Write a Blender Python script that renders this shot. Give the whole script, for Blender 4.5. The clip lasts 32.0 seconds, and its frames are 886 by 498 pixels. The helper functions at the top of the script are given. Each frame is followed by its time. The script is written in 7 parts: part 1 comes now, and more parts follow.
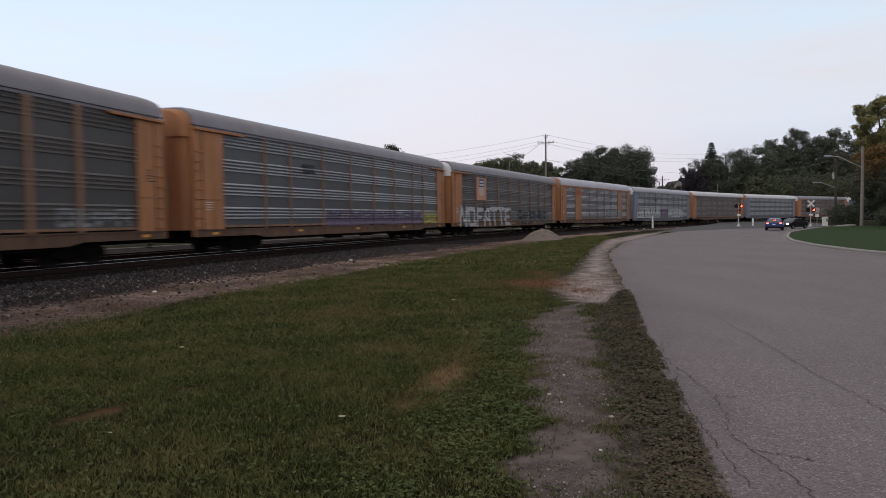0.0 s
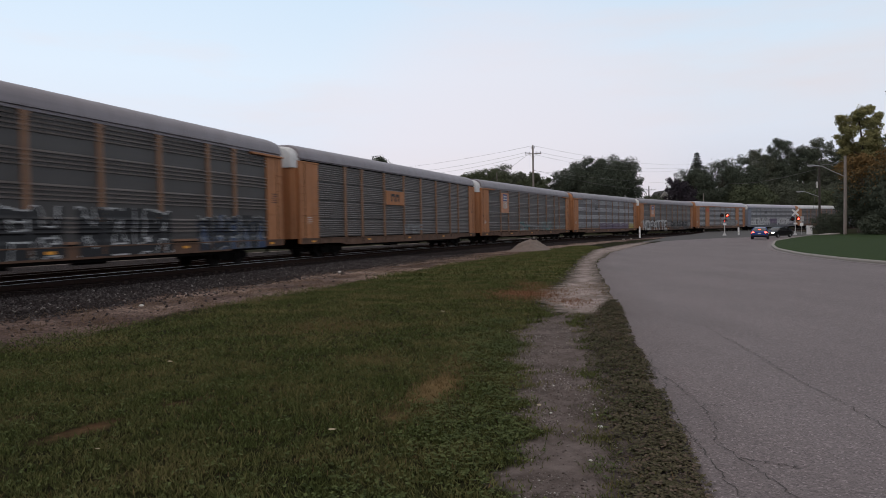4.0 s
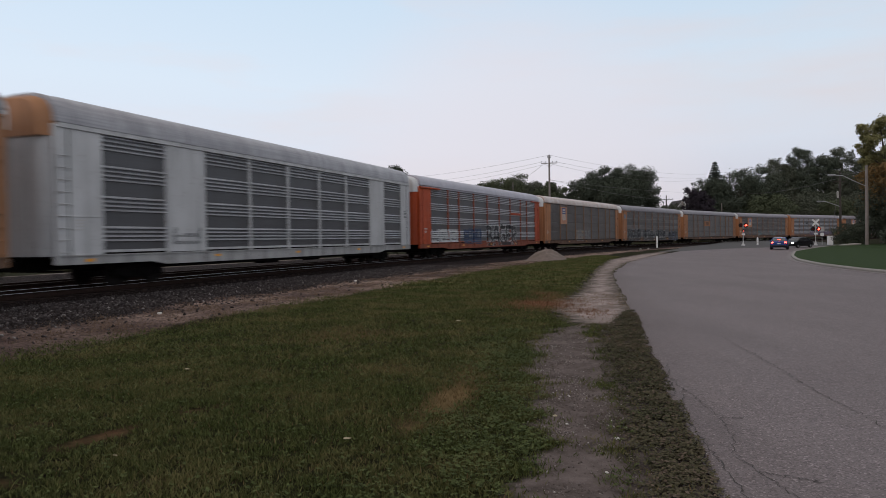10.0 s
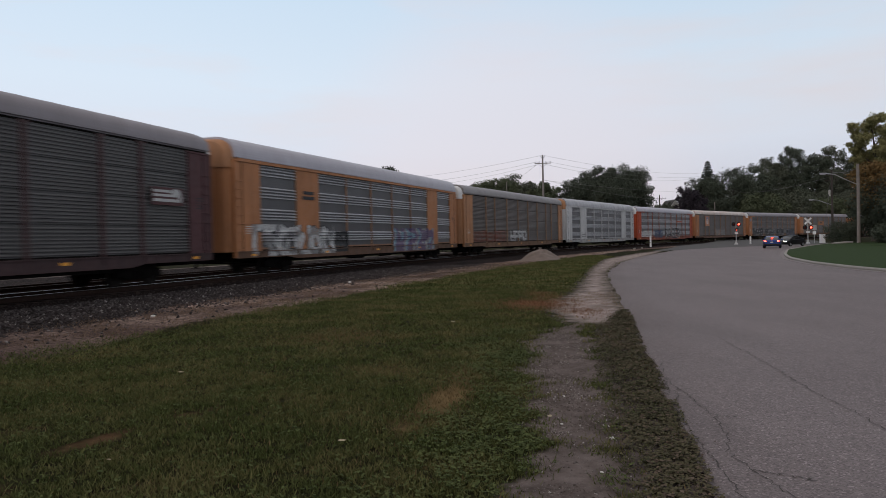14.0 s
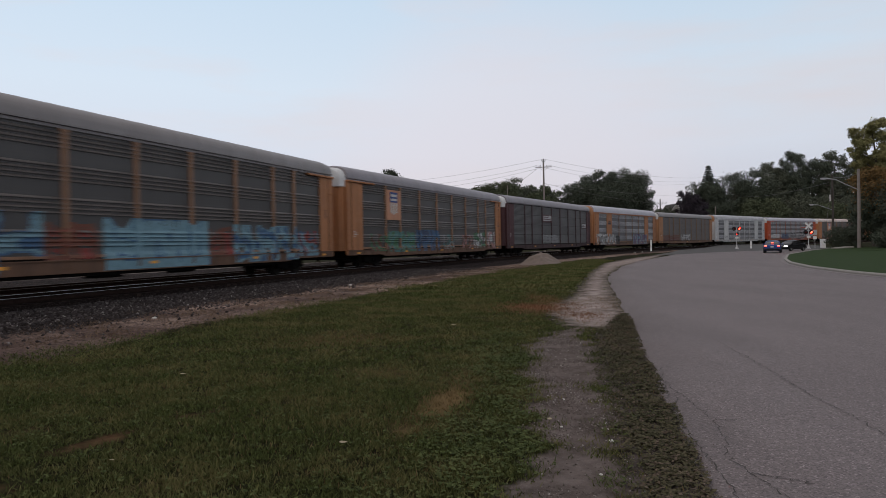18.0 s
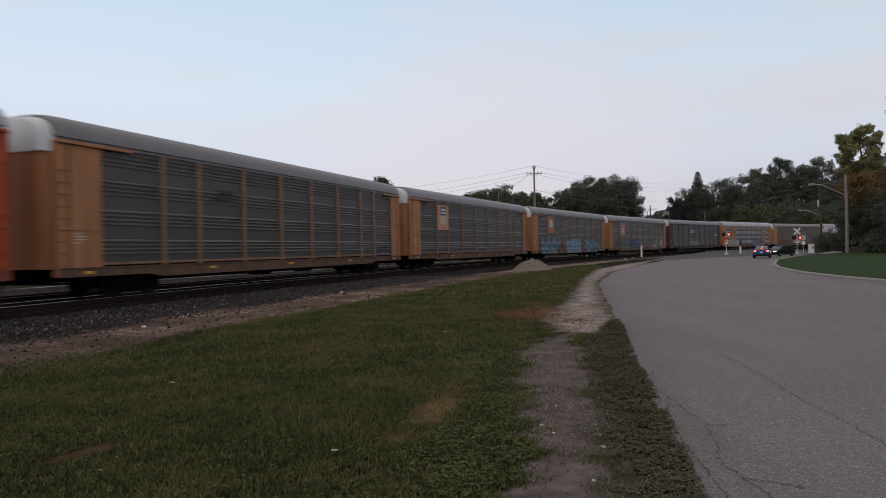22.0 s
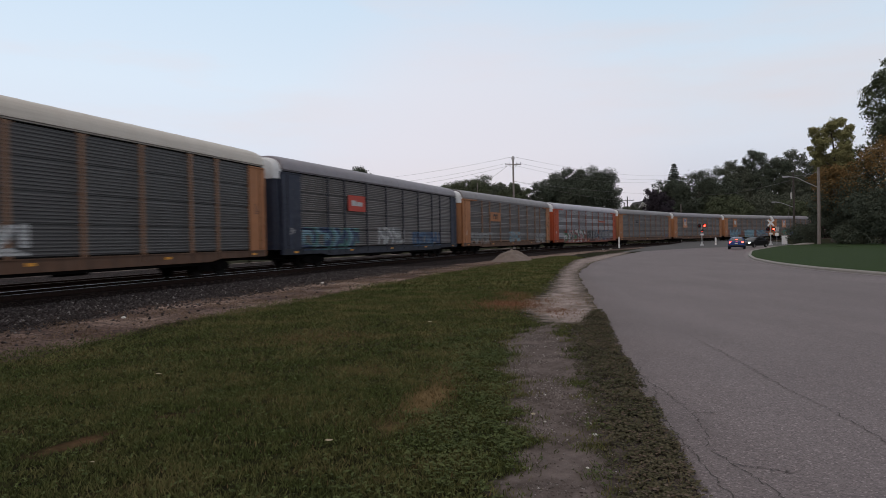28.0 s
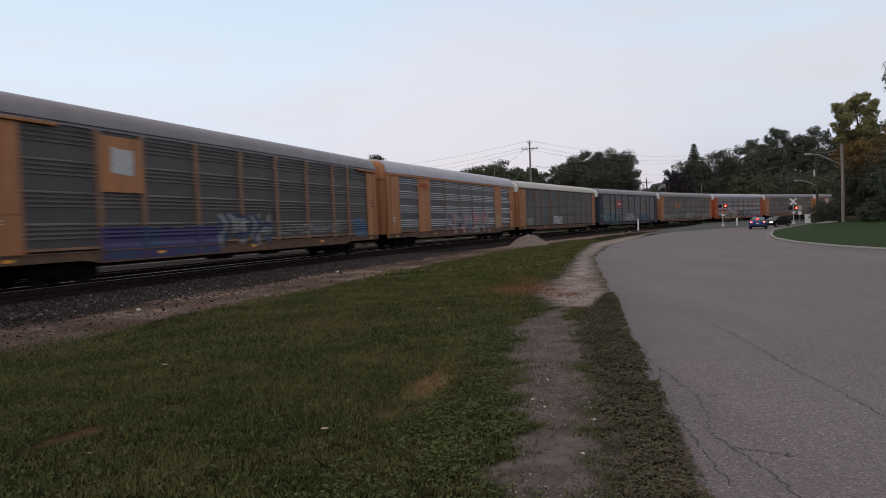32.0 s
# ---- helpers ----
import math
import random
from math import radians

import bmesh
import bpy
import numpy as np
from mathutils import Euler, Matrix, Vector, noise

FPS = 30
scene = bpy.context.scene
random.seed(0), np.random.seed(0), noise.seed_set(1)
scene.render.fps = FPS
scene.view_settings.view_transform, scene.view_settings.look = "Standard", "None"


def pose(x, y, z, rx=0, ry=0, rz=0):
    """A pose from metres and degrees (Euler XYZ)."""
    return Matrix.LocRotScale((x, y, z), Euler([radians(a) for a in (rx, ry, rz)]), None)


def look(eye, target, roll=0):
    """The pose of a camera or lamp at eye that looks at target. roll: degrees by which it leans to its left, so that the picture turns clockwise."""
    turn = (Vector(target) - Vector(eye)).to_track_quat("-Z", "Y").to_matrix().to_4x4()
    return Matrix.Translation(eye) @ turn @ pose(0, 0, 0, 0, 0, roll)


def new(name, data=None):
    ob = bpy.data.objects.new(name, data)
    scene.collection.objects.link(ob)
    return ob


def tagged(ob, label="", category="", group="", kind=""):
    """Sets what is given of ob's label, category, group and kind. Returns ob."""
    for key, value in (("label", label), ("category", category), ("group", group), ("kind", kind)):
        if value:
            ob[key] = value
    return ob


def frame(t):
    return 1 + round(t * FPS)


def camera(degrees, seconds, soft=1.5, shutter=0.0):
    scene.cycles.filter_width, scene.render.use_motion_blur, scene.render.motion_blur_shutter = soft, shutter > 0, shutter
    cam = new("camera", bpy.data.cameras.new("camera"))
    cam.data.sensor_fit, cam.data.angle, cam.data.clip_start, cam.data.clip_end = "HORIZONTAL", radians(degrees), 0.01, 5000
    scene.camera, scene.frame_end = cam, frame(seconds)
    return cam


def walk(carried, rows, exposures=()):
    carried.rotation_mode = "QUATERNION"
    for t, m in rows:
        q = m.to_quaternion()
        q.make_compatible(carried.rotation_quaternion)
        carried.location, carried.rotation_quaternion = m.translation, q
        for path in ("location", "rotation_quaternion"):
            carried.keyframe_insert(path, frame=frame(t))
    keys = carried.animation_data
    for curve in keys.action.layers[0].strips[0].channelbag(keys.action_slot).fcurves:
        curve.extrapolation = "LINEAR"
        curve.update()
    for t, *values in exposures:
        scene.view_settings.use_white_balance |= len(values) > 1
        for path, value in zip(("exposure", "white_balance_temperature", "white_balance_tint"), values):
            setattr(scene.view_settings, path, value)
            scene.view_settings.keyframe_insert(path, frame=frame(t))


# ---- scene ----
# ---------------------------------------------------------------- camera
PATH = [
    (0, (-0.009, -0.107, 1.670), (-0.008, 9.882, 1.221), -0.68),
    (0.5, (-0.010, -0.098, 1.674), (0.026, 9.893, 1.263), -0.67),
    (1, (-0.013, -0.091, 1.669), (0.079, 9.900, 1.263), -0.72),
    (1.5, (-0.013, -0.088, 1.669), (0.112, 9.903, 1.248), -0.64),
    (2, (-0.017, -0.093, 1.668), (0.106, 9.897, 1.243), -0.68),
    (2.5, (-0.014, -0.083, 1.673), (0.113, 9.907, 1.260), -0.61),
    (4.5, (-0.015, -0.146, 1.681), (0.178, 9.849, 1.428), -1.17),
    (5, (-0.016, -0.149, 1.682), (0.210, 9.846, 1.460), -1.04),
    (5.5, (-0.008, -0.157, 1.677), (0.118, 9.841, 1.504), -1.05),
    (6, (0.001, -0.147, 1.680), (0.174, 9.850, 1.501), -1.16),
    (6.5, (-0.006, -0.144, 1.675), (0.215, 9.851, 1.448), -1.42),
    (7, (-0.004, -0.131, 1.684), (0.143, 9.865, 1.415), -1.86),
    (7.5, (-0.001, -0.139, 1.682), (0.029, 9.860, 1.518), -2.06),
    (8, (-0.009, -0.135, 1.673), (0.005, 9.862, 1.420), -1.56),
    (8.5, (-0.010, -0.142, 1.684), (-0.107, 9.856, 1.484), -1.49),
    (9, (-0.006, -0.132, 1.680), (-0.033, 9.867, 1.526), -1.36),
    (9.5, (-0.005, -0.139, 1.683), (-0.065, 9.860, 1.547), -1.18),
    (10, (-0.012, -0.137, 1.682), (-0.070, 9.862, 1.536), -0.89),
    (10.5, (-0.012, -0.122, 1.679), (-0.041, 9.876, 1.478), -1.03),
    (11, (-0.015, -0.123, 1.681), (0.007, 9.874, 1.462), -1.16),
    (11.5, (-0.003, -0.109, 1.679), (-0.040, 9.888, 1.450), -1.29),
    (12, (-0.008, -0.100, 1.675), (-0.080, 9.897, 1.452), -1.28),
    (12.5, (-0.008, -0.106, 1.681), (-0.078, 9.890, 1.411), -1.23),
    (13, (-0.008, -0.117, 1.683), (-0.032, 9.880, 1.440), -1.15),
    (13.5, (-0.002, -0.122, 1.680), (0.005, 9.877, 1.501), -1.17),
    (14, (-0.010, -0.135, 1.685), (0.019, 9.864, 1.547), -1.24),
    (14.5, (-0.007, -0.137, 1.685), (0.023, 9.862, 1.549), -1.13),
    (16.5, (-0.017, -0.183, 1.682), (-0.057, 9.816, 1.560), -1.07),
    (17, (-0.023, -0.196, 1.687), (-0.041, 9.804, 1.565), -1.22),
    (17.5, (-0.020, -0.190, 1.683), (0.003, 9.810, 1.599), -1.13),
    (18, (-0.016, -0.182, 1.687), (0.006, 9.818, 1.598), -1.00),
    (18.5, (-0.017, -0.180, 1.682), (0.085, 9.819, 1.554), -0.86),
    (19, (-0.018, -0.168, 1.686), (0.147, 9.830, 1.561), -0.91),
    (19.5, (-0.013, -0.169, 1.687), (0.146, 9.830, 1.633), -0.94),
    (20, (-0.021, -0.170, 1.687), (0.134, 9.829, 1.694), -0.99),
    (20.5, (-0.021, -0.175, 1.688), (0.110, 9.824, 1.719), -0.97),
    (21, (-0.015, -0.187, 1.693), (0.142, 9.812, 1.727), -1.08),
    (21.5, (-0.014, -0.187, 1.689), (0.134, 9.812, 1.718), -1.20),
    (22, (-0.016, -0.179, 1.684), (0.139, 9.820, 1.695), -1.25),
    (22.5, (-0.015, -0.174, 1.683), (0.106, 9.825, 1.633), -1.13),
    (23, (-0.011, -0.168, 1.688), (0.131, 9.830, 1.614), -1.19),
    (23.5, (-0.008, -0.172, 1.687), (0.167, 9.826, 1.597), -1.47),
    (24, (-0.008, -0.163, 1.686), (0.199, 9.834, 1.618), -1.35),
    (24.5, (-0.009, -0.175, 1.691), (0.198, 9.822, 1.635), -1.30),
    (25, (-0.013, -0.169, 1.690), (0.216, 9.828, 1.637), -1.34),
    (25.5, (-0.007, -0.172, 1.693), (0.243, 9.825, 1.661), -1.50),
    (27.5, (-0.098, -0.181, 1.686), (0.449, 9.803, 1.508), -0.82),
    (28, (-0.149, -0.189, 1.686), (0.327, 9.799, 1.550), -1.14),
    (28.5, (-0.157, -0.195, 1.681), (0.318, 9.790, 1.410), -1.21),
    (29, (-0.086, -0.179, 1.683), (0.269, 9.812, 1.422), -1.16),
    (29.5, (-0.026, -0.161, 1.678), (0.200, 9.833, 1.409), -1.33),
    (30, (0.008, -0.160, 1.679), (0.185, 9.836, 1.443), -1.50),
    (30.5, (0.033, -0.140, 1.675), (0.202, 9.854, 1.372), -2.02),
    (31, (0.054, -0.124, 1.671), (0.224, 9.869, 1.347), -1.99),
    (31.5, (0.070, -0.125, 1.669), (0.259, 9.869, 1.372), -2.11),
    (32, (0.075, -0.121, 1.666), (0.257, 9.872, 1.338), -2.39),
]
cam = camera(67.0, 32.0, soft=0.6, shutter=0.6)
walk(cam, [(t, look(eye, target, roll)) for t, eye, target, roll in PATH],
     [(0, 0.13), (2, 0.15), (5, 0.06), (8, 0.02), (13, 0.0), (17, -0.04), (20, -0.06), (25, -0.04), (28, 0.02), (32, 0.04)])

# ---------------------------------------------------------------- sky and light
world = bpy.data.worlds.new("dusk_sky")
scene.world = world
world.use_nodes = True


def dusk_sky():
    nt = world.node_tree
    nt.nodes.clear()
    N, L = nt.nodes.new, nt.links.new
    out, bg = N("ShaderNodeOutputWorld"), N("ShaderNodeBackground")
    sky = N("ShaderNodeTexSky")
    sky.sky_type, sky.sun_disc = "NISHITA", False
    sky.sun_elevation, sky.sun_rotation = radians(4), radians(200)
    sky.air_density, sky.dust_density = 1.0, 2.0
    gain = N("ShaderNodeVectorMath")
    gain.operation = "SCALE"
    gain.inputs[3].default_value = 0.10
    L(sky.outputs[0], gain.inputs[0])
    tc, sep = N("ShaderNodeTexCoord"), N("ShaderNodeSeparateXYZ")
    L(tc.outputs["Generated"], sep.inputs[0])
    ramp = N("ShaderNodeValToRGB")
    stops = [(0.0, (0.60, 0.55, 0.61)), (0.05, (0.715, 0.71, 0.81)), (0.13, (0.79, 0.84, 0.96)), (0.22, (0.775, 0.885, 1.02)),
             (0.38, (0.65, 0.82, 1.0)), (0.55, (0.70, 0.72, 0.77)), (1.0, (0.70, 0.64, 0.62))]
    el = ramp.color_ramp.elements
    el[0].position, el[0].color = stops[0][0], (*stops[0][1], 1)
    el[1].position, el[1].color = stops[-1][0], (*stops[-1][1], 1)
    for p, c in stops[1:-1]:
        e = el.new(p)
        e.color = (*c, 1)
    L(sep.outputs[2], ramp.inputs[0])
    # thin veils of high cloud
    mp, nz, cr = N("ShaderNodeMapping"), N("ShaderNodeTexNoise"), N("ShaderNodeValToRGB")
    mp.inputs["Scale"].default_value = (1.3, 1.3, 7.0)
    nz.inputs["Scale"].default_value, nz.inputs["Detail"].default_value, nz.inputs["Roughness"].default_value = 2.2, 6, 0.5
    cr.color_ramp.elements[0].position, cr.color_ramp.elements[1].position = 0.46, 0.72
    L(tc.outputs["Generated"], mp.inputs[0])
    L(mp.outputs[0], nz.inputs["Vector"])
    L(nz.outputs[0], cr.inputs[0])
    veil, both = N("ShaderNodeMix"), N("ShaderNodeMix")
    veil.data_type = both.data_type = "RGBA"
    k = N("ShaderNodeMath")
    k.operation = "MULTIPLY"
    k.inputs[1].default_value = 0.7
    L(cr.outputs[0], k.inputs[0])
    L(k.outputs[0], veil.inputs[0])
    L(ramp.outputs[0], veil.inputs[6])
    veil.inputs[7].default_value = (0.84, 0.79, 0.84, 1)
    both.inputs[0].default_value = 0.92
    # the last pink of the sunset low over the line
    dot, near, glow = N("ShaderNodeVectorMath"), N("ShaderNodeMapRange"), N("ShaderNodeMix")
    dot.operation, near.interpolation_type, glow.data_type = "DOT_PRODUCT", "SMOOTHERSTEP", "RGBA"
    dot.inputs[1].default_value = Vector((0.10, 0.99, 0.06)).normalized()
    near.inputs[1].default_value, near.inputs[2].default_value, near.inputs[4].default_value = 0.94, 1.0, 0.6
    L(tc.outputs["Generated"], dot.inputs[0])
    L(dot.outputs["Value"], near.inputs[0])
    L(near.outputs[0], glow.inputs[0])
    L(veil.outputs[2], glow.inputs[6])
    glow.inputs[7].default_value = (0.88, 0.82, 0.89, 1)
    L(gain.outputs[0], both.inputs[6])
    L(glow.outputs[2], both.inputs[7])
    # the sky fades away from the side where the sun went down
    side, fade = N("ShaderNodeMapRange"), N("ShaderNodeVectorMath")
    side.interpolation_type, fade.operation = "SMOOTHSTEP", "SCALE"
    for k, v in zip((1, 2, 3, 4), (-0.55, 0.75, 0.985, 0.89)):
        side.inputs[k].default_value = v
    L(sep.outputs[0], side.inputs[0])
    L(both.outputs[2], fade.inputs[0])
    L(side.outputs[0], fade.inputs[3])
    L(fade.outputs[0], bg.inputs[0])
    bg.inputs[1].default_value = 1.0
    L(bg.outputs[0], out.inputs[0])


dusk_sky()
sun_data = bpy.data.lights.new("sun", "SUN")
sun_data.energy, sun_data.angle, sun_data.color = 0.5, radians(40), (1.0, 0.80, 0.66)
sun = new("sun", sun_data)
sun.matrix_world = look((-40, -60, 40), (0, 0, 0))

# ---------------------------------------------------------------- the railway line
# An arc of radius RC bends to the right; straight track before and after it.
CX, CY, RC = 284.4, -77.0, 313.45
RAIL_Z = 0.25
A0 = math.atan2(25.77 + 77.0, 284.4 + 10.15)
S_IN, S_OUT = -45.0, 225.0
PITCH = 28.6


def line_at(s):
    """Place and heading (radians from +y towards +x) of the track's middle at the chainage s."""
    c = min(max(s, S_IN), S_OUT)
    a = A0 + c / 311.95
    x, y, h = CX - RC * math.cos(a), CY + RC * math.sin(a), math.pi / 2 - a
    h = math.atan2(math.sin(a), math.cos(a))
    x, y = x + (s - c) * math.sin(h), y + (s - c) * math.cos(h)
    return x, y, h


def chain(t):
    """How far the train has gone at t seconds."""
    drift = np.interp(t, [0, 2, 5, 7, 9, 11, 13, 14.5, 17, 18, 20, 22, 24, 25, 27.5, 28, 29, 30, 31, 32],
                      [0, 0.25, 0.25, 0.02, -0.12, -0.3, -0.17, -0.2, 0.13, 0.18, 0.08, 0.2, 0, -0.05, -0.25, -0.18, 0.35, 0.34, 0.3, 0.2])
    return 0.183 + 16.4348 * t + 0.0084138 * t * t + float(drift)


def off_line(x, y):
    """How far a place lies outside the arc's middle; negative towards the lawn."""
    return math.hypot(x - CX, y - CY) - RC


# ---------------------------------------------------------------- mesh helpers
class Geo:
    """Collects vertices and faces for one mesh."""

    def __init__(self):
        self.v, self.f, self.m = [], [], []

    def add(self, verts, faces, mi=0):
        n = len(self.v)
        self.v += [tuple(p) for p in verts]
        self.f += [tuple(n + i for i in q) for q in faces]
        self.m += [mi] * len(faces)
        return self

    def box(self, x0, y0, z0, x1, y1, z1, b=0.0, mi=0):
        if b <= 0:
            vs = [(x, y, z) for z in (z0, z1) for y in (y0, y1) for x in (x0, x1)]
            return self.add(vs, [(0, 2, 3, 1), (4, 5, 7, 6), (0, 1, 5, 4), (2, 6, 7, 3), (0, 4, 6, 2), (1, 3, 7, 5)], mi)
        vs, fs = [], []
        lo, hi = (x0, y0, z0), (x1, y1, z1)
        idx = {}
        for c in range(8):
            s = [(c >> k) & 1 for k in range(3)]
            for ax in range(3):
                p = [(hi[k] if s[k] else lo[k]) + (0 if k == ax else (-b if s[k] else b)) for k in range(3)]
                idx[c, ax] = len(vs)
                vs.append(p)
        for ax in range(3):
            o1, o2 = (ax + 1) % 3, (ax + 2) % 3
            for side in (0, 1):
                ring = [(0, 0), (1, 0), (1, 1), (0, 1)]
                q = [idx[(side << ax) | (a << o1) | (d << o2), ax] for a, d in ring]
                fs.append(q if side else q[::-1])
            for a in (0, 1):
                for d in (0, 1):
                    c0 = (a << o1) | (d << o2)
                    c1 = c0 | (1 << ax)
                    q = [idx[c0, o1], idx[c1, o1], idx[c1, o2], idx[c0, o2]]
                    fs.append(q if a == d else q[::-1])
        for c in range(8):
            q = [idx[c, 0], idx[c, 1], idx[c, 2]]
            fs.append(q if bin(c).count("1") % 2 else q[::-1])
        return self.add(vs, fs, mi)

    def sweep(self, profile, stations, closed=True, caps=True, mi=0):
        """profile: (u, w) points; stations: functions of (u, w) giving a place."""
        n, vs, fs = len(profile), [], []
        for st in stations:
            vs += [st(u, w) for u, w in profile]
        for i in range(len(stations) - 1):
            for j in range(n if closed else n - 1):
                k = (j + 1) % n
                fs.append((i * n + j, i * n + k, (i + 1) * n + k, (i + 1) * n + j))
        if caps and closed:
            fs.append(tuple(range(n))[::-1])
            fs.append(tuple((len(stations) - 1) * n + j for j in range(n)))
        return self.add(vs, fs, mi)

    def tube(self, pts, radii, n=8, mi=0):
        pts = [Vector(p) for p in pts]
        vs, fs = [], []
        for i, p in enumerate(pts):
            d = (pts[min(i + 1, len(pts) - 1)] - pts[max(i - 1, 0)]).normalized()
            a = d.cross(Vector((0, 0, 1)) if abs(d.z) < 0.9 else Vector((1, 0, 0))).normalized()
            b = d.cross(a)
            r = radii[i] if isinstance(radii, (list, tuple)) else radii
            vs += [p + r * (math.cos(2 * math.pi * k / n) * a + math.sin(2 * math.pi * k / n) * b) for k in range(n)]
        for i in range(len(pts) - 1):
            for k in range(n):
                fs.append((i * n + k, i * n + (k + 1) % n, (i + 1) * n + (k + 1) % n, (i + 1) * n + k))
        fs += [tuple(range(n))[::-1], tuple((len(pts) - 1) * n + k for k in range(n))]
        return self.add(vs, fs, mi)

    def disc(self, c, axis, r, depth, n=16, mi=0):
        c, axis = Vector(c), Vector(axis).normalized()
        return self.tube([c - axis * depth / 2, c + axis * depth / 2], r, n, mi)

    def lathe(self, prof, n=20, centre=(0, 0, 0), axis="y", mi=0):
        """prof: (r, h) points turned round the axis."""
        vs, fs = [], []
        for r, h in prof:
            for k in range(n):
                a = 2 * math.pi * k / n
                p = (r * math.cos(a), h, r * math.sin(a)) if axis == "y" else (r * math.cos(a), r * math.sin(a), h) if axis == "z" else (h, r * math.cos(a), r * math.sin(a))
                vs.append([p[i] + centre[i] for i in range(3)])
        for i in range(len(prof) - 1):
            for k in range(n):
                fs.append((i * n + k, i * n + (k + 1) % n, (i + 1) * n + (k + 1) % n, (i + 1) * n + k))
        return self.add(vs, fs, mi)

    def mesh(self, name, *mats, smooth=False):
        me = bpy.data.meshes.new(name)
        me.from_pydata(self.v, [], self.f)
        for m in mats:
            me.materials.append(m)
        if len(mats) > 1:
            me.polygons.foreach_set("material_index", self.m)
        if smooth:
            me.polygons.foreach_set("use_smooth", [True] * len(me.polygons))
        bm = bmesh.new()
        bm.from_mesh(me)
        if len(bm.faces) < 60000:
            bmesh.ops.recalc_face_normals(bm, faces=bm.faces)
        bm.to_mesh(me)
        bm.free()
        if smooth:
            me.set_sharp_from_angle(angle=radians(35))
        return me


def part(name, data, parent, label="", at=None):
    """Links a mesh as one object under a thing or a part."""
    ob = new(name, data)
    ob.parent = parent
    if at is not None:
        ob.location = at
    if label:
        ob["label"] = label
    return ob


def thing(name, label, category, group="", at=None, data=None, kind=""):
    ob = new(name, data)
    if at is not None:
        ob.matrix_world = at
    return tagged(ob, label, category, group, kind)


def raw_mesh(name, verts, faces, mats, smooth=False, mi=None):
    """A large mesh from arrays: verts (n, 3), faces (m, k)."""
    verts, faces = np.asarray(verts, np.float32), np.asarray(faces, np.int32)
    me = bpy.data.meshes.new(name)
    me.vertices.add(len(verts))
    me.vertices.foreach_set("co", verts.ravel())
    k = faces.shape[1]
    me.loops.add(faces.size)
    me.loops.foreach_set("vertex_index", faces.ravel())
    me.polygons.add(len(faces))
    me.polygons.foreach_set("loop_start", np.arange(0, faces.size, k, dtype=np.int32))
    me.polygons.foreach_set("loop_total", np.full(len(faces), k, np.int32))
    for m in mats:
        me.materials.append(m)
    if mi is not None:
        me.polygons.foreach_set("material_index", np.asarray(mi, np.int32))
    if smooth:
        me.polygons.foreach_set("use_smooth", [True] * len(faces))
    me.update(calc_edges=True)
    return me


MESHES = {}


def once(key, make):
    if key not in MESHES:
        MESHES[key] = make()
    return MESHES[key]


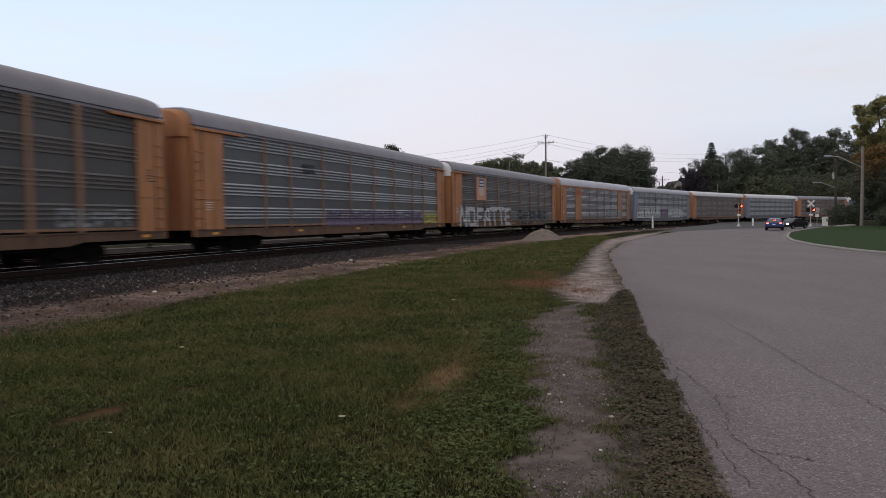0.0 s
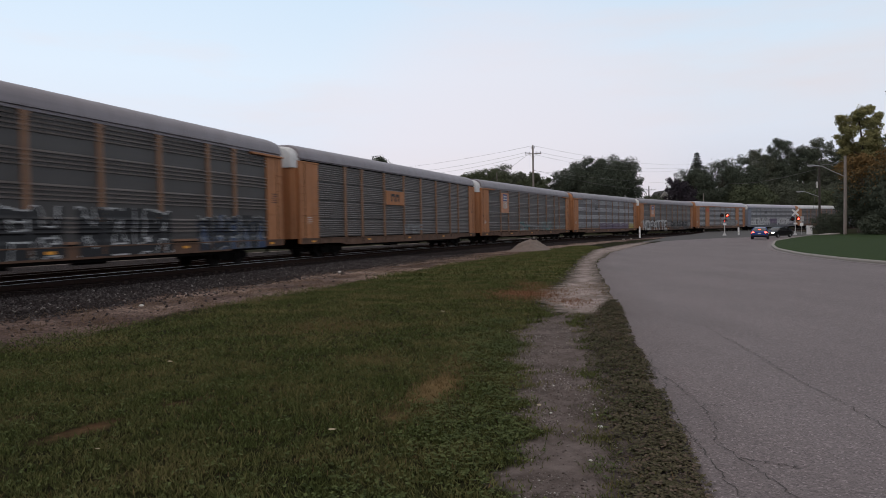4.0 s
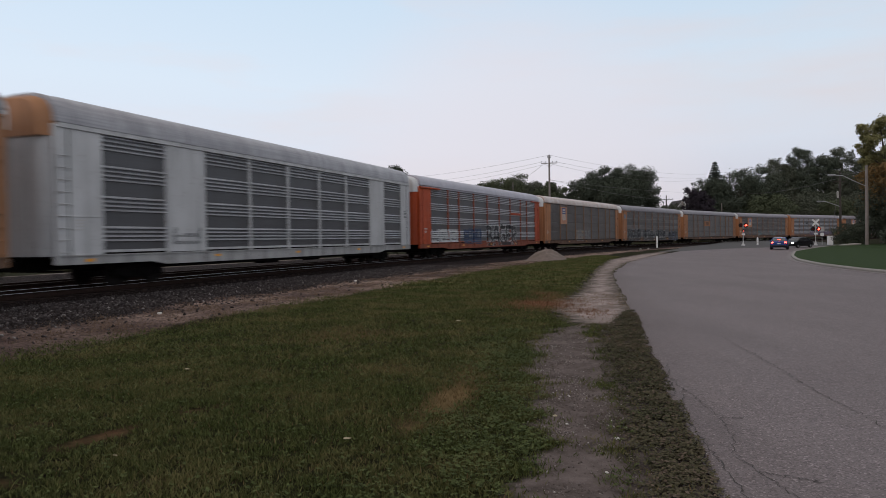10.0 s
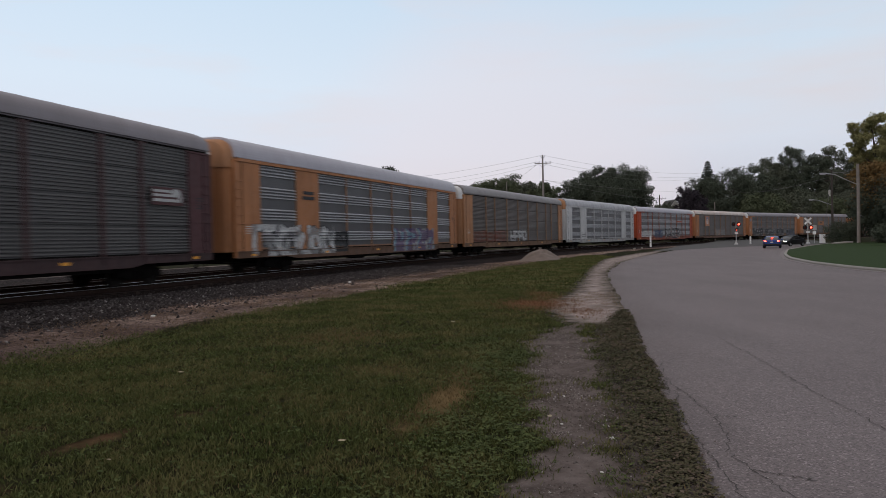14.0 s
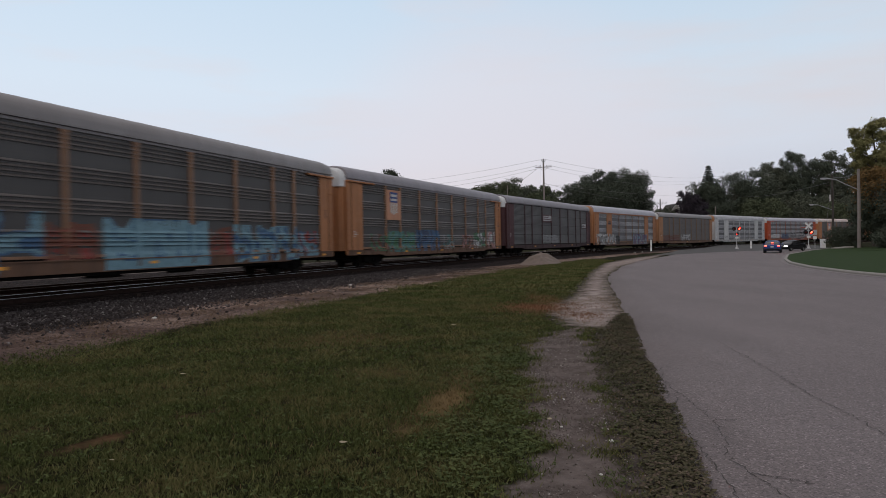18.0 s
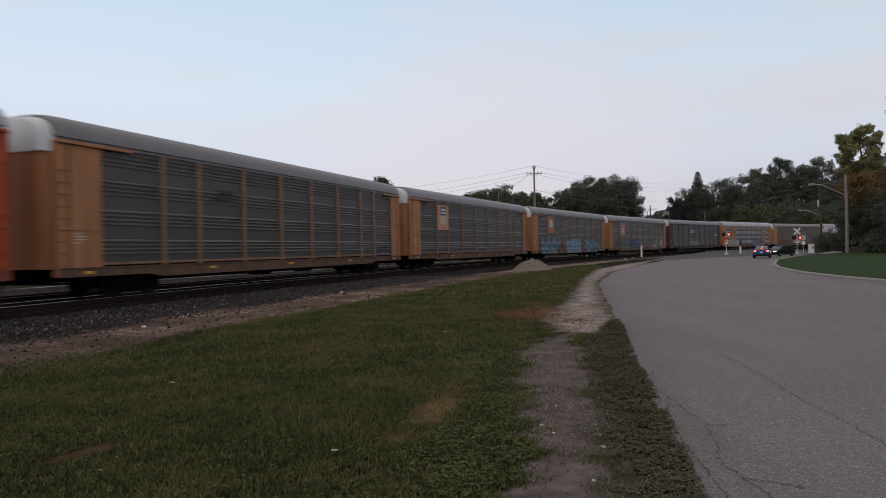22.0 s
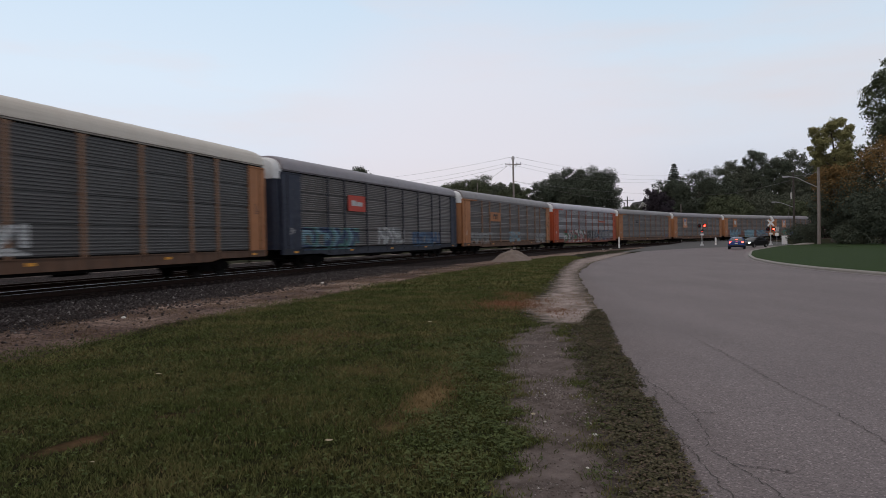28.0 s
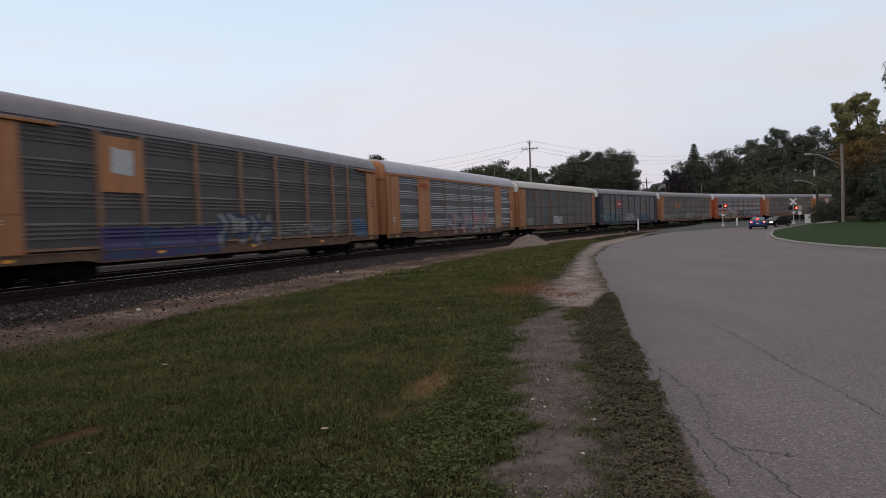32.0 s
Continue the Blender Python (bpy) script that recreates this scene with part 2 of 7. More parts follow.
# ---------------------------------------------------------------- materials
class Mat:
    """A node material with short calls."""

    def __init__(self, name, rough=0.7, metal=0.0, spec=0.4):
        self.mat = bpy.data.materials.new(name)
        self.mat.use_nodes = True
        self.nt = self.mat.node_tree
        self.b = self.nt.nodes["Principled BSDF"]
        self.b.inputs["Roughness"].default_value = rough
        self.b.inputs["Metallic"].default_value = metal
        self.b.inputs["Specular IOR Level"].default_value = spec
        self.tc = self.nt.nodes.new("ShaderNodeTexCoord")

    def n(self, kind):
        return self.nt.nodes.new("ShaderNode" + kind)

    def to(self, a, b):
        self.nt.links.new(a, b)

    def coords(self, scale=(1, 1, 1), kind="Object"):
        mp = self.n("Mapping")
        mp.inputs["Scale"].default_value = scale
        self.to(self.tc.outputs[kind], mp.inputs[0])
        return mp.outputs[0]

    def noise(self, scale=5, detail=4, rough=0.55, stretch=(1, 1, 1), kind="Object"):
        t = self.n("TexNoise")
        t.inputs["Scale"].default_value, t.inputs["Detail"].default_value, t.inputs["Roughness"].default_value = scale, detail, rough
        self.to(self.coords(stretch, kind), t.inputs["Vector"])
        return t.outputs[0]

    def voronoi(self, scale=5, out="Distance", stretch=(1, 1, 1), kind="Object", feature="F1"):
        t = self.n("TexVoronoi")
        t.feature = feature
        t.inputs["Scale"].default_value = scale
        self.to(self.coords(stretch, kind), t.inputs["Vector"])
        return t.outputs[out]

    def ramp(self, fac, *stops):
        r = self.n("ValToRGB")
        el = r.color_ramp.elements
        while len(el) < len(stops):
            el.new(0.5)
        for e, (p, c) in zip(el, stops):
            e.position = p
            e.color = (c, c, c, 1) if isinstance(c, (int, float)) else (*c, 1)
        self.to(fac, r.inputs[0])
        return r.outputs[0]

    def mix(self, fac, a, b, blend="MIX"):
        m = self.n("Mix")
        m.data_type, m.blend_type = "RGBA", blend
        for v, i in ((fac, 0), (a, 6), (b, 7)):
            if isinstance(v, (int, float)):
                m.inputs[i].default_value = v if i == 0 else (v, v, v, 1)
            elif isinstance(v, tuple):
                m.inputs[i].default_value = (*v, 1)
            else:
                self.to(v, m.inputs[i])
        return m.outputs[2]

    def math(self, op, a, b=0.0):
        m = self.n("Math")
        m.operation = op
        for v, i in ((a, 0), (b, 1)):
            if isinstance(v, (int, float)):
                m.inputs[i].default_value = v
            else:
                self.to(v, m.inputs[i])
        return m.outputs[0]

    def attr(self, name):
        a = self.n("Attribute")
        a.attribute_name = name
        return a.outputs["Fac"]

    def rand(self):
        return self.n("ObjectInfo").outputs["Random"]

    def island(self):
        return self.n("NewGeometry").outputs["Random Per Island"]

    def color(self, c):
        if isinstance(c, tuple):
            self.b.inputs["Base Color"].default_value = (*c, 1)
        else:
            self.to(c, self.b.inputs["Base Color"])
        return self

    def rough(self, v):
        self.to(v, self.b.inputs["Roughness"])
        return self

    def bump(self, h, strength=0.3, dist=0.01):
        bp = self.n("Bump")
        bp.inputs["Strength"].default_value, bp.inputs["Distance"].default_value = strength, dist
        self.to(h, bp.inputs["Height"])
        self.to(bp.outputs[0], self.b.inputs["Normal"])
        return self

    def glow(self, c, s):
        self.b.inputs["Emission Color"].default_value = (*c, 1)
        self.b.inputs["Emission Strength"].default_value = s
        return self


def shade(c, k):
    return tuple(min(1.0, v * k) for v in c)


def painted(name, c, rust=(0.10, 0.055, 0.035), grime=0.6, rough=0.6):
    """Weathered paint on steel: grime streaks running down, rust spots, faded patches."""
    m = Mat(name, rough)
    m.b.inputs["Coat Weight"].default_value, m.b.inputs["Coat Roughness"].default_value = 0.06, 0.35
    streak = m.ramp(m.noise(1.6, 5, 0.6, (1.6, 1.6, 0.18)), (0.42, 0.0), (0.72, 1.0))
    spots = m.ramp(m.noise(7, 6, 0.7), (0.60, 0.0), (0.70, 1.0))
    fade = m.mix(m.noise(0.7, 3), shade(c, 0.78), shade(c, 1.18))
    fade = m.mix(m.math("MULTIPLY", m.rand(), 0.35), fade, shade(c, 0.72))
    col = m.mix(m.math("MULTIPLY", streak, grime), fade, shade(c, 0.42))
    m.color(m.mix(m.math("MULTIPLY", spots, 0.6), col, rust))
    m.rough(m.ramp(m.noise(4, 4), (0.3, rough - 0.1), (0.7, rough + 0.2)))
    return m.bump(m.noise(30, 4), 0.15, 0.004).mat


def sheet_steel(name, c, dirt, amount, metal=0.35, rough=0.5):
    """Corrugated sheet: dull galvanised steel with brake dust and rain streaks; each sheet differs a little."""
    m = Mat(name, rough, metal, 0.6)
    m.b.inputs["Coat Weight"].default_value, m.b.inputs["Coat Roughness"].default_value = 0.30, 0.3
    base = m.mix(m.rand(), shade(c, 0.80), shade(c, 1.15))
    base = m.mix(m.noise(0.9, 4, 0.6, (0.5, 1, 1)), shade(c, 0.8), base)
    film = m.ramp(m.noise(1.1, 5, 0.65, (1.4, 1, 0.22)), (0.30, 0.0), (0.70, 1.0))
    fine = m.ramp(m.noise(14, 5, 0.7, (1, 1, 0.35)), (0.45, 0.0), (0.75, 1.0))
    col = m.mix(m.math("MULTIPLY", film, amount), base, dirt)
    col = m.mix(m.math("MULTIPLY", fine, 0.35), col, shade(dirt, 0.8))
    lines = m.ramp(m.noise(2.5, 5, 0.7, (0.10, 1, 4.5)), (0.44, 0.0), (0.62, 1.0))
    col = m.mix(m.math("MULTIPLY", lines, 0.35), col, shade(dirt, 0.9))
    m.color(col)
    m.rough(m.ramp(film, (0.0, rough), (1.0, min(0.9, rough + 0.16))))
    return m.bump(m.noise(40, 3), 0.1, 0.003).mat


def plain(name, c, rough=0.6, metal=0.0, vary=0.25, scale=6, bump=0.1, spec=0.4):
    m = Mat(name, rough, metal, spec)
    m.color(m.mix(m.noise(scale, 5, 0.6), shade(c, 1 - vary), shade(c, 1 + vary)))
    return m.bump(m.noise(scale * 6, 4), bump, 0.005).mat


def leaves(name, a, b):
    m = Mat(name, 0.95, 0.0, 0.03)
    a, b = shade(a, 1.2), shade(b, 1.2)
    m.color(m.mix(m.math("MULTIPLY", m.island(), 0.5), m.mix(m.noise(0.25, 3), a, b), m.mix(m.noise(0.5, 2), b, a)))
    return m.mat
YELLOW = painted("yellow_paint", (0.41, 0.170, 0.068))
TAN = painted("tan_paint", (0.40, 0.19, 0.088))
ORANGE = painted("orange_red_paint", (0.43, 0.062, 0.012))
WHITE_PAINT = painted("white_paint", (0.56, 0.555, 0.555), grime=0.55)
MAROON = painted("maroon_paint", (0.075, 0.025, 0.028))
NAVY = painted("navy_paint", (0.022, 0.028, 0.05))
GREYBLUE = painted("grey_blue_paint", (0.20, 0.22, 0.27))
PEACH = painted("peach_placard", (0.52, 0.25, 0.145), grime=0.35)
# darker copies of the paints for sills: grime and low-down shade in the colour
SHADED_GRIMY = {k: painted("shaded_grimy_" + k, c, grime=0.8, rough=0.6) for k, c in (("yellow", (0.125, 0.062, 0.034)), ("tan", (0.17, 0.092, 0.05)), ("orange", (0.27, 0.062, 0.026)), ("white", (0.38, 0.37, 0.36)), ("maroon", (0.05, 0.022, 0.023)), ("navy", (0.020, 0.024, 0.036)), ("grey", (0.13, 0.135, 0.15)))}
POST_PAINT = {k: painted("weathered_" + k + "_posts", c, grime=0.75) for k, c in (("yellow", (0.26, 0.138, 0.078)), ("tan", (0.26, 0.150, 0.085)), ("orange", (0.31, 0.075, 0.034)), ("white", (0.50, 0.495, 0.495)), ("maroon", (0.06, 0.024, 0.026)), ("navy", (0.022, 0.026, 0.04)), ("grey", (0.17, 0.18, 0.21)))}
PAINTS = {"yellow": YELLOW, "tan": TAN, "orange": ORANGE, "white": WHITE_PAINT, "maroon": MAROON, "navy": NAVY, "grey": GREYBLUE}

GALV = sheet_steel("galvanised_sheet", (0.46, 0.465, 0.49), (0.15, 0.14, 0.14), 0.4, 0.4, 0.38)
DUSTY = sheet_steel("dusty_sheet", (0.165, 0.138, 0.125), (0.048, 0.040, 0.036), 0.7, 0.3, 0.40)
BROWNED = sheet_steel("browned_sheet", (0.105, 0.082, 0.069), (0.046, 0.036, 0.030), 0.65, 0.2, 0.5)
DARKGREY = sheet_steel("dark_grey_sheet", (0.088, 0.084, 0.084), (0.042, 0.038, 0.036), 0.6, 0.2, 0.6)
PERF = {k: sheet_steel("perforated_" + k, c, d, 0.75, 0.25, 0.45) for k, c, d in (
    ("galv", (0.082, 0.083, 0.093), (0.048, 0.042, 0.041)), ("dusty", (0.054, 0.047, 0.044), (0.032, 0.027, 0.025)), ("brown", (0.066, 0.052, 0.045), (0.034, 0.027, 0.023)), ("dark", (0.062, 0.06, 0.06), (0.032, 0.029, 0.028)))}
SHEETS = {"galv": GALV, "dusty": DUSTY, "brown": BROWNED, "dark": DARKGREY}

ROOFS = {
    "grey": sheet_steel("grey_roof", (0.245, 0.218, 0.240), (0.185, 0.165, 0.172), 0.5, 0.2, 0.6),
    "light": sheet_steel("light_roof", (0.47, 0.445, 0.495), (0.33, 0.31, 0.345), 0.5, 0.2, 0.55),
    "white": sheet_steel("white_roof", (0.66, 0.65, 0.66), (0.40, 0.38, 0.36), 0.4, 0.0, 0.6),
    "rusty": sheet_steel("rusty_white_roof", (0.70, 0.67, 0.65), (0.34, 0.17, 0.10), 0.6, 0.0, 0.7),
    "cream": sheet_steel("cream_roof", (0.66, 0.60, 0.52), (0.42, 0.36, 0.30), 0.35, 0.0, 0.6),
    "tan": sheet_steel("tan_roof", (0.215, 0.196, 0.196), (0.17, 0.15, 0.145), 0.5, 0.1, 0.65),
    "stained": sheet_steel("stained_roof", (0.46, 0.45, 0.47), (0.17, 0.165, 0.18), 0.6, 0.1, 0.6),
}
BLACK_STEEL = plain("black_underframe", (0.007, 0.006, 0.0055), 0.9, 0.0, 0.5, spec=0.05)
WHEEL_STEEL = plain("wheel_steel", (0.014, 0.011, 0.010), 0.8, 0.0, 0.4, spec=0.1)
HOOD_WHITE = painted("white_end_hood", (0.68, 0.68, 0.68), grime=0.35)
RAIL_SIDE = plain("rusty_rail", (0.028, 0.018, 0.015), 0.95, 0.0, 0.4, 9, spec=0.02)
RAIL_TOP = plain("polished_railhead", (0.42, 0.42, 0.43), 0.33, 0.85, 0.12, 20, 0.03)
DULL_HEAD = plain("dull_railhead", (0.09, 0.075, 0.068), 0.8, 0.0, 0.2, 20, 0.03)
REFLECTOR = plain("amber_reflector", (0.75, 0.33, 0.04), 0.35, 0.0, 0.1)
STENCIL = plain("pale_stencil", (0.50, 0.48, 0.45), 0.7, 0.0, 0.2)
DARK_STENCIL = plain("dark_stencil", (0.03, 0.03, 0.035), 0.7)
BLUE_MARK = plain("blue_mark", (0.03, 0.06, 0.20), 0.6)
RED_MARK = plain("red_mark", (0.42, 0.05, 0.03), 0.6)
WOOD_TIE = plain("creosoted_timber", (0.032, 0.023, 0.020), 0.95, 0.0, 0.5, 12, 0.4, 0.03)


def spray(name, c):
    m = Mat(name, 0.55)
    m.color(m.mix(m.ramp(m.noise(5, 5, 0.7), (0.35, 0.0), (0.7, 1.0)), shade(c, 0.65), c))
    return m.mat


SPRAYS = {k: spray("spray_" + k, c) for k, c in {
    "white": (0.52, 0.52, 0.52), "black": (0.014, 0.014, 0.016), "teal": (0.075, 0.20, 0.19), "blue": (0.05, 0.12, 0.23), "sky": (0.17, 0.30, 0.36),
    "purple": (0.13, 0.085, 0.15), "yellow": (0.42, 0.36, 0.06), "red": (0.24, 0.035, 0.025), "pink": (0.42, 0.22, 0.21), "green": (0.06, 0.17, 0.08),
    "rust": (0.16, 0.055, 0.03), "grey": (0.26, 0.26, 0.26), "navy": (0.03, 0.055, 0.12), "tan": (0.40, 0.27, 0.16), "violet": (0.055, 0.035, 0.13)}.items()}


def ground_material():
    """Mown grass on soil; bare dirt, pale gravel, track ballast and dry turf by the lay of the land."""
    m = Mat("lawn_soil_and_ballast", 1.0, 0.0, 0.02)
    g1, g2 = m.noise(0.35, 4, 0.6), m.noise(9, 6, 0.7)
    grass = m.mix(g1, (0.020, 0.022, 0.009), (0.040, 0.043, 0.017))
    # dark blotches: soil, with the shade between tufts put into the colour
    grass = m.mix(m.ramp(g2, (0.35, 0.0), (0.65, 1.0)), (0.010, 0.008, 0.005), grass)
    grass = m.mix(m.ramp(m.noise(0.8, 5, 0.65), (0.56, 0.0), (0.72, 1.0)), grass, (0.060, 0.046, 0.024))
    dirt = m.mix(m.ramp(m.noise(2.5, 6, 0.7), (0.35, 0.0), (0.65, 1.0)), (0.070, 0.056, 0.050), (0.165, 0.134, 0.124))
    dirt = m.mix(m.ramp(m.voronoi(45), (0.10, 1.0), (0.22, 0.0)), dirt, (0.17, 0.155, 0.145))
    grit = m.mix(m.ramp(m.noise(1.2, 6, 0.7), (0.34, 0.0), (0.62, 1.0)), (0.155, 0.120, 0.104), (0.36, 0.300, 0.280))
    pink = m.mix(m.ramp(m.noise(1.7, 6, 0.75), (0.36, 0.0), (0.66, 1.0)), (0.052, 0.036, 0.033), (0.150, 0.104, 0.092))
    pink = m.mix(m.math("MULTIPLY", m.attr("pale"), m.ramp(m.noise(2.2, 5, 0.7), (0.35, 0.15), (0.6, 1.0))), pink, (0.46, 0.34, 0.28))
    pink = m.mix(m.ramp(m.noise(11, 5, 0.7), (0.46, 0.0), (0.60, 1.0)), pink, (0.04, 0.030, 0.027))
    stones = m.n("TexVoronoi")
    stones.inputs["Scale"].default_value = 16
    m.to(m.coords(), stones.inputs["Vector"])
    sep = m.n("SeparateColor")
    m.to(stones.outputs["Color"], sep.inputs[0])
    ballast = m.ramp(sep.outputs[0], (0.0, (0.024, 0.020, 0.020)), (0.55, (0.054, 0.045, 0.046)), (0.93, (0.088, 0.076, 0.077)), (1.0, (0.16, 0.147, 0.147)))
    ballast = m.mix(m.ramp(m.noise(0.9, 6, 0.7), (0.40, 0.0), (0.58, 1.0)), ballast, (0.082, 0.062, 0.057))
    # near black round each stone: crevice shade painted into the ballast colour
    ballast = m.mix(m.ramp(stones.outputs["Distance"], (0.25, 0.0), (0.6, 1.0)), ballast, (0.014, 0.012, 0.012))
    dry = m.mix(m.noise(14, 5, 0.7), (0.13, 0.088, 0.042), (0.22, 0.150, 0.075))
    dead = m.mix(m.noise(9, 5, 0.7), (0.11, 0.055, 0.030), (0.22, 0.120, 0.070))

    def edge(name, soft=0.12):
        """A layer's mask, its border broken up by noise."""
        w = m.math("ADD", m.attr(name), m.math("MULTIPLY", m.math("SUBTRACT", m.noise(3.5, 6, 0.7), 0.5), 0.9))
        return m.ramp(w, (0.5 - soft, 0.0), (0.5 + soft, 1.0))

    col = m.mix(m.math("MULTIPLY", edge("dry", 0.35), 0.85), grass, dry)
    col = m.mix(m.math("MULTIPLY", edge("dead", 0.35), 0.9), col, dead)
    col = m.mix(edge("dirt", 0.18), col, dirt)
    col = m.mix(edge("grit", 0.2), col, grit)
    col = m.mix(edge("pink"), col, pink)
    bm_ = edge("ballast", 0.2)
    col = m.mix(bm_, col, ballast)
    # near-black tint: shade under train and weeds put into the colour, over dirt
    col = m.mix(m.math("MULTIPLY", m.attr("shade_and_dirt"), 0.94), col, m.mix(m.noise(3, 6, 0.7), (0.006, 0.005, 0.0045), (0.020, 0.014, 0.012)))
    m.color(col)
    h = m.math("ADD", m.math("MULTIPLY", g2, 0.6), m.math("MULTIPLY", m.noise(40, 4), 0.4))
    h = m.math("ADD", h, m.math("MULTIPLY", m.math("SUBTRACT", 0.6, stones.outputs["Distance"]), m.math("MULTIPLY", bm_, 2.2)))
    return m.bump(h, 0.7, 0.03).mat


def road_material():
    m = Mat("worn_grey_asphalt", 0.88, 0.0, 0.3)
    base = m.mix(m.noise(0.22, 5, 0.6), (0.156, 0.132, 0.134), (0.205, 0.175, 0.176))
    lane = m.ramp(m.noise(0.5, 4, 0.6, (1.0, 0.25, 1)), (0.40, 0.0), (0.65, 1.0))
    base = m.mix(m.math("MULTIPLY", lane, 0.4), base, (0.124, 0.105, 0.106))
    spk = m.n("TexVoronoi")
    spk.inputs["Scale"].default_value = 75
    m.to(m.coords(), spk.inputs["Vector"])
    sep = m.n("SeparateColor")
    m.to(spk.outputs["Color"], sep.inputs[0])
    chips = m.ramp(sep.outputs[0], (0.0, 0.62), (0.5, 0.97), (0.86, 1.03), (0.96, 1.5), (1.0, 1.8))
    m.color(m.mix(1.0, base, chips, "MULTIPLY"))
    return m.bump(m.math("ADD", m.noise(120, 3), m.math("MULTIPLY", spk.outputs["Distance"], 0.8)), 0.5, 0.006).mat


GROUND = ground_material()
ASPHALT = road_material()
DARK_ASPHALT = plain("dark_asphalt", (0.060, 0.056, 0.055), 0.9, 0.0, 0.35, 1.2, 0.3)
CONCRETE = plain("kerb_concrete", (0.26, 0.24, 0.22), 0.85, 0.0, 0.25, 5, 0.3)
CRACK = plain("crack_soil", (0.055, 0.048, 0.044), 0.95)
PEBBLE = Mat("pebbles", 1.0, 0.0, 0.05)
PEBBLE.color(PEBBLE.ramp(PEBBLE.island(), (0.0, (0.030, 0.025, 0.024)), (0.6, (0.062, 0.053, 0.052)), (0.95, (0.112, 0.097, 0.095)), (1.0, (0.26, 0.24, 0.23))))
PEBBLE = PEBBLE.mat
SAND = plain("grey_sand", (0.165, 0.132, 0.114), 0.95, 0.0, 0.4, 4, 1.0)


def grass_material(name, a, b, c):
    m = Mat(name, 0.9, 0.0, 0.05)
    m.color(m.mix(m.ramp(m.noise(0.8, 5, 0.65), (0.42, 0.0), (0.62, 1.0)), m.mix(m.island(), a, b), m.mix(m.island(), shade(b, 0.75), c)))
    return m.mat


BLADE = grass_material("grass_blades", (0.029, 0.036, 0.012), (0.108, 0.126, 0.043), (0.160, 0.130, 0.060))
CLOVER = grass_material("clover_leaves", (0.022, 0.032, 0.011), (0.098, 0.120, 0.044), (0.094, 0.104, 0.042))
WEED = grass_material("dry_weeds", (0.018, 0.018, 0.010), (0.100, 0.096, 0.054), (0.104, 0.084, 0.056))
LITTER = grass_material("brown_leaf_litter", (0.036, 0.026, 0.020), (0.110, 0.082, 0.060), (0.150, 0.116, 0.088))

# ---------------------------------------------------------------- lie of the land
ROAD_L = [(0.2, -24), (1.0, -6), (1.3, 0), (1.62, 3.8), (1.82, 4.7), (2.25, 6.5), (2.85, 9.4), (4.3, 15.5), (5.85, 22.9), (7.7, 30.9), (11.0, 41.1), (15.0, 51.0), (20.4, 62.5), (27.5, 76.5), (36.5, 90.2)]
ROAD_R = [(13, -24), (15.3, -6), (16.0, 0), (16.4, 3.8), (16.6, 4.7), (16.7, 6.5), (16.8, 9.4), (17.0, 15.5), (17.3, 22.9), (17.9, 29.0), (19.2, 34.7), (21.6, 41.5), (24.9, 48.5), (31.3, 60.5), (41.0, 74.5), (51.5, 88.5)]
DIRT = [(1.12, 9.07), (1.6, 11.6), (2.6, 12.6), (2.3, 9.6), (1.75, 7.0), (1.52, 5.7), (1.25, 4.6), (0.9, 3.4), (0.3, 2.4), (0.35, 3.4), (0.68, 5.1), (0.88, 6.1), (0.95, 7.6)]
GRIT = [(2.5, 12.9), (2.5, 15.0), (3.0, 17.5), (4.1, 20.5), (6.3, 29.0), (8.3, 36.5), (12.0, 49.0), (18.0, 62.0), (26.5, 79.0), (20.0, 62.0), (11.2, 42.0), (7.7, 31.0), (5.8, 22.9), (4.3, 15.5), (3.55, 12.5)]


def inside(x, y, poly):
    """Signed distance to a polygon's edge, positive inside (arrays)."""
    d, sign = np.full(x.shape, 1e9), np.zeros(x.shape, bool)
    for (x0, y0), (x1, y1) in zip(poly, poly[1:] + poly[:1]):
        ex, ey = x1 - x0, y1 - y0
        t = np.clip(((x - x0) * ex + (y - y0) * ey) / (ex * ex + ey * ey), 0, 1)
        d = np.minimum(d, np.hypot(x - x0 - t * ex, y - y0 - t * ey))
        cross = (y0 > y) != (y1 > y)
        sign ^= cross & (x < ex * (y - y0) / (ey if ey else 1e-9) + x0)
    return np.where(sign, d, -d)


def soft_noise(x, y, f, seed=0):
    """Smooth random values from 0 to 1 over the plane, f lumps to the metre."""
    u, v = x * f + 100.5, y * f + 100.5
    i, j = np.floor(u), np.floor(v)
    p, q = u - i, v - j
    p, q = p * p * (3 - 2 * p), q * q * (3 - 2 * q)
    rnd = lambda a, b: np.modf(np.abs(np.sin(a * 127.1 + b * 311.7 + seed * 17.3)) * 43758.5453)[0]  # noqa: E731
    return (rnd(i, j) * (1 - p) + rnd(i + 1, j) * p) * (1 - q) + (rnd(i, j + 1) * (1 - p) + rnd(i + 1, j + 1) * p) * q


def blot(x, y, cx, cy, rx, ry, turn=0.0):
    c, s = math.cos(math.radians(turn)), math.sin(math.radians(turn))
    a, b = (x - cx) * c + (y - cy) * s, (y - cy) * c - (x - cx) * s
    return np.exp(-((a / rx) ** 2 + (b / ry) ** 2))


def straw(x, y):
    """Where the turf has dried to tan."""
    return np.maximum.reduce([blot(x, y, 0.0, 6.95, 0.26, 0.95, -15) * 1.05, blot(x, y, -0.35, 5.9, 0.25, 0.4) * 0.5, blot(x, y, -1.9, 11.6, 1.3, 0.9) * 0.5, blot(x, y, -1.0, 8.6, 0.7, 0.5) * 0.4, blot(x, y, 0.25, 8.2, 0.3, 0.7) * 0.6])


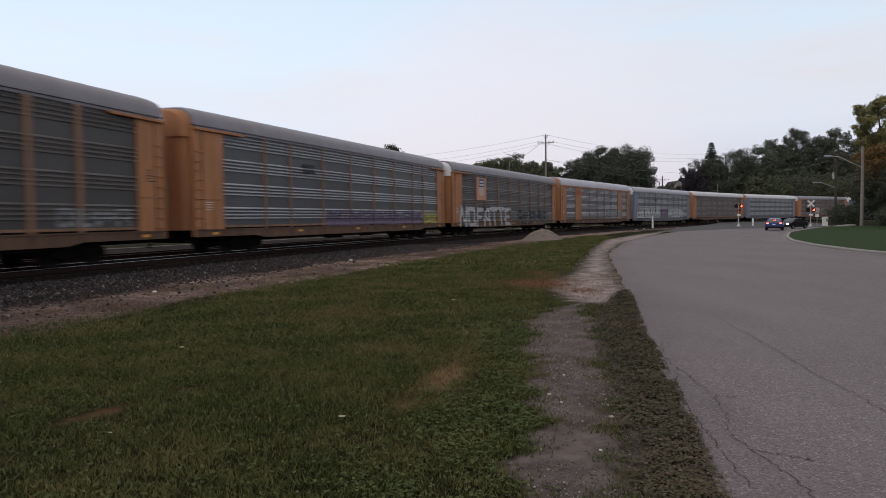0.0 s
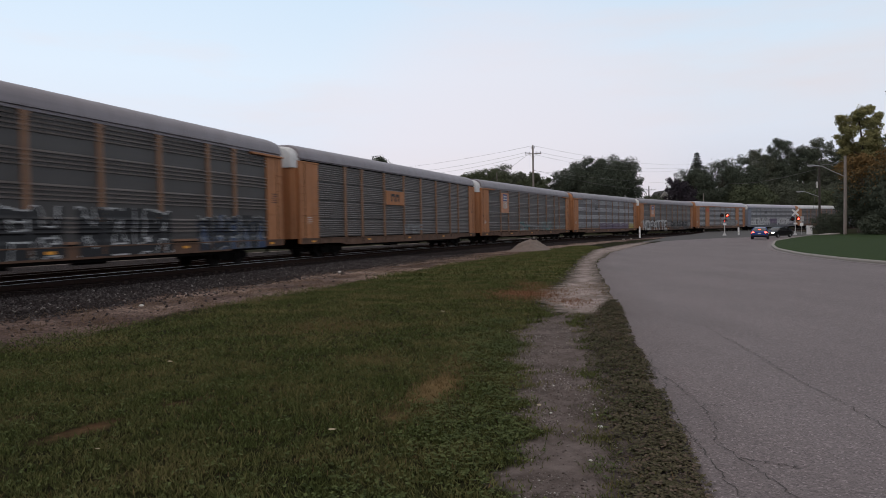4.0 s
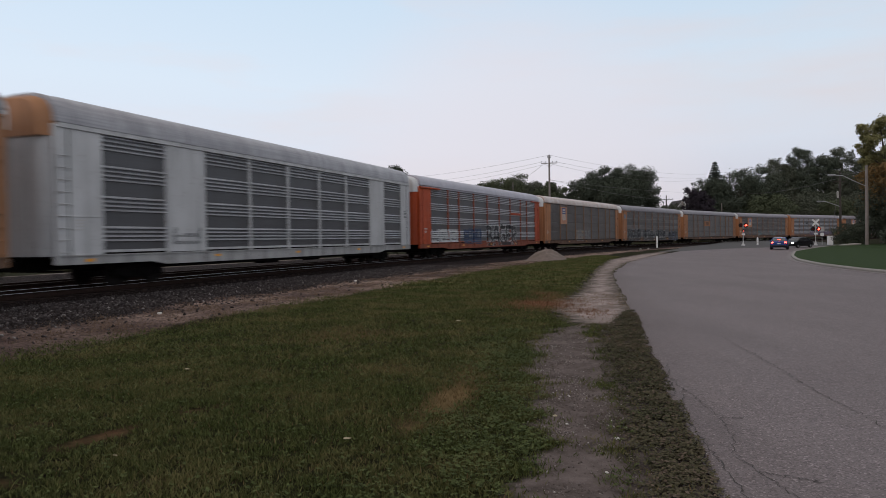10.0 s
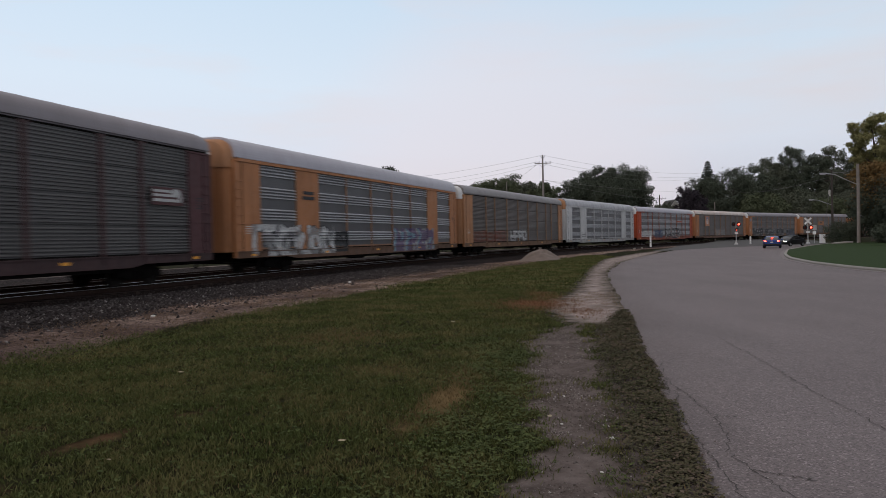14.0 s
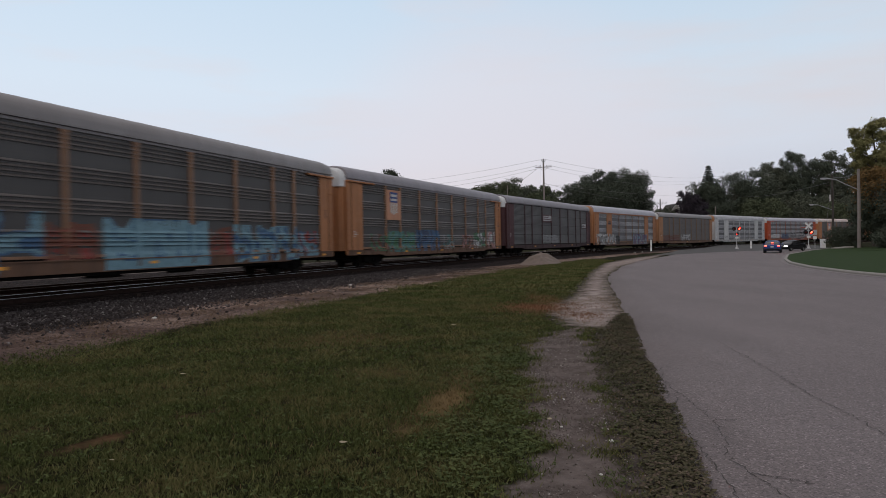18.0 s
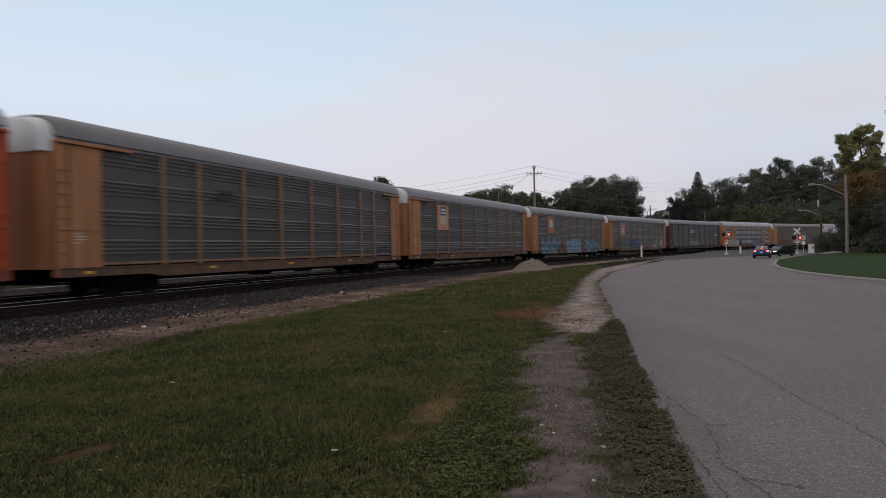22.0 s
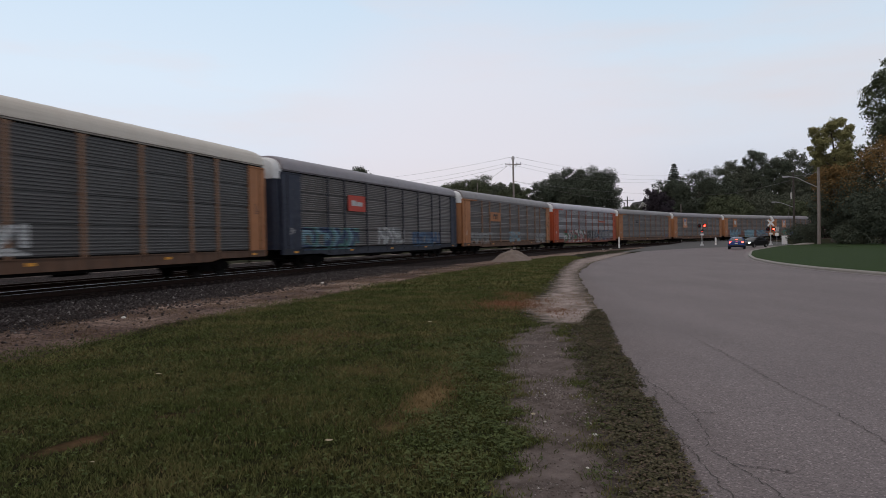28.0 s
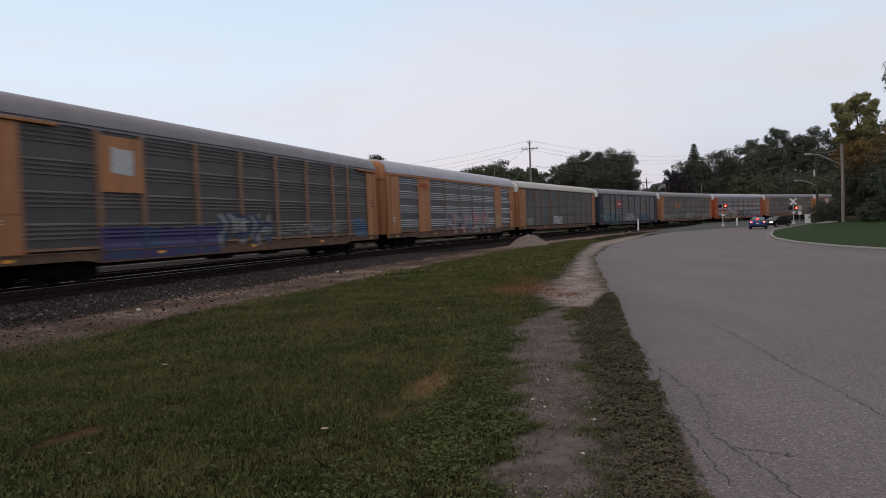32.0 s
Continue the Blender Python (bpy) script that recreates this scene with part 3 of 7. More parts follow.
def rusty_turf(x, y):
    """Where the turf has died to an orange brown beside the gravel."""
    return np.maximum.reduce([blot(x, y, 2.3, 16.9, 0.95, 1.4), blot(x, y, 3.1, 15.0, 0.4, 0.8) * 0.8, blot(x, y, 2.9, 19.5, 0.5, 1.6) * 0.6])


def worn(x, y):
    """Bare brown scuffs in the lawn."""
    return np.maximum.reduce([blot(x, y, -3.07, 5.65, 0.46, 0.19, 62), blot(x, y, -3.95, 6.05, 0.4, 0.2, 30) * 0.6, blot(x, y, -2.5, 6.55, 0.4, 0.16, 50) * 0.7, blot(x, y, -3.15, 4.6, 0.3, 0.16, 30) * 0.7])


def strip_depth(x, y):
    """How deep a place lies in the weedy strip between the bare dirt and the road."""
    a = np.array(ROAD_L)
    gap = np.interp(y, a[:, 1], a[:, 0]) - x
    wide = np.interp(y, [2, 4, 6, 9, 12, 14.5], [0.42, 0.50, 0.58, 0.66, 0.70, 0.0])
    return np.where(y < 14.5, wide - gap, -1.0)


def bare_depth(x, y):
    """How deep a place lies inside the bare dirt, its border wavering."""
    wave = 0.10 * np.sin(y * 3.1 + 0.6) + 0.08 * np.sin(y * 7.3 + x * 4.0) + 0.06 * np.sin(y * 13 - x * 9)
    return inside(x, y, DIRT) + wave


def line_offset(x, y):
    """Offset of places from the track's middle (arrays), negative towards the lawn; straight beyond the arc."""
    a = np.arctan2(y - CY, CX - x)
    off = np.hypot(x - CX, y - CY) - RC
    for s, lo in ((S_IN, True), (S_OUT, False)):
        px, py, h = line_at(s)
        along = (x - px) * math.sin(h) + (y - py) * math.cos(h)
        across = (px - x) * math.cos(h) + (y - py) * math.sin(h)
        off = np.where((along < 0) if lo else ((along > 0) & (x > px - 60)), across, off)
    return off


FAR_LINE = 4.25


def bed(d):
    """Height of the broken stone at an offset from the near track's middle: low beside the sleepers' ends."""
    return np.interp(d, [-9, -6.5, -4.2, -2.8, -1.75, -1.36, -1.30, 1.30, 1.38, 2.1, 2.9, 2.97, 5.55, 5.62, 6.8, 9, 14],
                     [0, -0.08, -0.12, -0.11, -0.085, -0.06, 0.045, 0.045, -0.04, -0.05, -0.04, 0.045, 0.045, -0.05, -0.10, -0.12, -0.05])


def height(x, y):
    """The lie of the land: the track bed's section, and shallow swells over the lawn."""
    return bed(line_offset(x, y)) + 0.012 * np.sin(x * 2.1) * np.sin(y * 1.7 + x) * (np.hypot(x, y) < 60)


def spaced(lo, hi, fine_lo, fine_hi, step, grow=1.13):
    out, v, s = list(np.arange(fine_lo, fine_hi + 1e-6, step)), fine_hi, step
    while v < hi:
        s *= grow
        v += s
        out.append(v)
    v, s = fine_lo, step
    while v > lo:
        s *= grow
        v -= s
        out.insert(0, v)
    return np.array(out)


def build_ground():
    xs, ys = spaced(-2500, 2500, -8, 5, 0.17, 1.07), spaced(-2500, 3000, 2.5, 20, 0.19, 1.06)
    X, Y = np.meshgrid(xs, ys)
    x, y = X.ravel(), Y.ravel()
    d = line_offset(x, y)
    wob = 0.25 * np.sin(x * 1.3 + y * 0.4) + 0.2 * np.sin(y * 0.9 - x * 0.7)
    z = height(x, y) - 0.16 * ((d > -5.2) & (d < 9.5))
    nx, ny = len(xs), len(ys)
    i, j = np.meshgrid(np.arange(nx - 1), np.arange(ny - 1))
    q = (j * nx + i).ravel()
    me = raw_mesh("ground", np.stack([x, y, z], 1), np.stack([q, q + 1, q + nx + 1, q + nx], 1), [GROUND], True)
    mask = lambda v: np.clip(v * 0.8 + 0.5, 0, 1)  # noqa: E731
    layers = {
        # weedy strip: dark soil plus the shade beneath the weeds, put into the colour
        "shade_and_dirt": np.clip(strip_depth(x, y) * 4 + 0.2, 0, 1) * 0.6,
        "dirt": np.maximum.reduce([np.clip(strip_depth(x, y) * 3 + 0.4, 0, 1), np.clip(bare_depth(x, y) * 2.2 + 0.5, 0, 1)]),
        "grit": np.maximum(np.clip(inside(x, y, GRIT) * 0.55 + 0.42, 0, 1), np.interp(d + wob, [6.0, 7.5, 15, 18], [0, 1, 1, 0])),
        "pink": mask(np.minimum(d + 9.9 + wob, 40) * 1.2) * (d < 6),
        "ballast": mask(np.minimum(d + 6.0 + wob * 2.0, 16 - d)),
        "pale": np.interp(y + x * 0.4, [7, 11, 17], [0, 0.45, 1]) * np.clip((soft_noise(x, y, 0.8, 4) - 0.15) * 1.8, 0, 1) * (d < -5.2 + wob * 2),
        "dry": straw(x, y) * 0.9,
        "dead": np.maximum(rusty_turf(x, y) * 0.95, worn(x, y) * 0.45),
    }
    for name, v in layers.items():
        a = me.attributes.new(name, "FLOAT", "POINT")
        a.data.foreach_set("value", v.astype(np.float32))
    # the track bed, finer across than the land around it
    dd = np.array([-6.0, -5.4, -4.8, -4.2, -3.6, -3.1, -2.6, -2.1, -1.75, -1.5, -1.36, -1.30, -0.9, -0.3, 0.3, 0.9, 1.30, 1.38, 1.7, 2.1, 2.5, 2.9, 2.97, 3.6, 4.25, 4.9, 5.55, 5.62, 6.2, 6.8, 7.6, 8.4, 9.2, 10.0])
    ss = np.concatenate([np.arange(-640, -40, 12.0), np.arange(-40, 120, 0.5), np.arange(120, 845, 8.0)])
    P3 = np.array([line_at(v) for v in ss])
    bx, by = P3[:, :1] - np.cos(P3[:, 2:]) * dd, P3[:, 1:2] + np.sin(P3[:, 2:]) * dd
    bx, by, bd = bx.ravel(), by.ravel(), np.tile(dd, len(ss))
    bz = bed(bd) + 0.03 * (soft_noise(bx, by, 2.2, 7) - 0.5) + np.where((bd < -5.7) | (bd > 9.8), -0.25, 0)
    w = len(dd)
    i, j = np.meshgrid(np.arange(w - 1), np.arange(len(ss) - 1))
    q = (j * w + i).ravel()
    bed_me = raw_mesh("track_bed", np.stack([bx, by, bz], 1), np.stack([q, q + w, q + w + 1, q + 1], 1), [GROUND], True)
    # between these offsets the train's shade is painted in, along with oily dirt
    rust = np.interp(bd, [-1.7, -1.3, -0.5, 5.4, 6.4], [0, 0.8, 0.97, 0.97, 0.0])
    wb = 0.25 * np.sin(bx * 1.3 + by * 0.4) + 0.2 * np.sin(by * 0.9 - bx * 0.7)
    for name, v in {"ballast": np.clip((bd + 6.0 + wb * 2.0) * 0.8 + 0.5, 0, 1) * np.interp(bd, [5.4, 6.4], [1, 0]), "shade_and_dirt": rust, "pink": (bd < 2) * 1.0, "grit": np.interp(bd, [5.4, 6.4], [0, 1])}.items():
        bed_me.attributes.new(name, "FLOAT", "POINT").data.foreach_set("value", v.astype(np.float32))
    tagged(new("track_bed", bed_me), "dark broken stone bed of the two tracks", "ballast", kind="structure")
    ob = new("ground", me)
    return tagged(ob, "mown lawn with bare dirt, pale gravel and dark track ballast", "ground", kind="structure")


build_ground()


def along(poly, n):
    """n points evenly along a polyline, smoothed a little."""
    p = np.array(poly, float)
    s = np.r_[0, np.cumsum(np.hypot(*np.diff(p, axis=0).T))]
    t = np.linspace(0, s[-1], n)
    q = np.stack([np.interp(t, s, p[:, 0]), np.interp(t, s, p[:, 1])], 1)
    for _ in range(6):
        q[1:-1] = 0.25 * q[:-2] + 0.5 * q[1:-1] + 0.25 * q[2:]
    return q


def build_road():
    n = 240
    a, b = along(ROAD_L, n), along(ROAD_R, n)
    rs = np.random.RandomState(5)
    nrm = np.gradient(a, axis=0)
    nrm = np.stack([-nrm[:, 1], nrm[:, 0]], 1) / np.hypot(*nrm.T)[:, None]
    jag = np.convolve(rs.randn(n + 8), np.ones(2) / 2, "same")[4:-4] * 0.06
    a = a + nrm * jag[:, None]
    k = 14
    vs, fs = [], []
    for i in range(n):
        for j in range(k):
            p = a[i] + (b[i] - a[i]) * j / (k - 1)
            crown = 0.035 * math.sin(math.pi * j / (k - 1)) + 0.012
            vs.append((p[0], p[1], crown))
        vs.append((a[i][0] - 0.03, a[i][1], -0.05))
    w = k + 1
    for i in range(n - 1):
        for j in range(k - 1):
            fs.append((i * w + j, i * w + j + 1, (i + 1) * w + j + 1, (i + 1) * w + j))
        fs.append((i * w + k, i * w, (i + 1) * w, (i + 1) * w + k))
    road = new("road", raw_mesh("road", vs, fs, [ASPHALT], True))
    tagged(road, "worn grey asphalt road with a ragged unkerbed edge and cracks", "road", kind="structure")
    g = Geo()
    rs = np.random.RandomState(3)
    lines = [
        [(4.4, 10.6), (4.26, 9.55), (4.09, 8.28), (3.94, 7.45), (3.82, 6.77), (3.77, 6.09), (3.65, 5.37), (3.5, 4.6)],
        [(2.62, 8.3), (2.53, 7.09), (2.46, 5.95), (2.3, 5.27), (2.13, 4.92), (2.15, 4.55), (2.19, 4.18), (2.1, 3.4)],
        [(2.53, 7.09), (2.2, 6.27), (2.02, 5.06), (1.94, 4.56), (1.85, 3.88)],
        [(2.46, 5.95), (2.68, 5.9)], [(2.34, 6.82), (2.54, 7.59), (2.81, 8.51), (3.1, 8.81)], [(3.94, 7.45), (4.3, 7.2)], [(2.15, 4.55), (2.5, 4.3)], [(7.2, 15.5), (8.6, 14.0), (9.6, 12.4)], [(9.5, 20), (11, 18.8), (12.0, 17.0)],
    ]
    for ln in lines:
        q = along(ln, max(6, int(14 * len(ln))))
        q += rs.randn(*q.shape) * 0.016
        wd = np.abs(rs.randn(len(q)) * 0.0024) + 0.0012
        d = np.gradient(q, axis=0)
        nn = np.stack([-d[:, 1], d[:, 0]], 1) / np.maximum(np.hypot(*d.T), 1e-6)[:, None]
        zz = [0.012 + 0.035 * math.sin(math.pi * min(1, max(0, (p[0] - 1.9) / 14))) + 0.006 for p in q]
        vs = [(*(p + s * m * w_), z) for p, m, w_, z in zip(q, nn, wd, zz) for s in (-1, 1)]
        g.add(vs, [(2 * i, 2 * i + 1, 2 * i + 3, 2 * i + 2) for i in range(len(q) - 1)])
    part("cracks", g.mesh("cracks", CRACK), road, "dark soil-filled cracks")
    # kerb round the grassed corner
    c = along([p for p in ROAD_R[5:]], 150)
    d = np.gradient(c, axis=0)
    nn = np.stack([d[:, 1], -d[:, 0]], 1) / np.hypot(*d.T)[:, None]
    prof = [(0.0, -0.05), (0.0, 0.10), (0.03, 0.14), (0.17, 0.15), (0.2, 0.13), (0.2, -0.05)]
    g = Geo().sweep(prof, [lambda u, w, p=p, m=m: (p[0] + m[0] * u, p[1] + m[1] * u, w) for p, m in zip(c, nn)])
    tagged(new("kerb", g.mesh("kerb", CONCRETE)), "pale concrete kerb curving round the grass corner", "kerb", kind="structure")
    g = Geo().sweep([(-0.3, -0.02), (-0.3, 0.028), (-0.004, 0.03), (-0.004, -0.02)], [lambda u, w, p=p, m=m: (p[0] + m[0] * u, p[1] + m[1] * u, w) for p, m in zip(c, nn)])
    tagged(new("gutter", g.mesh("gutter", plain("worn_gutter", (0.185, 0.160, 0.160), 0.9))), "pale concrete gutter strip along the kerb", "gutter", kind="structure")
    # raised turf behind the kerb
    g = Geo()
    vs, fs = [], []
    for i in range(0, 150, 2):
        for j, u in enumerate((0.2, 0.8, 3, 8, 20, 60)):
            vs.append((c[i][0] + nn[i][0] * u * (1 if i < 110 else 0.6), c[i][1] + nn[i][1] * u, (0.125, 0.17, 0.22, 0.25, 0.2, 0.1)[j]))
    for i in range(74):
        for j in range(5):
            fs.append((i * 6 + j, i * 6 + j + 1, (i + 1) * 6 + j + 1, (i + 1) * 6 + j))
    TURF = Mat("far_turf", 0.95, 0, 0.1)
    TURF.color(TURF.mix(TURF.noise(0.8, 6, 0.7), (0.022, 0.040, 0.013), (0.036, 0.060, 0.019))).bump(TURF.noise(20, 5, 0.7), 0.8, 0.04)
    tagged(new("verge", raw_mesh("verge", vs, fs, [TURF.mat], True)), "mown green grass corner behind the kerb", "grass", kind="structure")
    # dark patched asphalt of the level crossing, up to the rails
    g = Geo()
    rows = [((22.0, 70.0), (52.0, 88.0)), ((28.5, 83.0), (54.5, 93.0)), ((34.0, 96.0), (58.0, 101.0)), ((44.0, 112.0), (66.0, 117.0)), ((53.5, 130.0), (74.0, 141.0)), ((60.0, 146.0), (84.0, 156.0))]
    vs = []
    for k_, (p, q) in enumerate(rows):
        zz = (0.008, 0.035, 0.06, 0.12, 0.235, 0.235)[k_]
        vs += [(p[0], p[1], zz), ((p[0] + q[0]) / 2, (p[1] + q[1]) / 2, zz + (0.03 if k_ < 3 else 0)), (q[0], q[1], zz)]
    g.add(vs, [(3 * i + j, 3 * i + j + 1, 3 * i + j + 4, 3 * i + j + 3) for i in range(5) for j in range(2)])
    tagged(new("crossing_apron", g.mesh("crossing_apron", DARK_ASPHALT)), "dark patched asphalt leading over the level crossing", "road", kind="structure")


build_road()


# ---------------------------------------------------------------- track
def build_track(shift, words):
    """Rails and sleepers of one track, its middle set off from the near line."""
    st = [s for s in np.arange(-640, 845, 4.0)]
    prof = [(-0.075, 0.0), (-0.075, 0.012), (-0.02, 0.03), (-0.012, 0.13), (-0.036, 0.142), (-0.036, 0.168), (0.036, 0.168), (0.036, 0.142), (0.012, 0.13), (0.02, 0.03), (0.075, 0.012), (0.075, 0.0)]
    track = thing("railway_track", words, "railway track", kind="structure")

    def station(s, side):
        x, y, h = line_at(s)
        rx, ry = math.cos(h), -math.sin(h)
        o = side * 0.7535 - shift
        return lambda u, w: (x + rx * (o + u), y + ry * (o + u), RAIL_Z - 0.172 + w)

    for side in (-1, 1):
        g = Geo().sweep(prof, [station(s, side) for s in st])
        part("rail", g.mesh("rail", RAIL_SIDE, smooth=False), track, "rusty rail")
        g = Geo().sweep([(-0.0365, 0.164), (-0.034, 0.170), (-0.028, 0.172), (0.028, 0.172), (0.034, 0.170), (0.0365, 0.164)], [station(s, side) for s in st])
        part("railhead", g.mesh("railhead", DULL_HEAD if shift else RAIL_TOP), track, "dull running surface" if shift else "bright worn running surface")
    tie = once("sleeper", lambda: Geo().box(-1.3, -0.11, -0.16, 1.3, 0.11, 0.0, 0.012).mesh("sleeper", WOOD_TIE))
    plate = once("tie_plate", lambda: Geo().box(-0.17, -0.09, 0, 0.17, 0.09, 0.016, 0.004).mesh("tie_plate", RAIL_SIDE))
    rs = random.Random(4)
    s, rest = -640.0, Geo()
    while s < 840:
        x, y, h = line_at(s)
        c, sn = math.cos(h), math.sin(h)
        x, y = x - c * shift, y + sn * shift
        if -22 < s < 118 and not shift:
            o = part("sleeper", tie, track)
            o.matrix_basis = pose(x, y, RAIL_Z - 0.174, 0, 0, -math.degrees(h) + rs.uniform(-1, 1)) @ Matrix.Translation((rs.uniform(-0.05, 0.05), 0, rs.uniform(-0.012, 0)))
            if -10 < s < 50:
                part("tie_plate", plate, o, at=(-0.7535, 0, -0.003))
        else:
            vs = [(x + c * a + sn * b, y - sn * a + c * b, RAIL_Z - 0.174 - (0.16 if k else 0)) for k in (0, 1) for a, b in ((-1.3, -.11), (1.3, -.11), (1.3, .11), (-1.3, .11))]
            rest.add(vs, [(0, 1, 2, 3), (4, 7, 6, 5), (0, 4, 5, 1), (1, 5, 6, 2), (2, 6, 7, 3), (3, 7, 4, 0)])
        s += 0.51
    ob = part("far_sleepers", rest.mesh("far_sleepers", WOOD_TIE), track)
    ob["kind"] = "stuff"


build_track(0.0, "railway track of polished steel rails on exposed dark timber sleepers")
build_track(FAR_LINE, "second empty railway track beyond the train")


# ---------------------------------------------------------------- the train of covered car carriers
# A carrier's own space: x ahead, y to its left, z up from the rails; its rear coupling is at x = -14.3.
POSTS = [-11.7, -8.8, -6.8, -3.85, -0.9, 1.95, 4.8, 7.7, 9.55, 12.1]
SILL, FLOOR, EAVE, CROWN = 0.68, 1.13, 5.24, 6.12
ENDX = 13.45
TIER = (EAVE - 0.03 - FLOOR) / 4
SKIN = 1.43


def rib_profile(kind):
    """Height and outward bulge of one tier of sheet, from its foot up."""
    if kind == "ribbed":
        p = [(0.0, 0.0), (0.40, 0.0)]
        for k in range(4):
            z = 0.40 + 0.145 * k
            p += [(z + 0.008, 0.06), (z + 0.022, 0.06), (z + 0.085, 0.0)]
            p.append((z + 0.143, 0.0))
        return p[:-1] + [(TIER, 0.0)]
    p = [(0.0, -0.07), (0.026, -0.07), (0.028, 0.0)]
    for k in range(8):
        z = 0.03 + 0.116 * k
        p += [(z + 0.035, 0.0), (z + 0.05, 0.03), (z + 0.075, 0.03), (z + 0.11, 0.0)]
    return p + [(TIER - 0.014, 0.0), (TIER - 0.012, -0.07), (TIER, -0.07)]


PROFILES = {k: rib_profile(k) for k in ("ribbed", "fine")}


def bulge(kind, z):
    k = (z - FLOOR) % TIER
    zs, bs = zip(*PROFILES[kind])
    return float(np.interp(k, zs, bs))


def sheet_mesh(width, kind, mat, perf):
    def make():
        p, g = PROFILES[kind], Geo()
        vs = [(x, -b, z) for x in (-width / 2, width / 2) for z, b in p]
        n = len(p)
        for i in range(n - 1):
            g.add([vs[i], vs[i + 1], vs[n + i + 1], vs[n + i]], [(0, 1, 2, 3)], 1 if p[i][1] == p[i + 1][1] and p[i][1] <= 0 else 0)
        vs, fs = [], []
        back = 0
        vs += [(-width / 2, 0.075, 0), (-width / 2, 0.075, TIER), (width / 2, 0.075, TIER), (width / 2, 0.075, 0)]
        fs += [(back, back + 1, back + 2, back + 3)]
        return g.add(vs, fs, 1).mesh("sheet", mat, perf)
    return once(("sheet", round(width, 2), kind, mat.name), make)


def post_mesh(width, mat):
    def make():
        g, h = Geo(), width / 2
        prof = [(-h, 0.03), (-h, -0.02), (-h + 0.03, -0.07), (h - 0.03, -0.07), (h, -0.02), (h, 0.03)]
        g.sweep(prof, [lambda u, w, z=z: (u, w, z) for z in (FLOOR - 0.12, EAVE - 0.12)])
        g.add([(-h - 0.1, 0.0, EAVE - 0.02), (h + 0.1, 0, EAVE - 0.02), (h, 0, EAVE - 0.14), (-h, 0, EAVE - 0.14), (-h - 0.1, -0.06, EAVE - 0.02), (h + 0.1, -0.06, EAVE - 0.02), (h, -0.066, EAVE - 0.14), (-h, -0.066, EAVE - 0.14)],
              [(0, 1, 2, 3), (4, 7, 6, 5), (0, 4, 5, 1), (1, 5, 6, 2), (2, 6, 7, 3), (3, 7, 4, 0)])
        return g.mesh("post", mat)
    return once(("post", round(width, 2), mat.name), make)


def roof_mesh(mat, tall):
    """Curved sheet roof with cross ribs and a lip; the flush-sided cars have a taller, squarer one."""
    def make():
        g, prof = Geo(), []
        lip = EAVE + (0.06 if tall else 0.10)
        rise = CROWN + (0.13 if tall else 0.0) - lip
        for k in range(17):
            a = math.pi * k / 16
            c, s = math.cos(a), math.sin(a)
            prof.append((1.51 * math.copysign(abs(c) ** 0.62, c), rise * abs(s) ** 0.80))
        stations = []
        xs = [-13.46, -13.2] + [round(-12.7 + 1.27 * k, 3) for k in range(21)] + [13.2, 13.46]
        for x in xs:
            e = abs(x)
            drop = (1.0 if tall else 0.93) if e > 13.4 else 0.985 if e > 13.1 else 1.0
            for dx, up in (((0, 0.0),) if e > 12.8 else ((-0.07, 0.0), (-0.04, 0.0), (-0.03, 0.005), (0.03, 0.005), (0.04, 0.0), (0.07, 0.0))):
                stations.append(lambda u, w, x=x + dx, d=drop, up=up: (x, u * (1 + up / 1.5), lip + w * d + up))
        g.sweep(prof, stations, closed=False, caps=False)
        for end in (stations[0], stations[-1]):
            g.add([end(u, w) for u, w in prof], [tuple(range(17))])
        for y0, y1 in ((-1.56, -1.44), (1.44, 1.56)):
            g.box(-13.46, y0, lip - 0.035, 13.46, y1, lip + 0.02)
        return g.mesh("roof", mat, smooth=True)
    return once(("roof", mat.name, tall), make)


def hood_mesh(mat, tall):
    """Rounded hood over the end doors (rear end; turned round for the front)."""
    def make():
        g, prof = Geo(), []
        for k in range(13):
            a = math.pi * k / 12
            c, s = math.cos(a), math.sin(a)
            prof.append((1.42 * math.copysign(abs(c) ** 0.62, c), (0.92 if tall else 0.76) * abs(s) ** 0.8))
        prof = [(1.42, -0.42)] + prof + [(-1.42, -0.42)]
        g.sweep(prof, [lambda u, w, x=x, k=k: (x, u * k, EAVE + w * (k if w > 0 else 1)) for x, k in ((-13.36, 1.0), (-13.62, 0.97), (-13.80, 0.90), (-13.86, 0.84))], closed=True)
        return g.mesh("hood", mat, smooth=True)
    return once(("hood", mat.name, tall), make)


def end_door_mesh(mat):
    def make():
        g = Geo()
        prof = [(-1.36, 0.0), (-1.34, -0.22), (-1.1, -0.36), (-0.4, -0.42), (0.4, -0.42), (1.1, -0.36), (1.34, -0.22), (1.36, 0.0)]
        g.sweep(prof, [lambda u, w, z=z: (-13.40 + w, u, z) for z in (FLOOR - 0.05, EAVE - 0.40)])
        return g.mesh("end_door", mat)
    return once(("door", mat.name), make)


def end_panel_mesh(x0, x1, mat):
    def make():
        g = Geo().box(x0, -1.50, FLOOR - 0.10, x1, -1.40, EAVE - 0.05, 0.015)
        g.box(x0 - 0.04, -1.535, EAVE - 0.13, x1 + 0.04, -1.40, EAVE - 0.055, 0.01)
        g.box(x0 + 0.02, -1.52, FLOOR + 1.2, x1 - 0.02, -1.50, FLOOR + 1.23)
        return g.mesh("end_panel", mat)
    return once(("endp", x0, x1, mat.name), make)


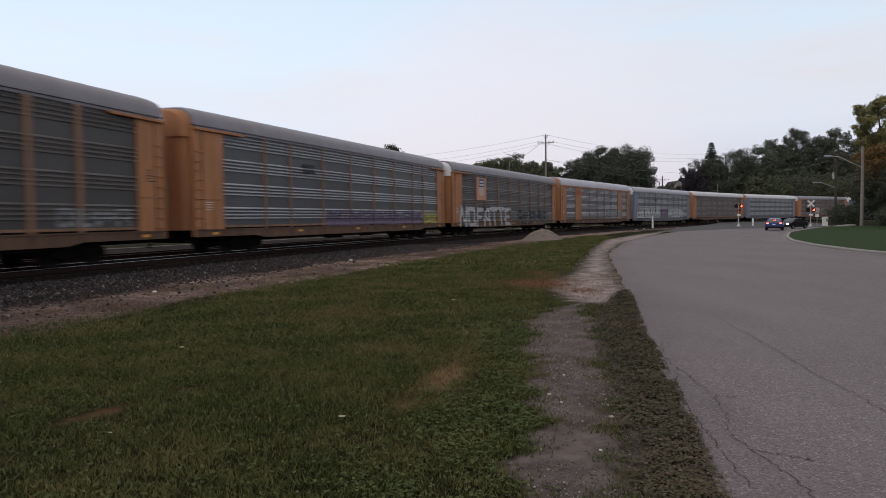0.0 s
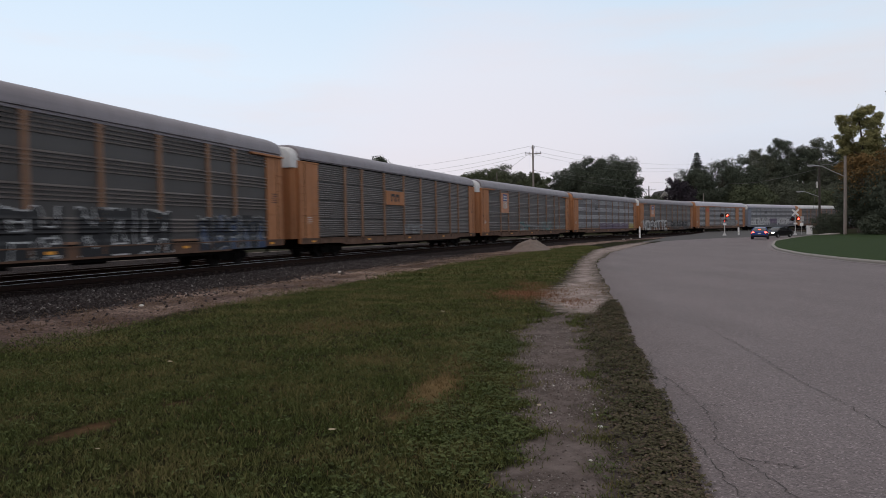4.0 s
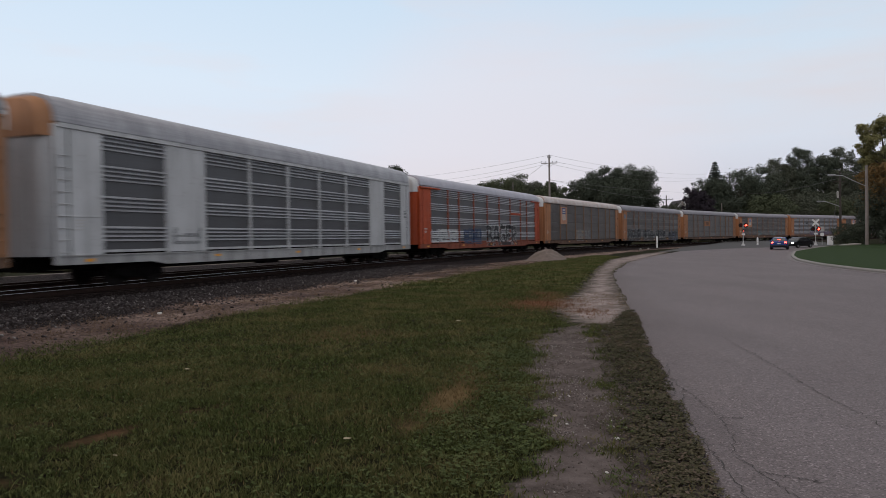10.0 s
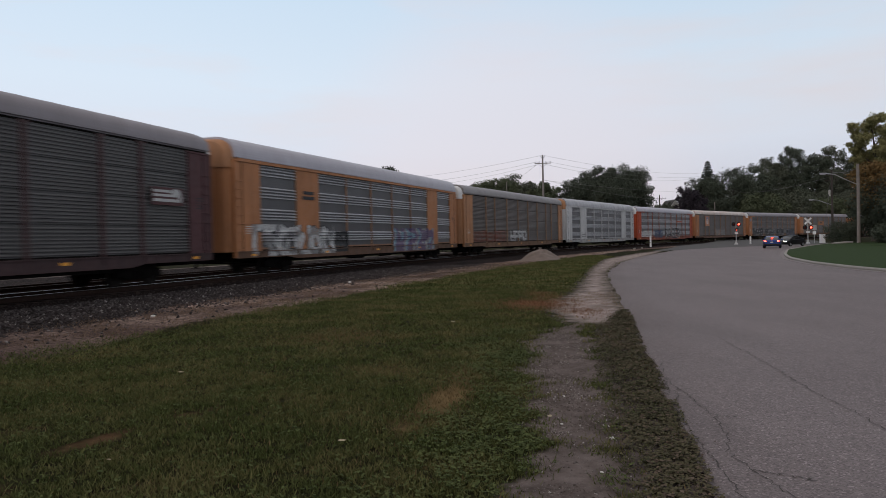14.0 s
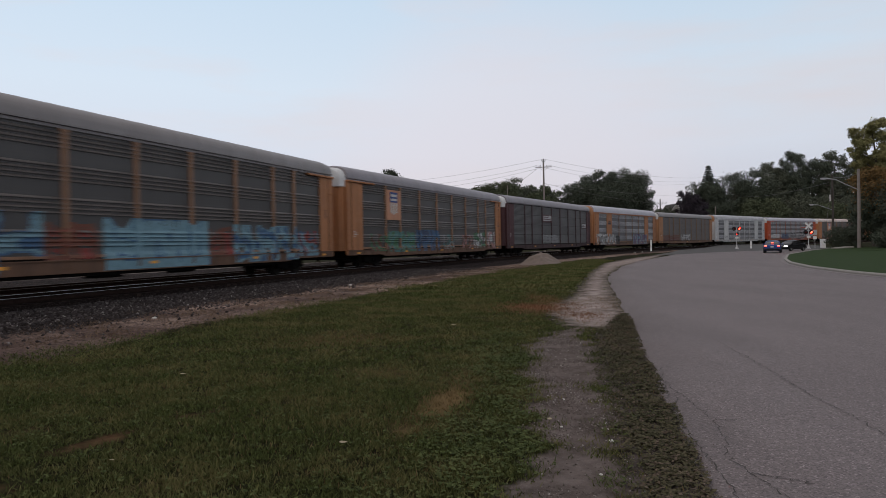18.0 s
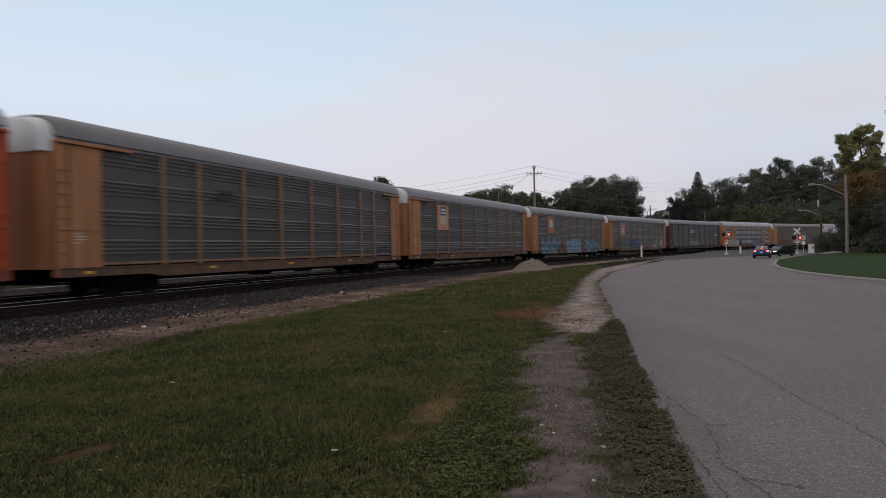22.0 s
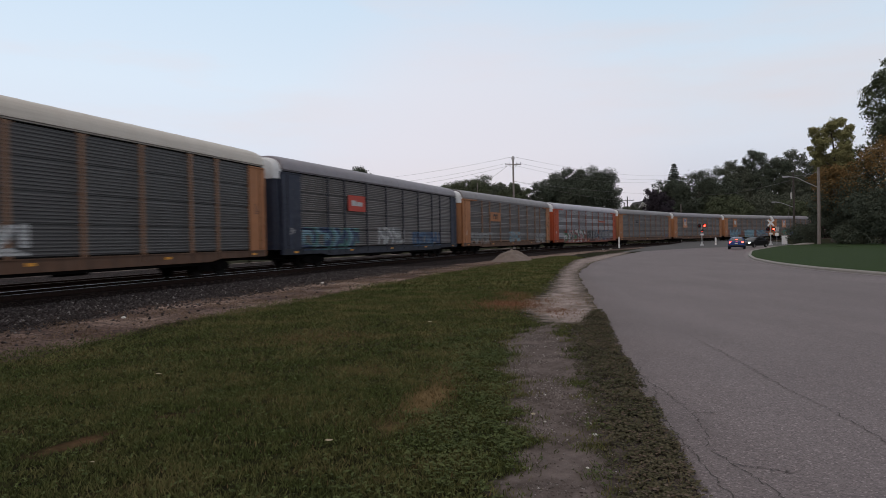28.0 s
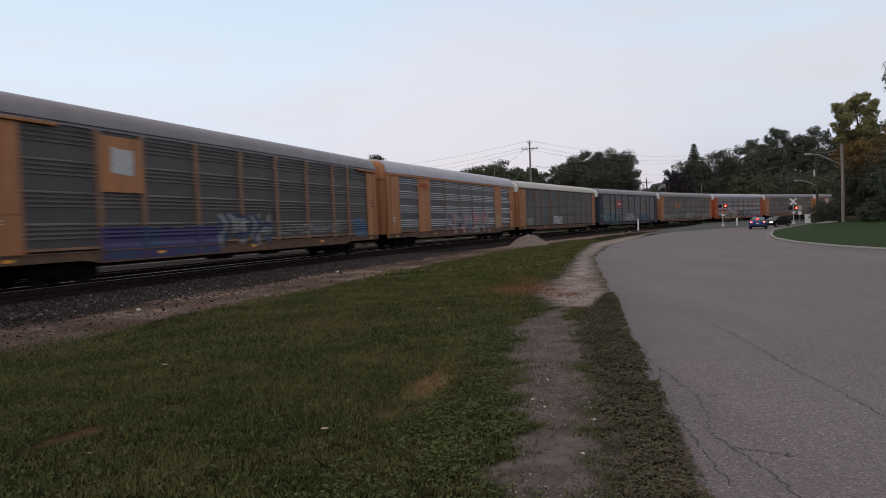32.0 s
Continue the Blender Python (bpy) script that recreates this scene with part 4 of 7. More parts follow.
def grab_iron_mesh(mat):
    def make():
        return Geo().tube([(0, 0, 0), (0.0, -0.055, 0), (0.38, -0.055, 0), (0.38, 0, 0)], 0.015, 6).mesh("grab_iron", mat)
    return once(("grab_iron", mat.name), make)


def sill_mesh(mat):
    def make():
        g = Geo()
        prof = [(-13.45, FLOOR - 0.06), (-13.45, SILL + 0.12), (-9.6, SILL + 0.12), (-8.9, SILL), (8.9, SILL), (9.6, SILL + 0.12), (13.45, SILL + 0.12), (13.45, FLOOR - 0.06)]
        g.sweep(prof, [lambda u, w, y=y: (u, y, w) for y in (-1.52, -1.40)])
        g.box(-13.45, -1.56, FLOOR - 0.06, 13.45, -1.40, FLOOR - 0.02)
        for x in POSTS:
            g.box(x - 0.05, -1.545, SILL + 0.14, x + 0.05, -1.52, FLOOR - 0.06)
        return g.mesh("side_sill", mat)
    return once(("sill", mat.name), make)


def underframe_mesh():
    def make():
        g = Geo().box(-13.3, -1.38, FLOOR - 0.12, 13.3, 1.38, FLOOR - 0.02)
        g.box(-13.6, -0.35, 0.62, 13.6, 0.35, FLOOR - 0.1)
        g.box(-8.4, -0.42, 0.52, 8.4, 0.42, 0.66, 0.03)
        for y in (-1.36, 1.30):
            g.box(-8.3, y, 0.56, 8.3, y + 0.06, 0.95)
        for k in range(-6, 7):
            g.box(k * 2.0 - 0.06, -1.36, 0.80, k * 2.0 + 0.06, 1.36, FLOOR - 0.1)
        g.box(-2.4, -1.1, 0.45, -1.2, -0.5, 0.95, 0.03)
        g.tube([(1.2, -0.9, 0.66), (2.6, -0.9, 0.66)], 0.2, 12)
        g.tube([(-9, -0.6, 0.62), (9, -0.6, 0.62)], 0.03, 6)
        g.box(-13.1, -1.2, 0.55, -12.9, 1.2, 0.62)
        for x in (-13.3, 13.3):
            g.tube([(x, -1.30, 0.95), (x, -1.30, 0.30), (x + (0.3 if x < 0 else -0.3), -1.30, 0.30)], 0.018, 6)
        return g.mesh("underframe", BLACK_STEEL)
    return once("underframe", make)


def coupler_mesh():
    def make():
        g = Geo().box(-14.0, -0.11, 0.66, -13.3, 0.11, 0.92, 0.03)
        g.box(-14.34, -0.16, 0.62, -13.98, 0.14, 0.98, 0.06)
        g.tube([(-13.9, 0.25, 0.7), (-14.1, 0.27, 0.45), (-14.28, 0.22, 0.42)], 0.035, 8)
        return g.mesh("coupler", BLACK_STEEL)
    return once("coupler", make)


def truck_mesh():
    def make():
        g = Geo()
        for s in (-1, 1):
            y = s * 0.99
            prof = [(-1.15, 0.34), (-1.15, 0.58), (-0.6, 0.74), (0.6, 0.74), (1.15, 0.58), (1.15, 0.34), (0.78, 0.34), (0.45, 0.24), (-0.45, 0.24), (-0.78, 0.34)]
            g.sweep(prof, [lambda u, w, yy=yy: (u, yy, w) for yy in (y - 0.07, y + 0.07)])
            for x in (-0.89, 0.89):
                g.box(x - 0.13, y - 0.10, 0.34, x + 0.13, y + 0.12, 0.55, 0.02)
            for x in (-0.2, 0, 0.2):
                g.tube([(x, y + s * 0.09, 0.30), (x, y + s * 0.09, 0.56)], 0.06, 8)
        g.box(-0.2, -1.05, 0.48, 0.2, 1.05, 0.74, 0.03)
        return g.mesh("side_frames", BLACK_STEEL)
    return once("truck", make)


def wheelset_mesh():
    def make():
        g, r = Geo(), 0.42
        for s in (-1, 1):
            y = s * 0.7535
            prof = [(0.08, -0.09), (0.12, -0.09), (0.14, -0.03), (r - 0.07, 0.0), (r - 0.05, -0.06), (r + 0.025, -0.06), (r + 0.025, -0.035), (r, -0.02), (r - 0.004, 0.065), (r - 0.06, 0.065), (r - 0.07, 0.03), (0.15, 0.03), (0.12, 0.09), (0.08, 0.09)]
            g.lathe([(a, y + s * b) for a, b in prof], 24)
            for k in range(5):
                a = 2 * math.pi * k / 5
                g.box(0.24 * math.cos(a) - 0.02, y + s * 0.03, 0.24 * math.sin(a) - 0.02, 0.24 * math.cos(a) + 0.02, y + s * 0.045, 0.24 * math.sin(a) + 0.02)
        g.tube([(0, -1.0, 0), (0, 1.0, 0)], 0.085, 12)
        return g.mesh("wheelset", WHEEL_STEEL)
    return once("wheelset", make)


def far_side_mesh(mat, paint):
    def make():
        g, p = Geo(), PROFILES["ribbed"]
        for k in range(4):
            vs = [(x, 1.43 + b, FLOOR + k * TIER + z) for x in (-13.3, 13.3) for z, b in p]
            n = len(p)
            g.add(vs, [(i, i + 1, n + i + 1, n + i) for i in range(n - 1)])
        for x in POSTS:
            g.box(x - 0.12, 1.42, FLOOR - 0.1, x + 0.12, 1.5, EAVE - 0.05, 0, 1)
        g.box(-13.45, 1.40, SILL + 0.05, 13.45, 1.52, FLOOR - 0.02, 0, 1)
        g.box(-13.42, 1.40, FLOOR - 0.1, -11.7, 1.5, EAVE - 0.05, 0, 1)
        g.box(12.1, 1.40, FLOOR - 0.1, 13.42, 1.5, EAVE - 0.05, 0, 1)
        return g.mesh("far_side", mat, paint)
    return once(("far", mat.name, paint.name), make)


def surface(kind, x, z, wide):
    """How far out of the near side the skin stands at a place."""
    if kind == "ribbed" and FLOOR - 0.02 <= z < FLOOR + 0.14 and POSTS[0] < x < POSTS[-1] and not any(abs(x - p) < wide / 2 + 0.015 for p in POSTS):
        return 1.48
    if z < FLOOR - 0.02:
        return 1.525 if z > FLOOR - 0.06 or z < SILL else 1.522
    if x < POSTS[0] or x > POSTS[-1]:
        return 1.502
    if any(abs(x - p) < wide / 2 + 0.015 for p in POSTS):
        return 1.502
    return SKIN + bulge(kind, z)


STROKES = {
    "N": [((.1, .05), (.1, .95)), ((.1, .95), (.85, .05)), ((.85, .05), (.85, .95))],
    "O": [((.15, .1), (.15, .9)), ((.15, .9), (.85, .9)), ((.85, .9), (.85, .1)), ((.85, .1), (.15, .1))],
    "F": [((.15, .05), (.15, .92)), ((.15, .92), (.85, .92)), ((.15, .5), (.7, .5))],
    "E": [((.15, .08), (.15, .92)), ((.15, .92), (.85, .92)), ((.15, .5), (.7, .5)), ((.15, .08), (.85, .08))],
    "A": [((.12, .05), (.3, .92)), ((.3, .92), (.7, .92)), ((.7, .92), (.88, .05)), ((.2, .4), (.8, .4))],
    "T": [((.08, .92), (.92, .92)), ((.5, .92), (.5, .05))],
    "B": [((.15, .08), (.15, .92)), ((.15, .92), (.7, .85)), ((.7, .85), (.6, .52)), ((.6, .52), (.15, .5)), ((.6, .52), (.85, .3)), ((.85, .3), (.7, .08)), ((.7, .08), (.15, .08))],
    "G": [((.85, .85), (.3, .92)), ((.3, .92), (.12, .5)), ((.12, .5), (.3, .08)), ((.3, .08), (.85, .1)), ((.85, .1), (.85, .45)), ((.85, .45), (.5, .45))],
    "R": [((.15, .05), (.15, .92)), ((.15, .92), (.75, .88)), ((.75, .88), (.75, .55)), ((.75, .55), (.15, .48)), ((.4, .5), (.88, .05))],
}


def glyph(rs):
    """Strokes of one meaningless graffiti character in a unit box: two or three uprights tied by bars and a slash."""
    a, b = rs.uniform(0.05, 0.2), rs.uniform(0.8, 0.95)
    segs = [((a, 0.06), (a + rs.uniform(-0.08, 0.08), 0.94)), ((b, rs.choice([0.06, 0.45])), (b - rs.uniform(-0.08, 0.08), 0.94))]
    for z in rs.sample([0.1, 0.5, 0.9], rs.choice([1, 2, 2])):
        segs.append(((a, z), (b, z + rs.uniform(-0.12, 0.12))))
    if rs.random() < 0.5:
        segs.append(((rs.choice([a, b]), 0.06), (rs.uniform(0.3, 0.7), rs.uniform(0.6, 0.95))))
    return segs


def graffiti_mesh(kind, wide, x0, x1, z0, z1, fill, line, back, seed, n, flush):
    """Sprayed characters that follow the ribs of the side."""
    rs = random.Random(seed)
    zs = set()
    for k in range(4):
        for z, _ in PROFILES[kind]:
            zs.add(round(FLOOR + k * TIER + z, 4))
    zs |= {round(FLOOR - 0.02, 4), round(FLOOR - 0.06, 4), round(SILL + 0.02, 4)}
    zs = sorted(z for z in zs if z0 <= z <= z1)
    rows = [z0]
    for z in zs + [z1]:
        m = max(1, math.ceil((z - rows[-1]) / 0.06))
        if z - rows[-1] > 1e-3:
            a = rows[-1]
            rows += [a + (z - a) * k / m for k in range(1, m + 1)]
    cols = np.arange(x0, x1, 0.05)
    text = n if isinstance(n, str) else None
    n = len(text) if text else n
    w = (x1 - x0) / n
    ch = []
    for k in range(n):
        tilt, sc = rs.uniform(-0.15, 0.15), rs.uniform(0.88, 1.0)
        ch.append((x0 + k * w, tilt, sc, STROKES[text[k]] if text else glyph(rs)))
    cx, cz = (cols[:-1] + cols[1:]) / 2, (np.array(rows[:-1]) + np.array(rows[1:])) / 2
    X, Z = np.meshgrid(cx, cz)
    d = np.full(X.shape, 9.0)
    hh = z1 - z0
    for bx, tilt, sc, segs in ch:
        v = (Z - z0) / hh / sc
        u = (X - bx) / w - tilt * (v - 0.5)
        for (ax, az), (ex, ez) in segs:
            dx, dz = ex - ax, ez - az
            t = np.clip(((u - ax) * dx + (v - az) * dz) / max(dx * dx + dz * dz, 1e-6), 0, 1)
            d = np.minimum(d, np.hypot((u - ax - t * dx) * w, (v - az - t * dz) * hh))
    th = 0.11 * min(w, hh)
    code = np.where(d < th, 1, np.where(d < th + 0.07, 2, 0))
    if line:
        # block letters: thick strokes with an outline that runs together and frays a little
        fray = 0.025 * np.sin(X * 9.1 + Z * 5.3 + seed) + 0.02 * np.sin(X * 4.3 - Z * 11.7)
        th = (0.12 if text else 0.15) * min(w, hh)
        code = np.where(d + fray < th, 1, np.where(d + fray < th + (0.075 if text else 0.055), 2, 0))
    code = np.where((code == 1) & (np.sin(X * 31.0 + Z * 17.0 + 3 * np.sin(Z * 7 + X * 2 + seed)) > 0.93), 0, code)
    if back:
        edge = hh * (0.12 * np.sin(X * 2.1 + seed) + 0.10 * np.sin(X * 5.3))
        code = np.where((code == 0) & (Z < z1 - 0.12 * hh + edge) & (Z > z0 + 0.02), 3, code)
    fills = fill.split("+")
    mats = [m for m in (*fills, line, back) if m]
    nf = len(fills)
    order = {2: nf if line else 0, 3: nf + 1 if line else nf}
    hue = (np.floor(X * 1.7 + 0.8 * np.sin(Z * 4 + seed) + 0.6 * np.sin(X * 3.1)) % nf).astype(int)
    if not line:
        code = np.where(code == 2, 0, code)
    vs, idx, fs, mi = [], {}, [], []
    for i in range(len(rows) - 1):
        for j in range(len(cols) - 1):
            if code[i, j]:
                q = []
                for a, b in ((i, j), (i, j + 1), (i + 1, j + 1), (i + 1, j)):
                    if (a, b) not in idx:
                        idx[a, b] = len(vs)
                        y = 1.502 if flush and any(f0 < cols[b] < f1 for f0, f1 in flush) and rows[a] > FLOOR - 0.02 else surface(kind, cols[b], rows[a], wide)
                        vs.append((cols[b], -(y + 0.006), rows[a]))
                    q.append(idx[a, b])
                fs.append(q)
                mi.append(int(hue[i, j]) if code[i, j] == 1 else order[code[i, j]])
    if not fs:
        return None
    return raw_mesh("graffiti", vs, fs, [SPRAYS[m] for m in mats], False, mi)


def emblem_mesh(kind, scheme):
    """Plain shapes that stand for the owner's mark, on a placard or straight on the side."""
    g, y = Geo(), 0.0
    if scheme == "shield":
        g.box(-0.50, -0.012, 0.05, 0.50, 0.0, 0.72, 0, 0)
        g.box(-0.42, -0.018, 0.16, 0.42, -0.012, 0.30, 0, 1)
        g.box(-0.40, -0.018, 0.42, 0.40, -0.012, 0.58, 0, 1)
        for k in range(5):
            g.box(-0.48 + k * 0.21, -0.012, -0.62 - 0.06 * (2 - abs(k - 2)), -0.36 + k * 0.21, 0.0, 0.03, 0, 2)
        return g.mesh("emblem", BLUE_MARK, STENCIL, SPRAYS["white"] if kind != "peach" else STENCIL)
    if scheme == "white":
        prof = [(-0.5, -0.42), (0.5, -0.5), (0.55, 0.42), (-0.1, 0.42), (-0.45, 0.5)]
        g.sweep(prof, [lambda u, w, yy=yy: (u, yy, w) for yy in (-0.012, 0.0)])
        return g.mesh("emblem", SPRAYS["white"])
    if scheme == "square":
        g.box(-1.35, -0.012, -0.46, 1.35, 0.0, 0.46, 0, 0)
    if scheme in ("square", "letters"):
        for x0, x1 in ((-0.62, -0.05), (0.08, 0.58)):
            g.box(x0, -0.02, -0.24, x0 + 0.14, -0.012, 0.26, 0, 1)
            g.box(x0 + 0.14, -0.02, 0.10, x1, -0.012, 0.26, 0, 1)
            g.box(x1 - 0.12, -0.02, -0.24, x1, -0.012, 0.10, 0, 1)
        return g.mesh("emblem", YELLOW, DARK_STENCIL if scheme == "square" else RED_MARK)
    if scheme == "disc":
        g.disc((0, -0.006, 0), (0, 1, 0), 0.36, 0.012, 20)
        return g.mesh("emblem", GREYBLUE)
    if scheme == "bar":
        g.box(-1.4, -0.012, -0.10, 1.4, 0.0, 0.10, 0.004)
        return g.mesh("emblem", ORANGE)
    if scheme == "lines":
        g.box(-1.4, -0.012, -0.42, 1.4, 0.0, 0.42, 0, 0)
        g.box(-1.3, -0.02, -0.02, 0.9, -0.012, 0.10, 0, 1)
        g.box(-1.3, -0.02, -0.26, 0.9, -0.012, -0.12, 0, 1)
        g.box(-1.3, -0.02, 0.18, 0.3, -0.012, 0.30, 0, 1)
        prof = [(0.75 + 0.45 * math.cos(a), 0.08 + 0.30 * math.sin(a)) for a in [k * math.pi / 7 for k in range(8)]]
        g.sweep(prof, [lambda u, w, yy=yy: (u, yy, w) for yy in (-0.02, -0.012)], mi=1)
        g.box(0.98, -0.02, -0.25, 1.2, -0.012, 0.09, 0, 1)
        return g.mesh("emblem", MAROON, SPRAYS["white"])
    if scheme == "redbox":
        g.box(-1.15, -0.012, -0.5, 1.15, 0.0, 0.5, 0, 0)
        g.box(-0.7, -0.02, -0.16, -0.1, -0.012, 0.18, 0, 1)
        g.box(-0.05, -0.02, -0.16, 0.75, -0.012, 0.10, 0, 1)
        return g.mesh("emblem", RED_MARK, SPRAYS["white"])
    # small dark lettering block
    g.box(-0.55, -0.012, -0.25, 0.55, 0.0, -0.08, 0, 0)
    g.box(-0.45, -0.012, 0.02, 0.5, 0.0, 0.18, 0, 0)
    return g.mesh("emblem", DARK_STENCIL)


def stencil_lines(car, n, mat, seed, at, words):
    """Rows of small lettering too small to read."""
    rs = random.Random(seed)
    for k in range(n):
        w = rs.choice((0.18, 0.26, 0.34, 0.40))
        me = once(("stencil", w, mat.name), lambda: Geo().box(-0.2, -0.006, 0, -0.2 + w, 0.0, 0.04).mesh("stencil_line", mat))
        part("stencil_line", me, car, words, at=(at[0], at[1], at[2] - k * 0.10))


CARS = {}


def carrier(j, paint, sheet, kind, roof, hood, words, post=0.24, flush=(), mark=None, tags=(), detail=True):
    """One covered car carrier, number j back from the one that stands before the camera at the start."""
    P, S = PAINTS[paint], SHEETS[sheet]
    car = thing("car_carrier", words, "rail car", "carriers of the freight train")
    CARS[j] = car
    part("underframe", underframe_mesh(), car, "black steel underframe")
    part("side_sill", sill_mesh(SHADED_GRIMY[paint]), car, "side sill dark with grime and painted-in shade")
    part("roof", roof_mesh(ROOFS[roof], bool(flush)), car, roof + " ribbed sheet roof")
    low = EAVE - (0.045 if kind == "ribbed" else -0.012)
    part("fascia", once(("fascia", roof, kind), lambda: Geo().box(-13.38, -1.50, low, 13.38, -1.40, EAVE + 0.055).mesh("fascia", ROOFS[roof])), car, "sheet strip under the roof lip")
    # an added black strip draws the shadow line below the roof lip
    if kind != "ribbed":
        part("eave_gap", once("eave_gap", lambda: Geo().box(-13.38, -1.47, EAVE - 0.04, 13.38, -1.40, EAVE + 0.012).mesh("eave_gap", BLACK_STEEL)), car, "black strip painted as shade under the roof lip")
    # the dark line at the sheets' foot is shade, built as a black strip
    part("foot_gap", once("foot_gap", lambda: Geo().box(POSTS[0], -1.462, FLOOR - 0.02, POSTS[-1], -1.42, FLOOR + 0.035).mesh("foot_gap", BLACK_STEEL)), car, "black strip painted as shade along the foot of the sheets")
    hm = {"white": HOOD_WHITE, "yellow": YELLOW, "tan": TAN}[hood]
    for turned in (0, 180):
        o = part("end_hood", hood_mesh(hm, bool(flush)), car, hood + " rounded end hood")
        o.rotation_euler[2] = radians(turned)
        o = part("end_door", end_door_mesh(P), car)
        o.rotation_euler[2] = radians(turned)
        for y in (-0.62, 0.62):
            b = part("lock_bar", once(("lock", P.name), lambda: Geo().tube([(0, 0, FLOOR + 0.1), (0, 0, EAVE - 0.5)], 0.025, 8).mesh("lock_bar", P)), o, at=(-13.84, y, 0))
        o = part("coupler", coupler_mesh(), car)
        o.rotation_euler[2] = radians(turned)
    part("end_panel", end_panel_mesh(-13.42, POSTS[0], P), car)
    part("end_panel", end_panel_mesh(POSTS[-1], 13.42, P), car)
    part("far_side", far_side_mesh(S, P), car)
    for x in POSTS[1:-1]:
        part("post", post_mesh(post, POST_PAINT[paint]), car, at=(x, -SKIN, 0))
    for k in range(len(POSTS) - 1):
        a, b = POSTS[k], POSTS[k + 1]
        if any(abs(f0 - a) < 0.2 for f0, _ in flush):
            part("blank_panel", once(("blank", round(b - a, 2), P.name), lambda: Geo().box(-(b - a) / 2, -0.07, 0, (b - a) / 2, 0.03, EAVE - 0.06 - FLOOR, 0.01).mesh("blank_panel", P)), car, "plain painted side panel", at=((a + b) / 2, -SKIN, FLOOR))
            continue
        for r in range(4):
            part("sheet", sheet_mesh(b - a, kind, S, PERF[sheet]), car, at=((a + b) / 2, -SKIN, FLOOR + r * TIER))
    if kind == "ribbed":
        part("foot_rail", once(("foot", P.name), lambda: Geo().box(POSTS[0], -1.475, FLOOR + 0.035, POSTS[-1], -1.425, FLOOR + 0.125, 0.006).mesh("foot_rail", POST_PAINT[paint])), car, "painted rail along the foot of the sheets")
        if not flush:
            for x0, x1 in ((-13.5, -10.4), (10.8, 13.5)):
                part("door_track", once(("track", x0, P.name), lambda: Geo().box(x0, -1.61, EAVE - 0.13, x1, -1.43, EAVE - 0.03, 0.012).mesh("door_track", P)), car, "painted ledge over the end panel")
    for x in (-13.03, 12.98):
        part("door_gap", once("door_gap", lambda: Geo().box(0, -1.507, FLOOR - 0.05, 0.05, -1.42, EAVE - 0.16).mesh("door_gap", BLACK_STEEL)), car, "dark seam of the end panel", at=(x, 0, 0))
    for x in (-13.52, 13.42):
        part("corner_post", once(("corner", P.name), lambda: Geo().box(0, -1.52, SILL + 0.14, 0.10, -1.36, EAVE - 0.05, 0.015).mesh("corner_post", P)), car, at=(x, 0, 0))
    if flush:
        part("eave_strip", once(("eave", P.name), lambda: Geo().box(-13.4, -1.545, EAVE - 0.13, 13.4, -1.475, EAVE + 0.022, 0.008).mesh("eave_strip", P)), car)
    if detail:
        for x in (-13.44, 13.06):
            for k in range(9):
                part("grab_iron", grab_iron_mesh(P), car, at=(x, -1.5, 1.2 + k * 0.38))
        for x in (-12.3, -6.1, -0.2, 6.1, 12.4):
            part("reflector", once("reflector", lambda: Geo().box(-0.16, -0.012, -0.05, 0.16, 0, 0.05).mesh("reflector", REFLECTOR)), car, at=(x, -1.525, 0.93))
        stencil_lines(car, 5, DARK_STENCIL, j % 3, (12.75, -1.505, 3.3), "small dark stencilled data")
        stencil_lines(car, 4, STENCIL, 9 + j % 3, (-12.6, -1.505, 2.2), "small pale stencilled data")
    if mark:
        x, z, scheme, plate = mark
        if plate:
            part("placard", once("placard_" + plate, lambda: Geo().box(-0.98, -0.02, -1.1, 0.98, 0, 0.85, 0.006).mesh("placard", PEACH if plate == "peach" else P)), car, plate + " painted placard", at=(x, -1.50, z))
        part("emblem", once(("emblem", scheme, plate), lambda: emblem_mesh(plate, scheme)), car, "owner's mark in plain shapes", at=(x, -1.522 if plate != "" or scheme in ("lines", "redbox", "square", "small", "letters", "disc", "bar") else -1.506, z))
    if mark and mark[2] == "lines":
        o = part("emblem", once(("emblem", "lines", ""), lambda: emblem_mesh("", "lines")), car, "owner's mark in plain shapes", at=(10.85, -1.522, 3.3))
        o.scale = (0.62, 1, 0.8)
    for k, (x0, x1, z0, z1, fill, line, back, n) in enumerate(tags):
        me = graffiti_mesh(kind, post, x0, x1, z0, z1, fill, line, back, 100 * (j + 12) + k, n, flush)
        if me:
            part("graffiti", me, car, " and ".join(dict.fromkeys(c for c in (*fill.split("+"), line, back) if c)) + " spray graffiti")
    for x in (-9.8, 9.8):
        tr = part("truck", truck_mesh(), car, at=(x, 0, 0))
        for dx in (-0.89, 0.89):
            part("wheelset", wheelset_mesh(), tr, "steel wheels on an axle", at=(dx, 0, 0.42))
    return car


Y_ = "yellow"
B1, B2 = (-8.8, -6.8), (7.7, 9.55)
carrier(-9, Y_, "dusty", "ribbed", "grey", "white", "yellow-framed covered car carrier with dusty grey ribbed sides", detail=False)
carrier(-8, Y_, "dusty", "ribbed", "grey", "white", "yellow-framed covered car carrier with dusty sheet sides", detail=False)
carrier(-7, "grey", "galv", "ribbed", "white", "white", "grey-blue covered car carrier with a white roof", detail=False)
carrier(-6, Y_, "dusty", "ribbed", "grey", "white", "yellow-framed covered car carrier with a grey roof", detail=False)
carrier(-5, "grey", "galv", "ribbed", "white", "tan", "grey-blue covered car carrier with a bright white roof", 0.14, detail=False)
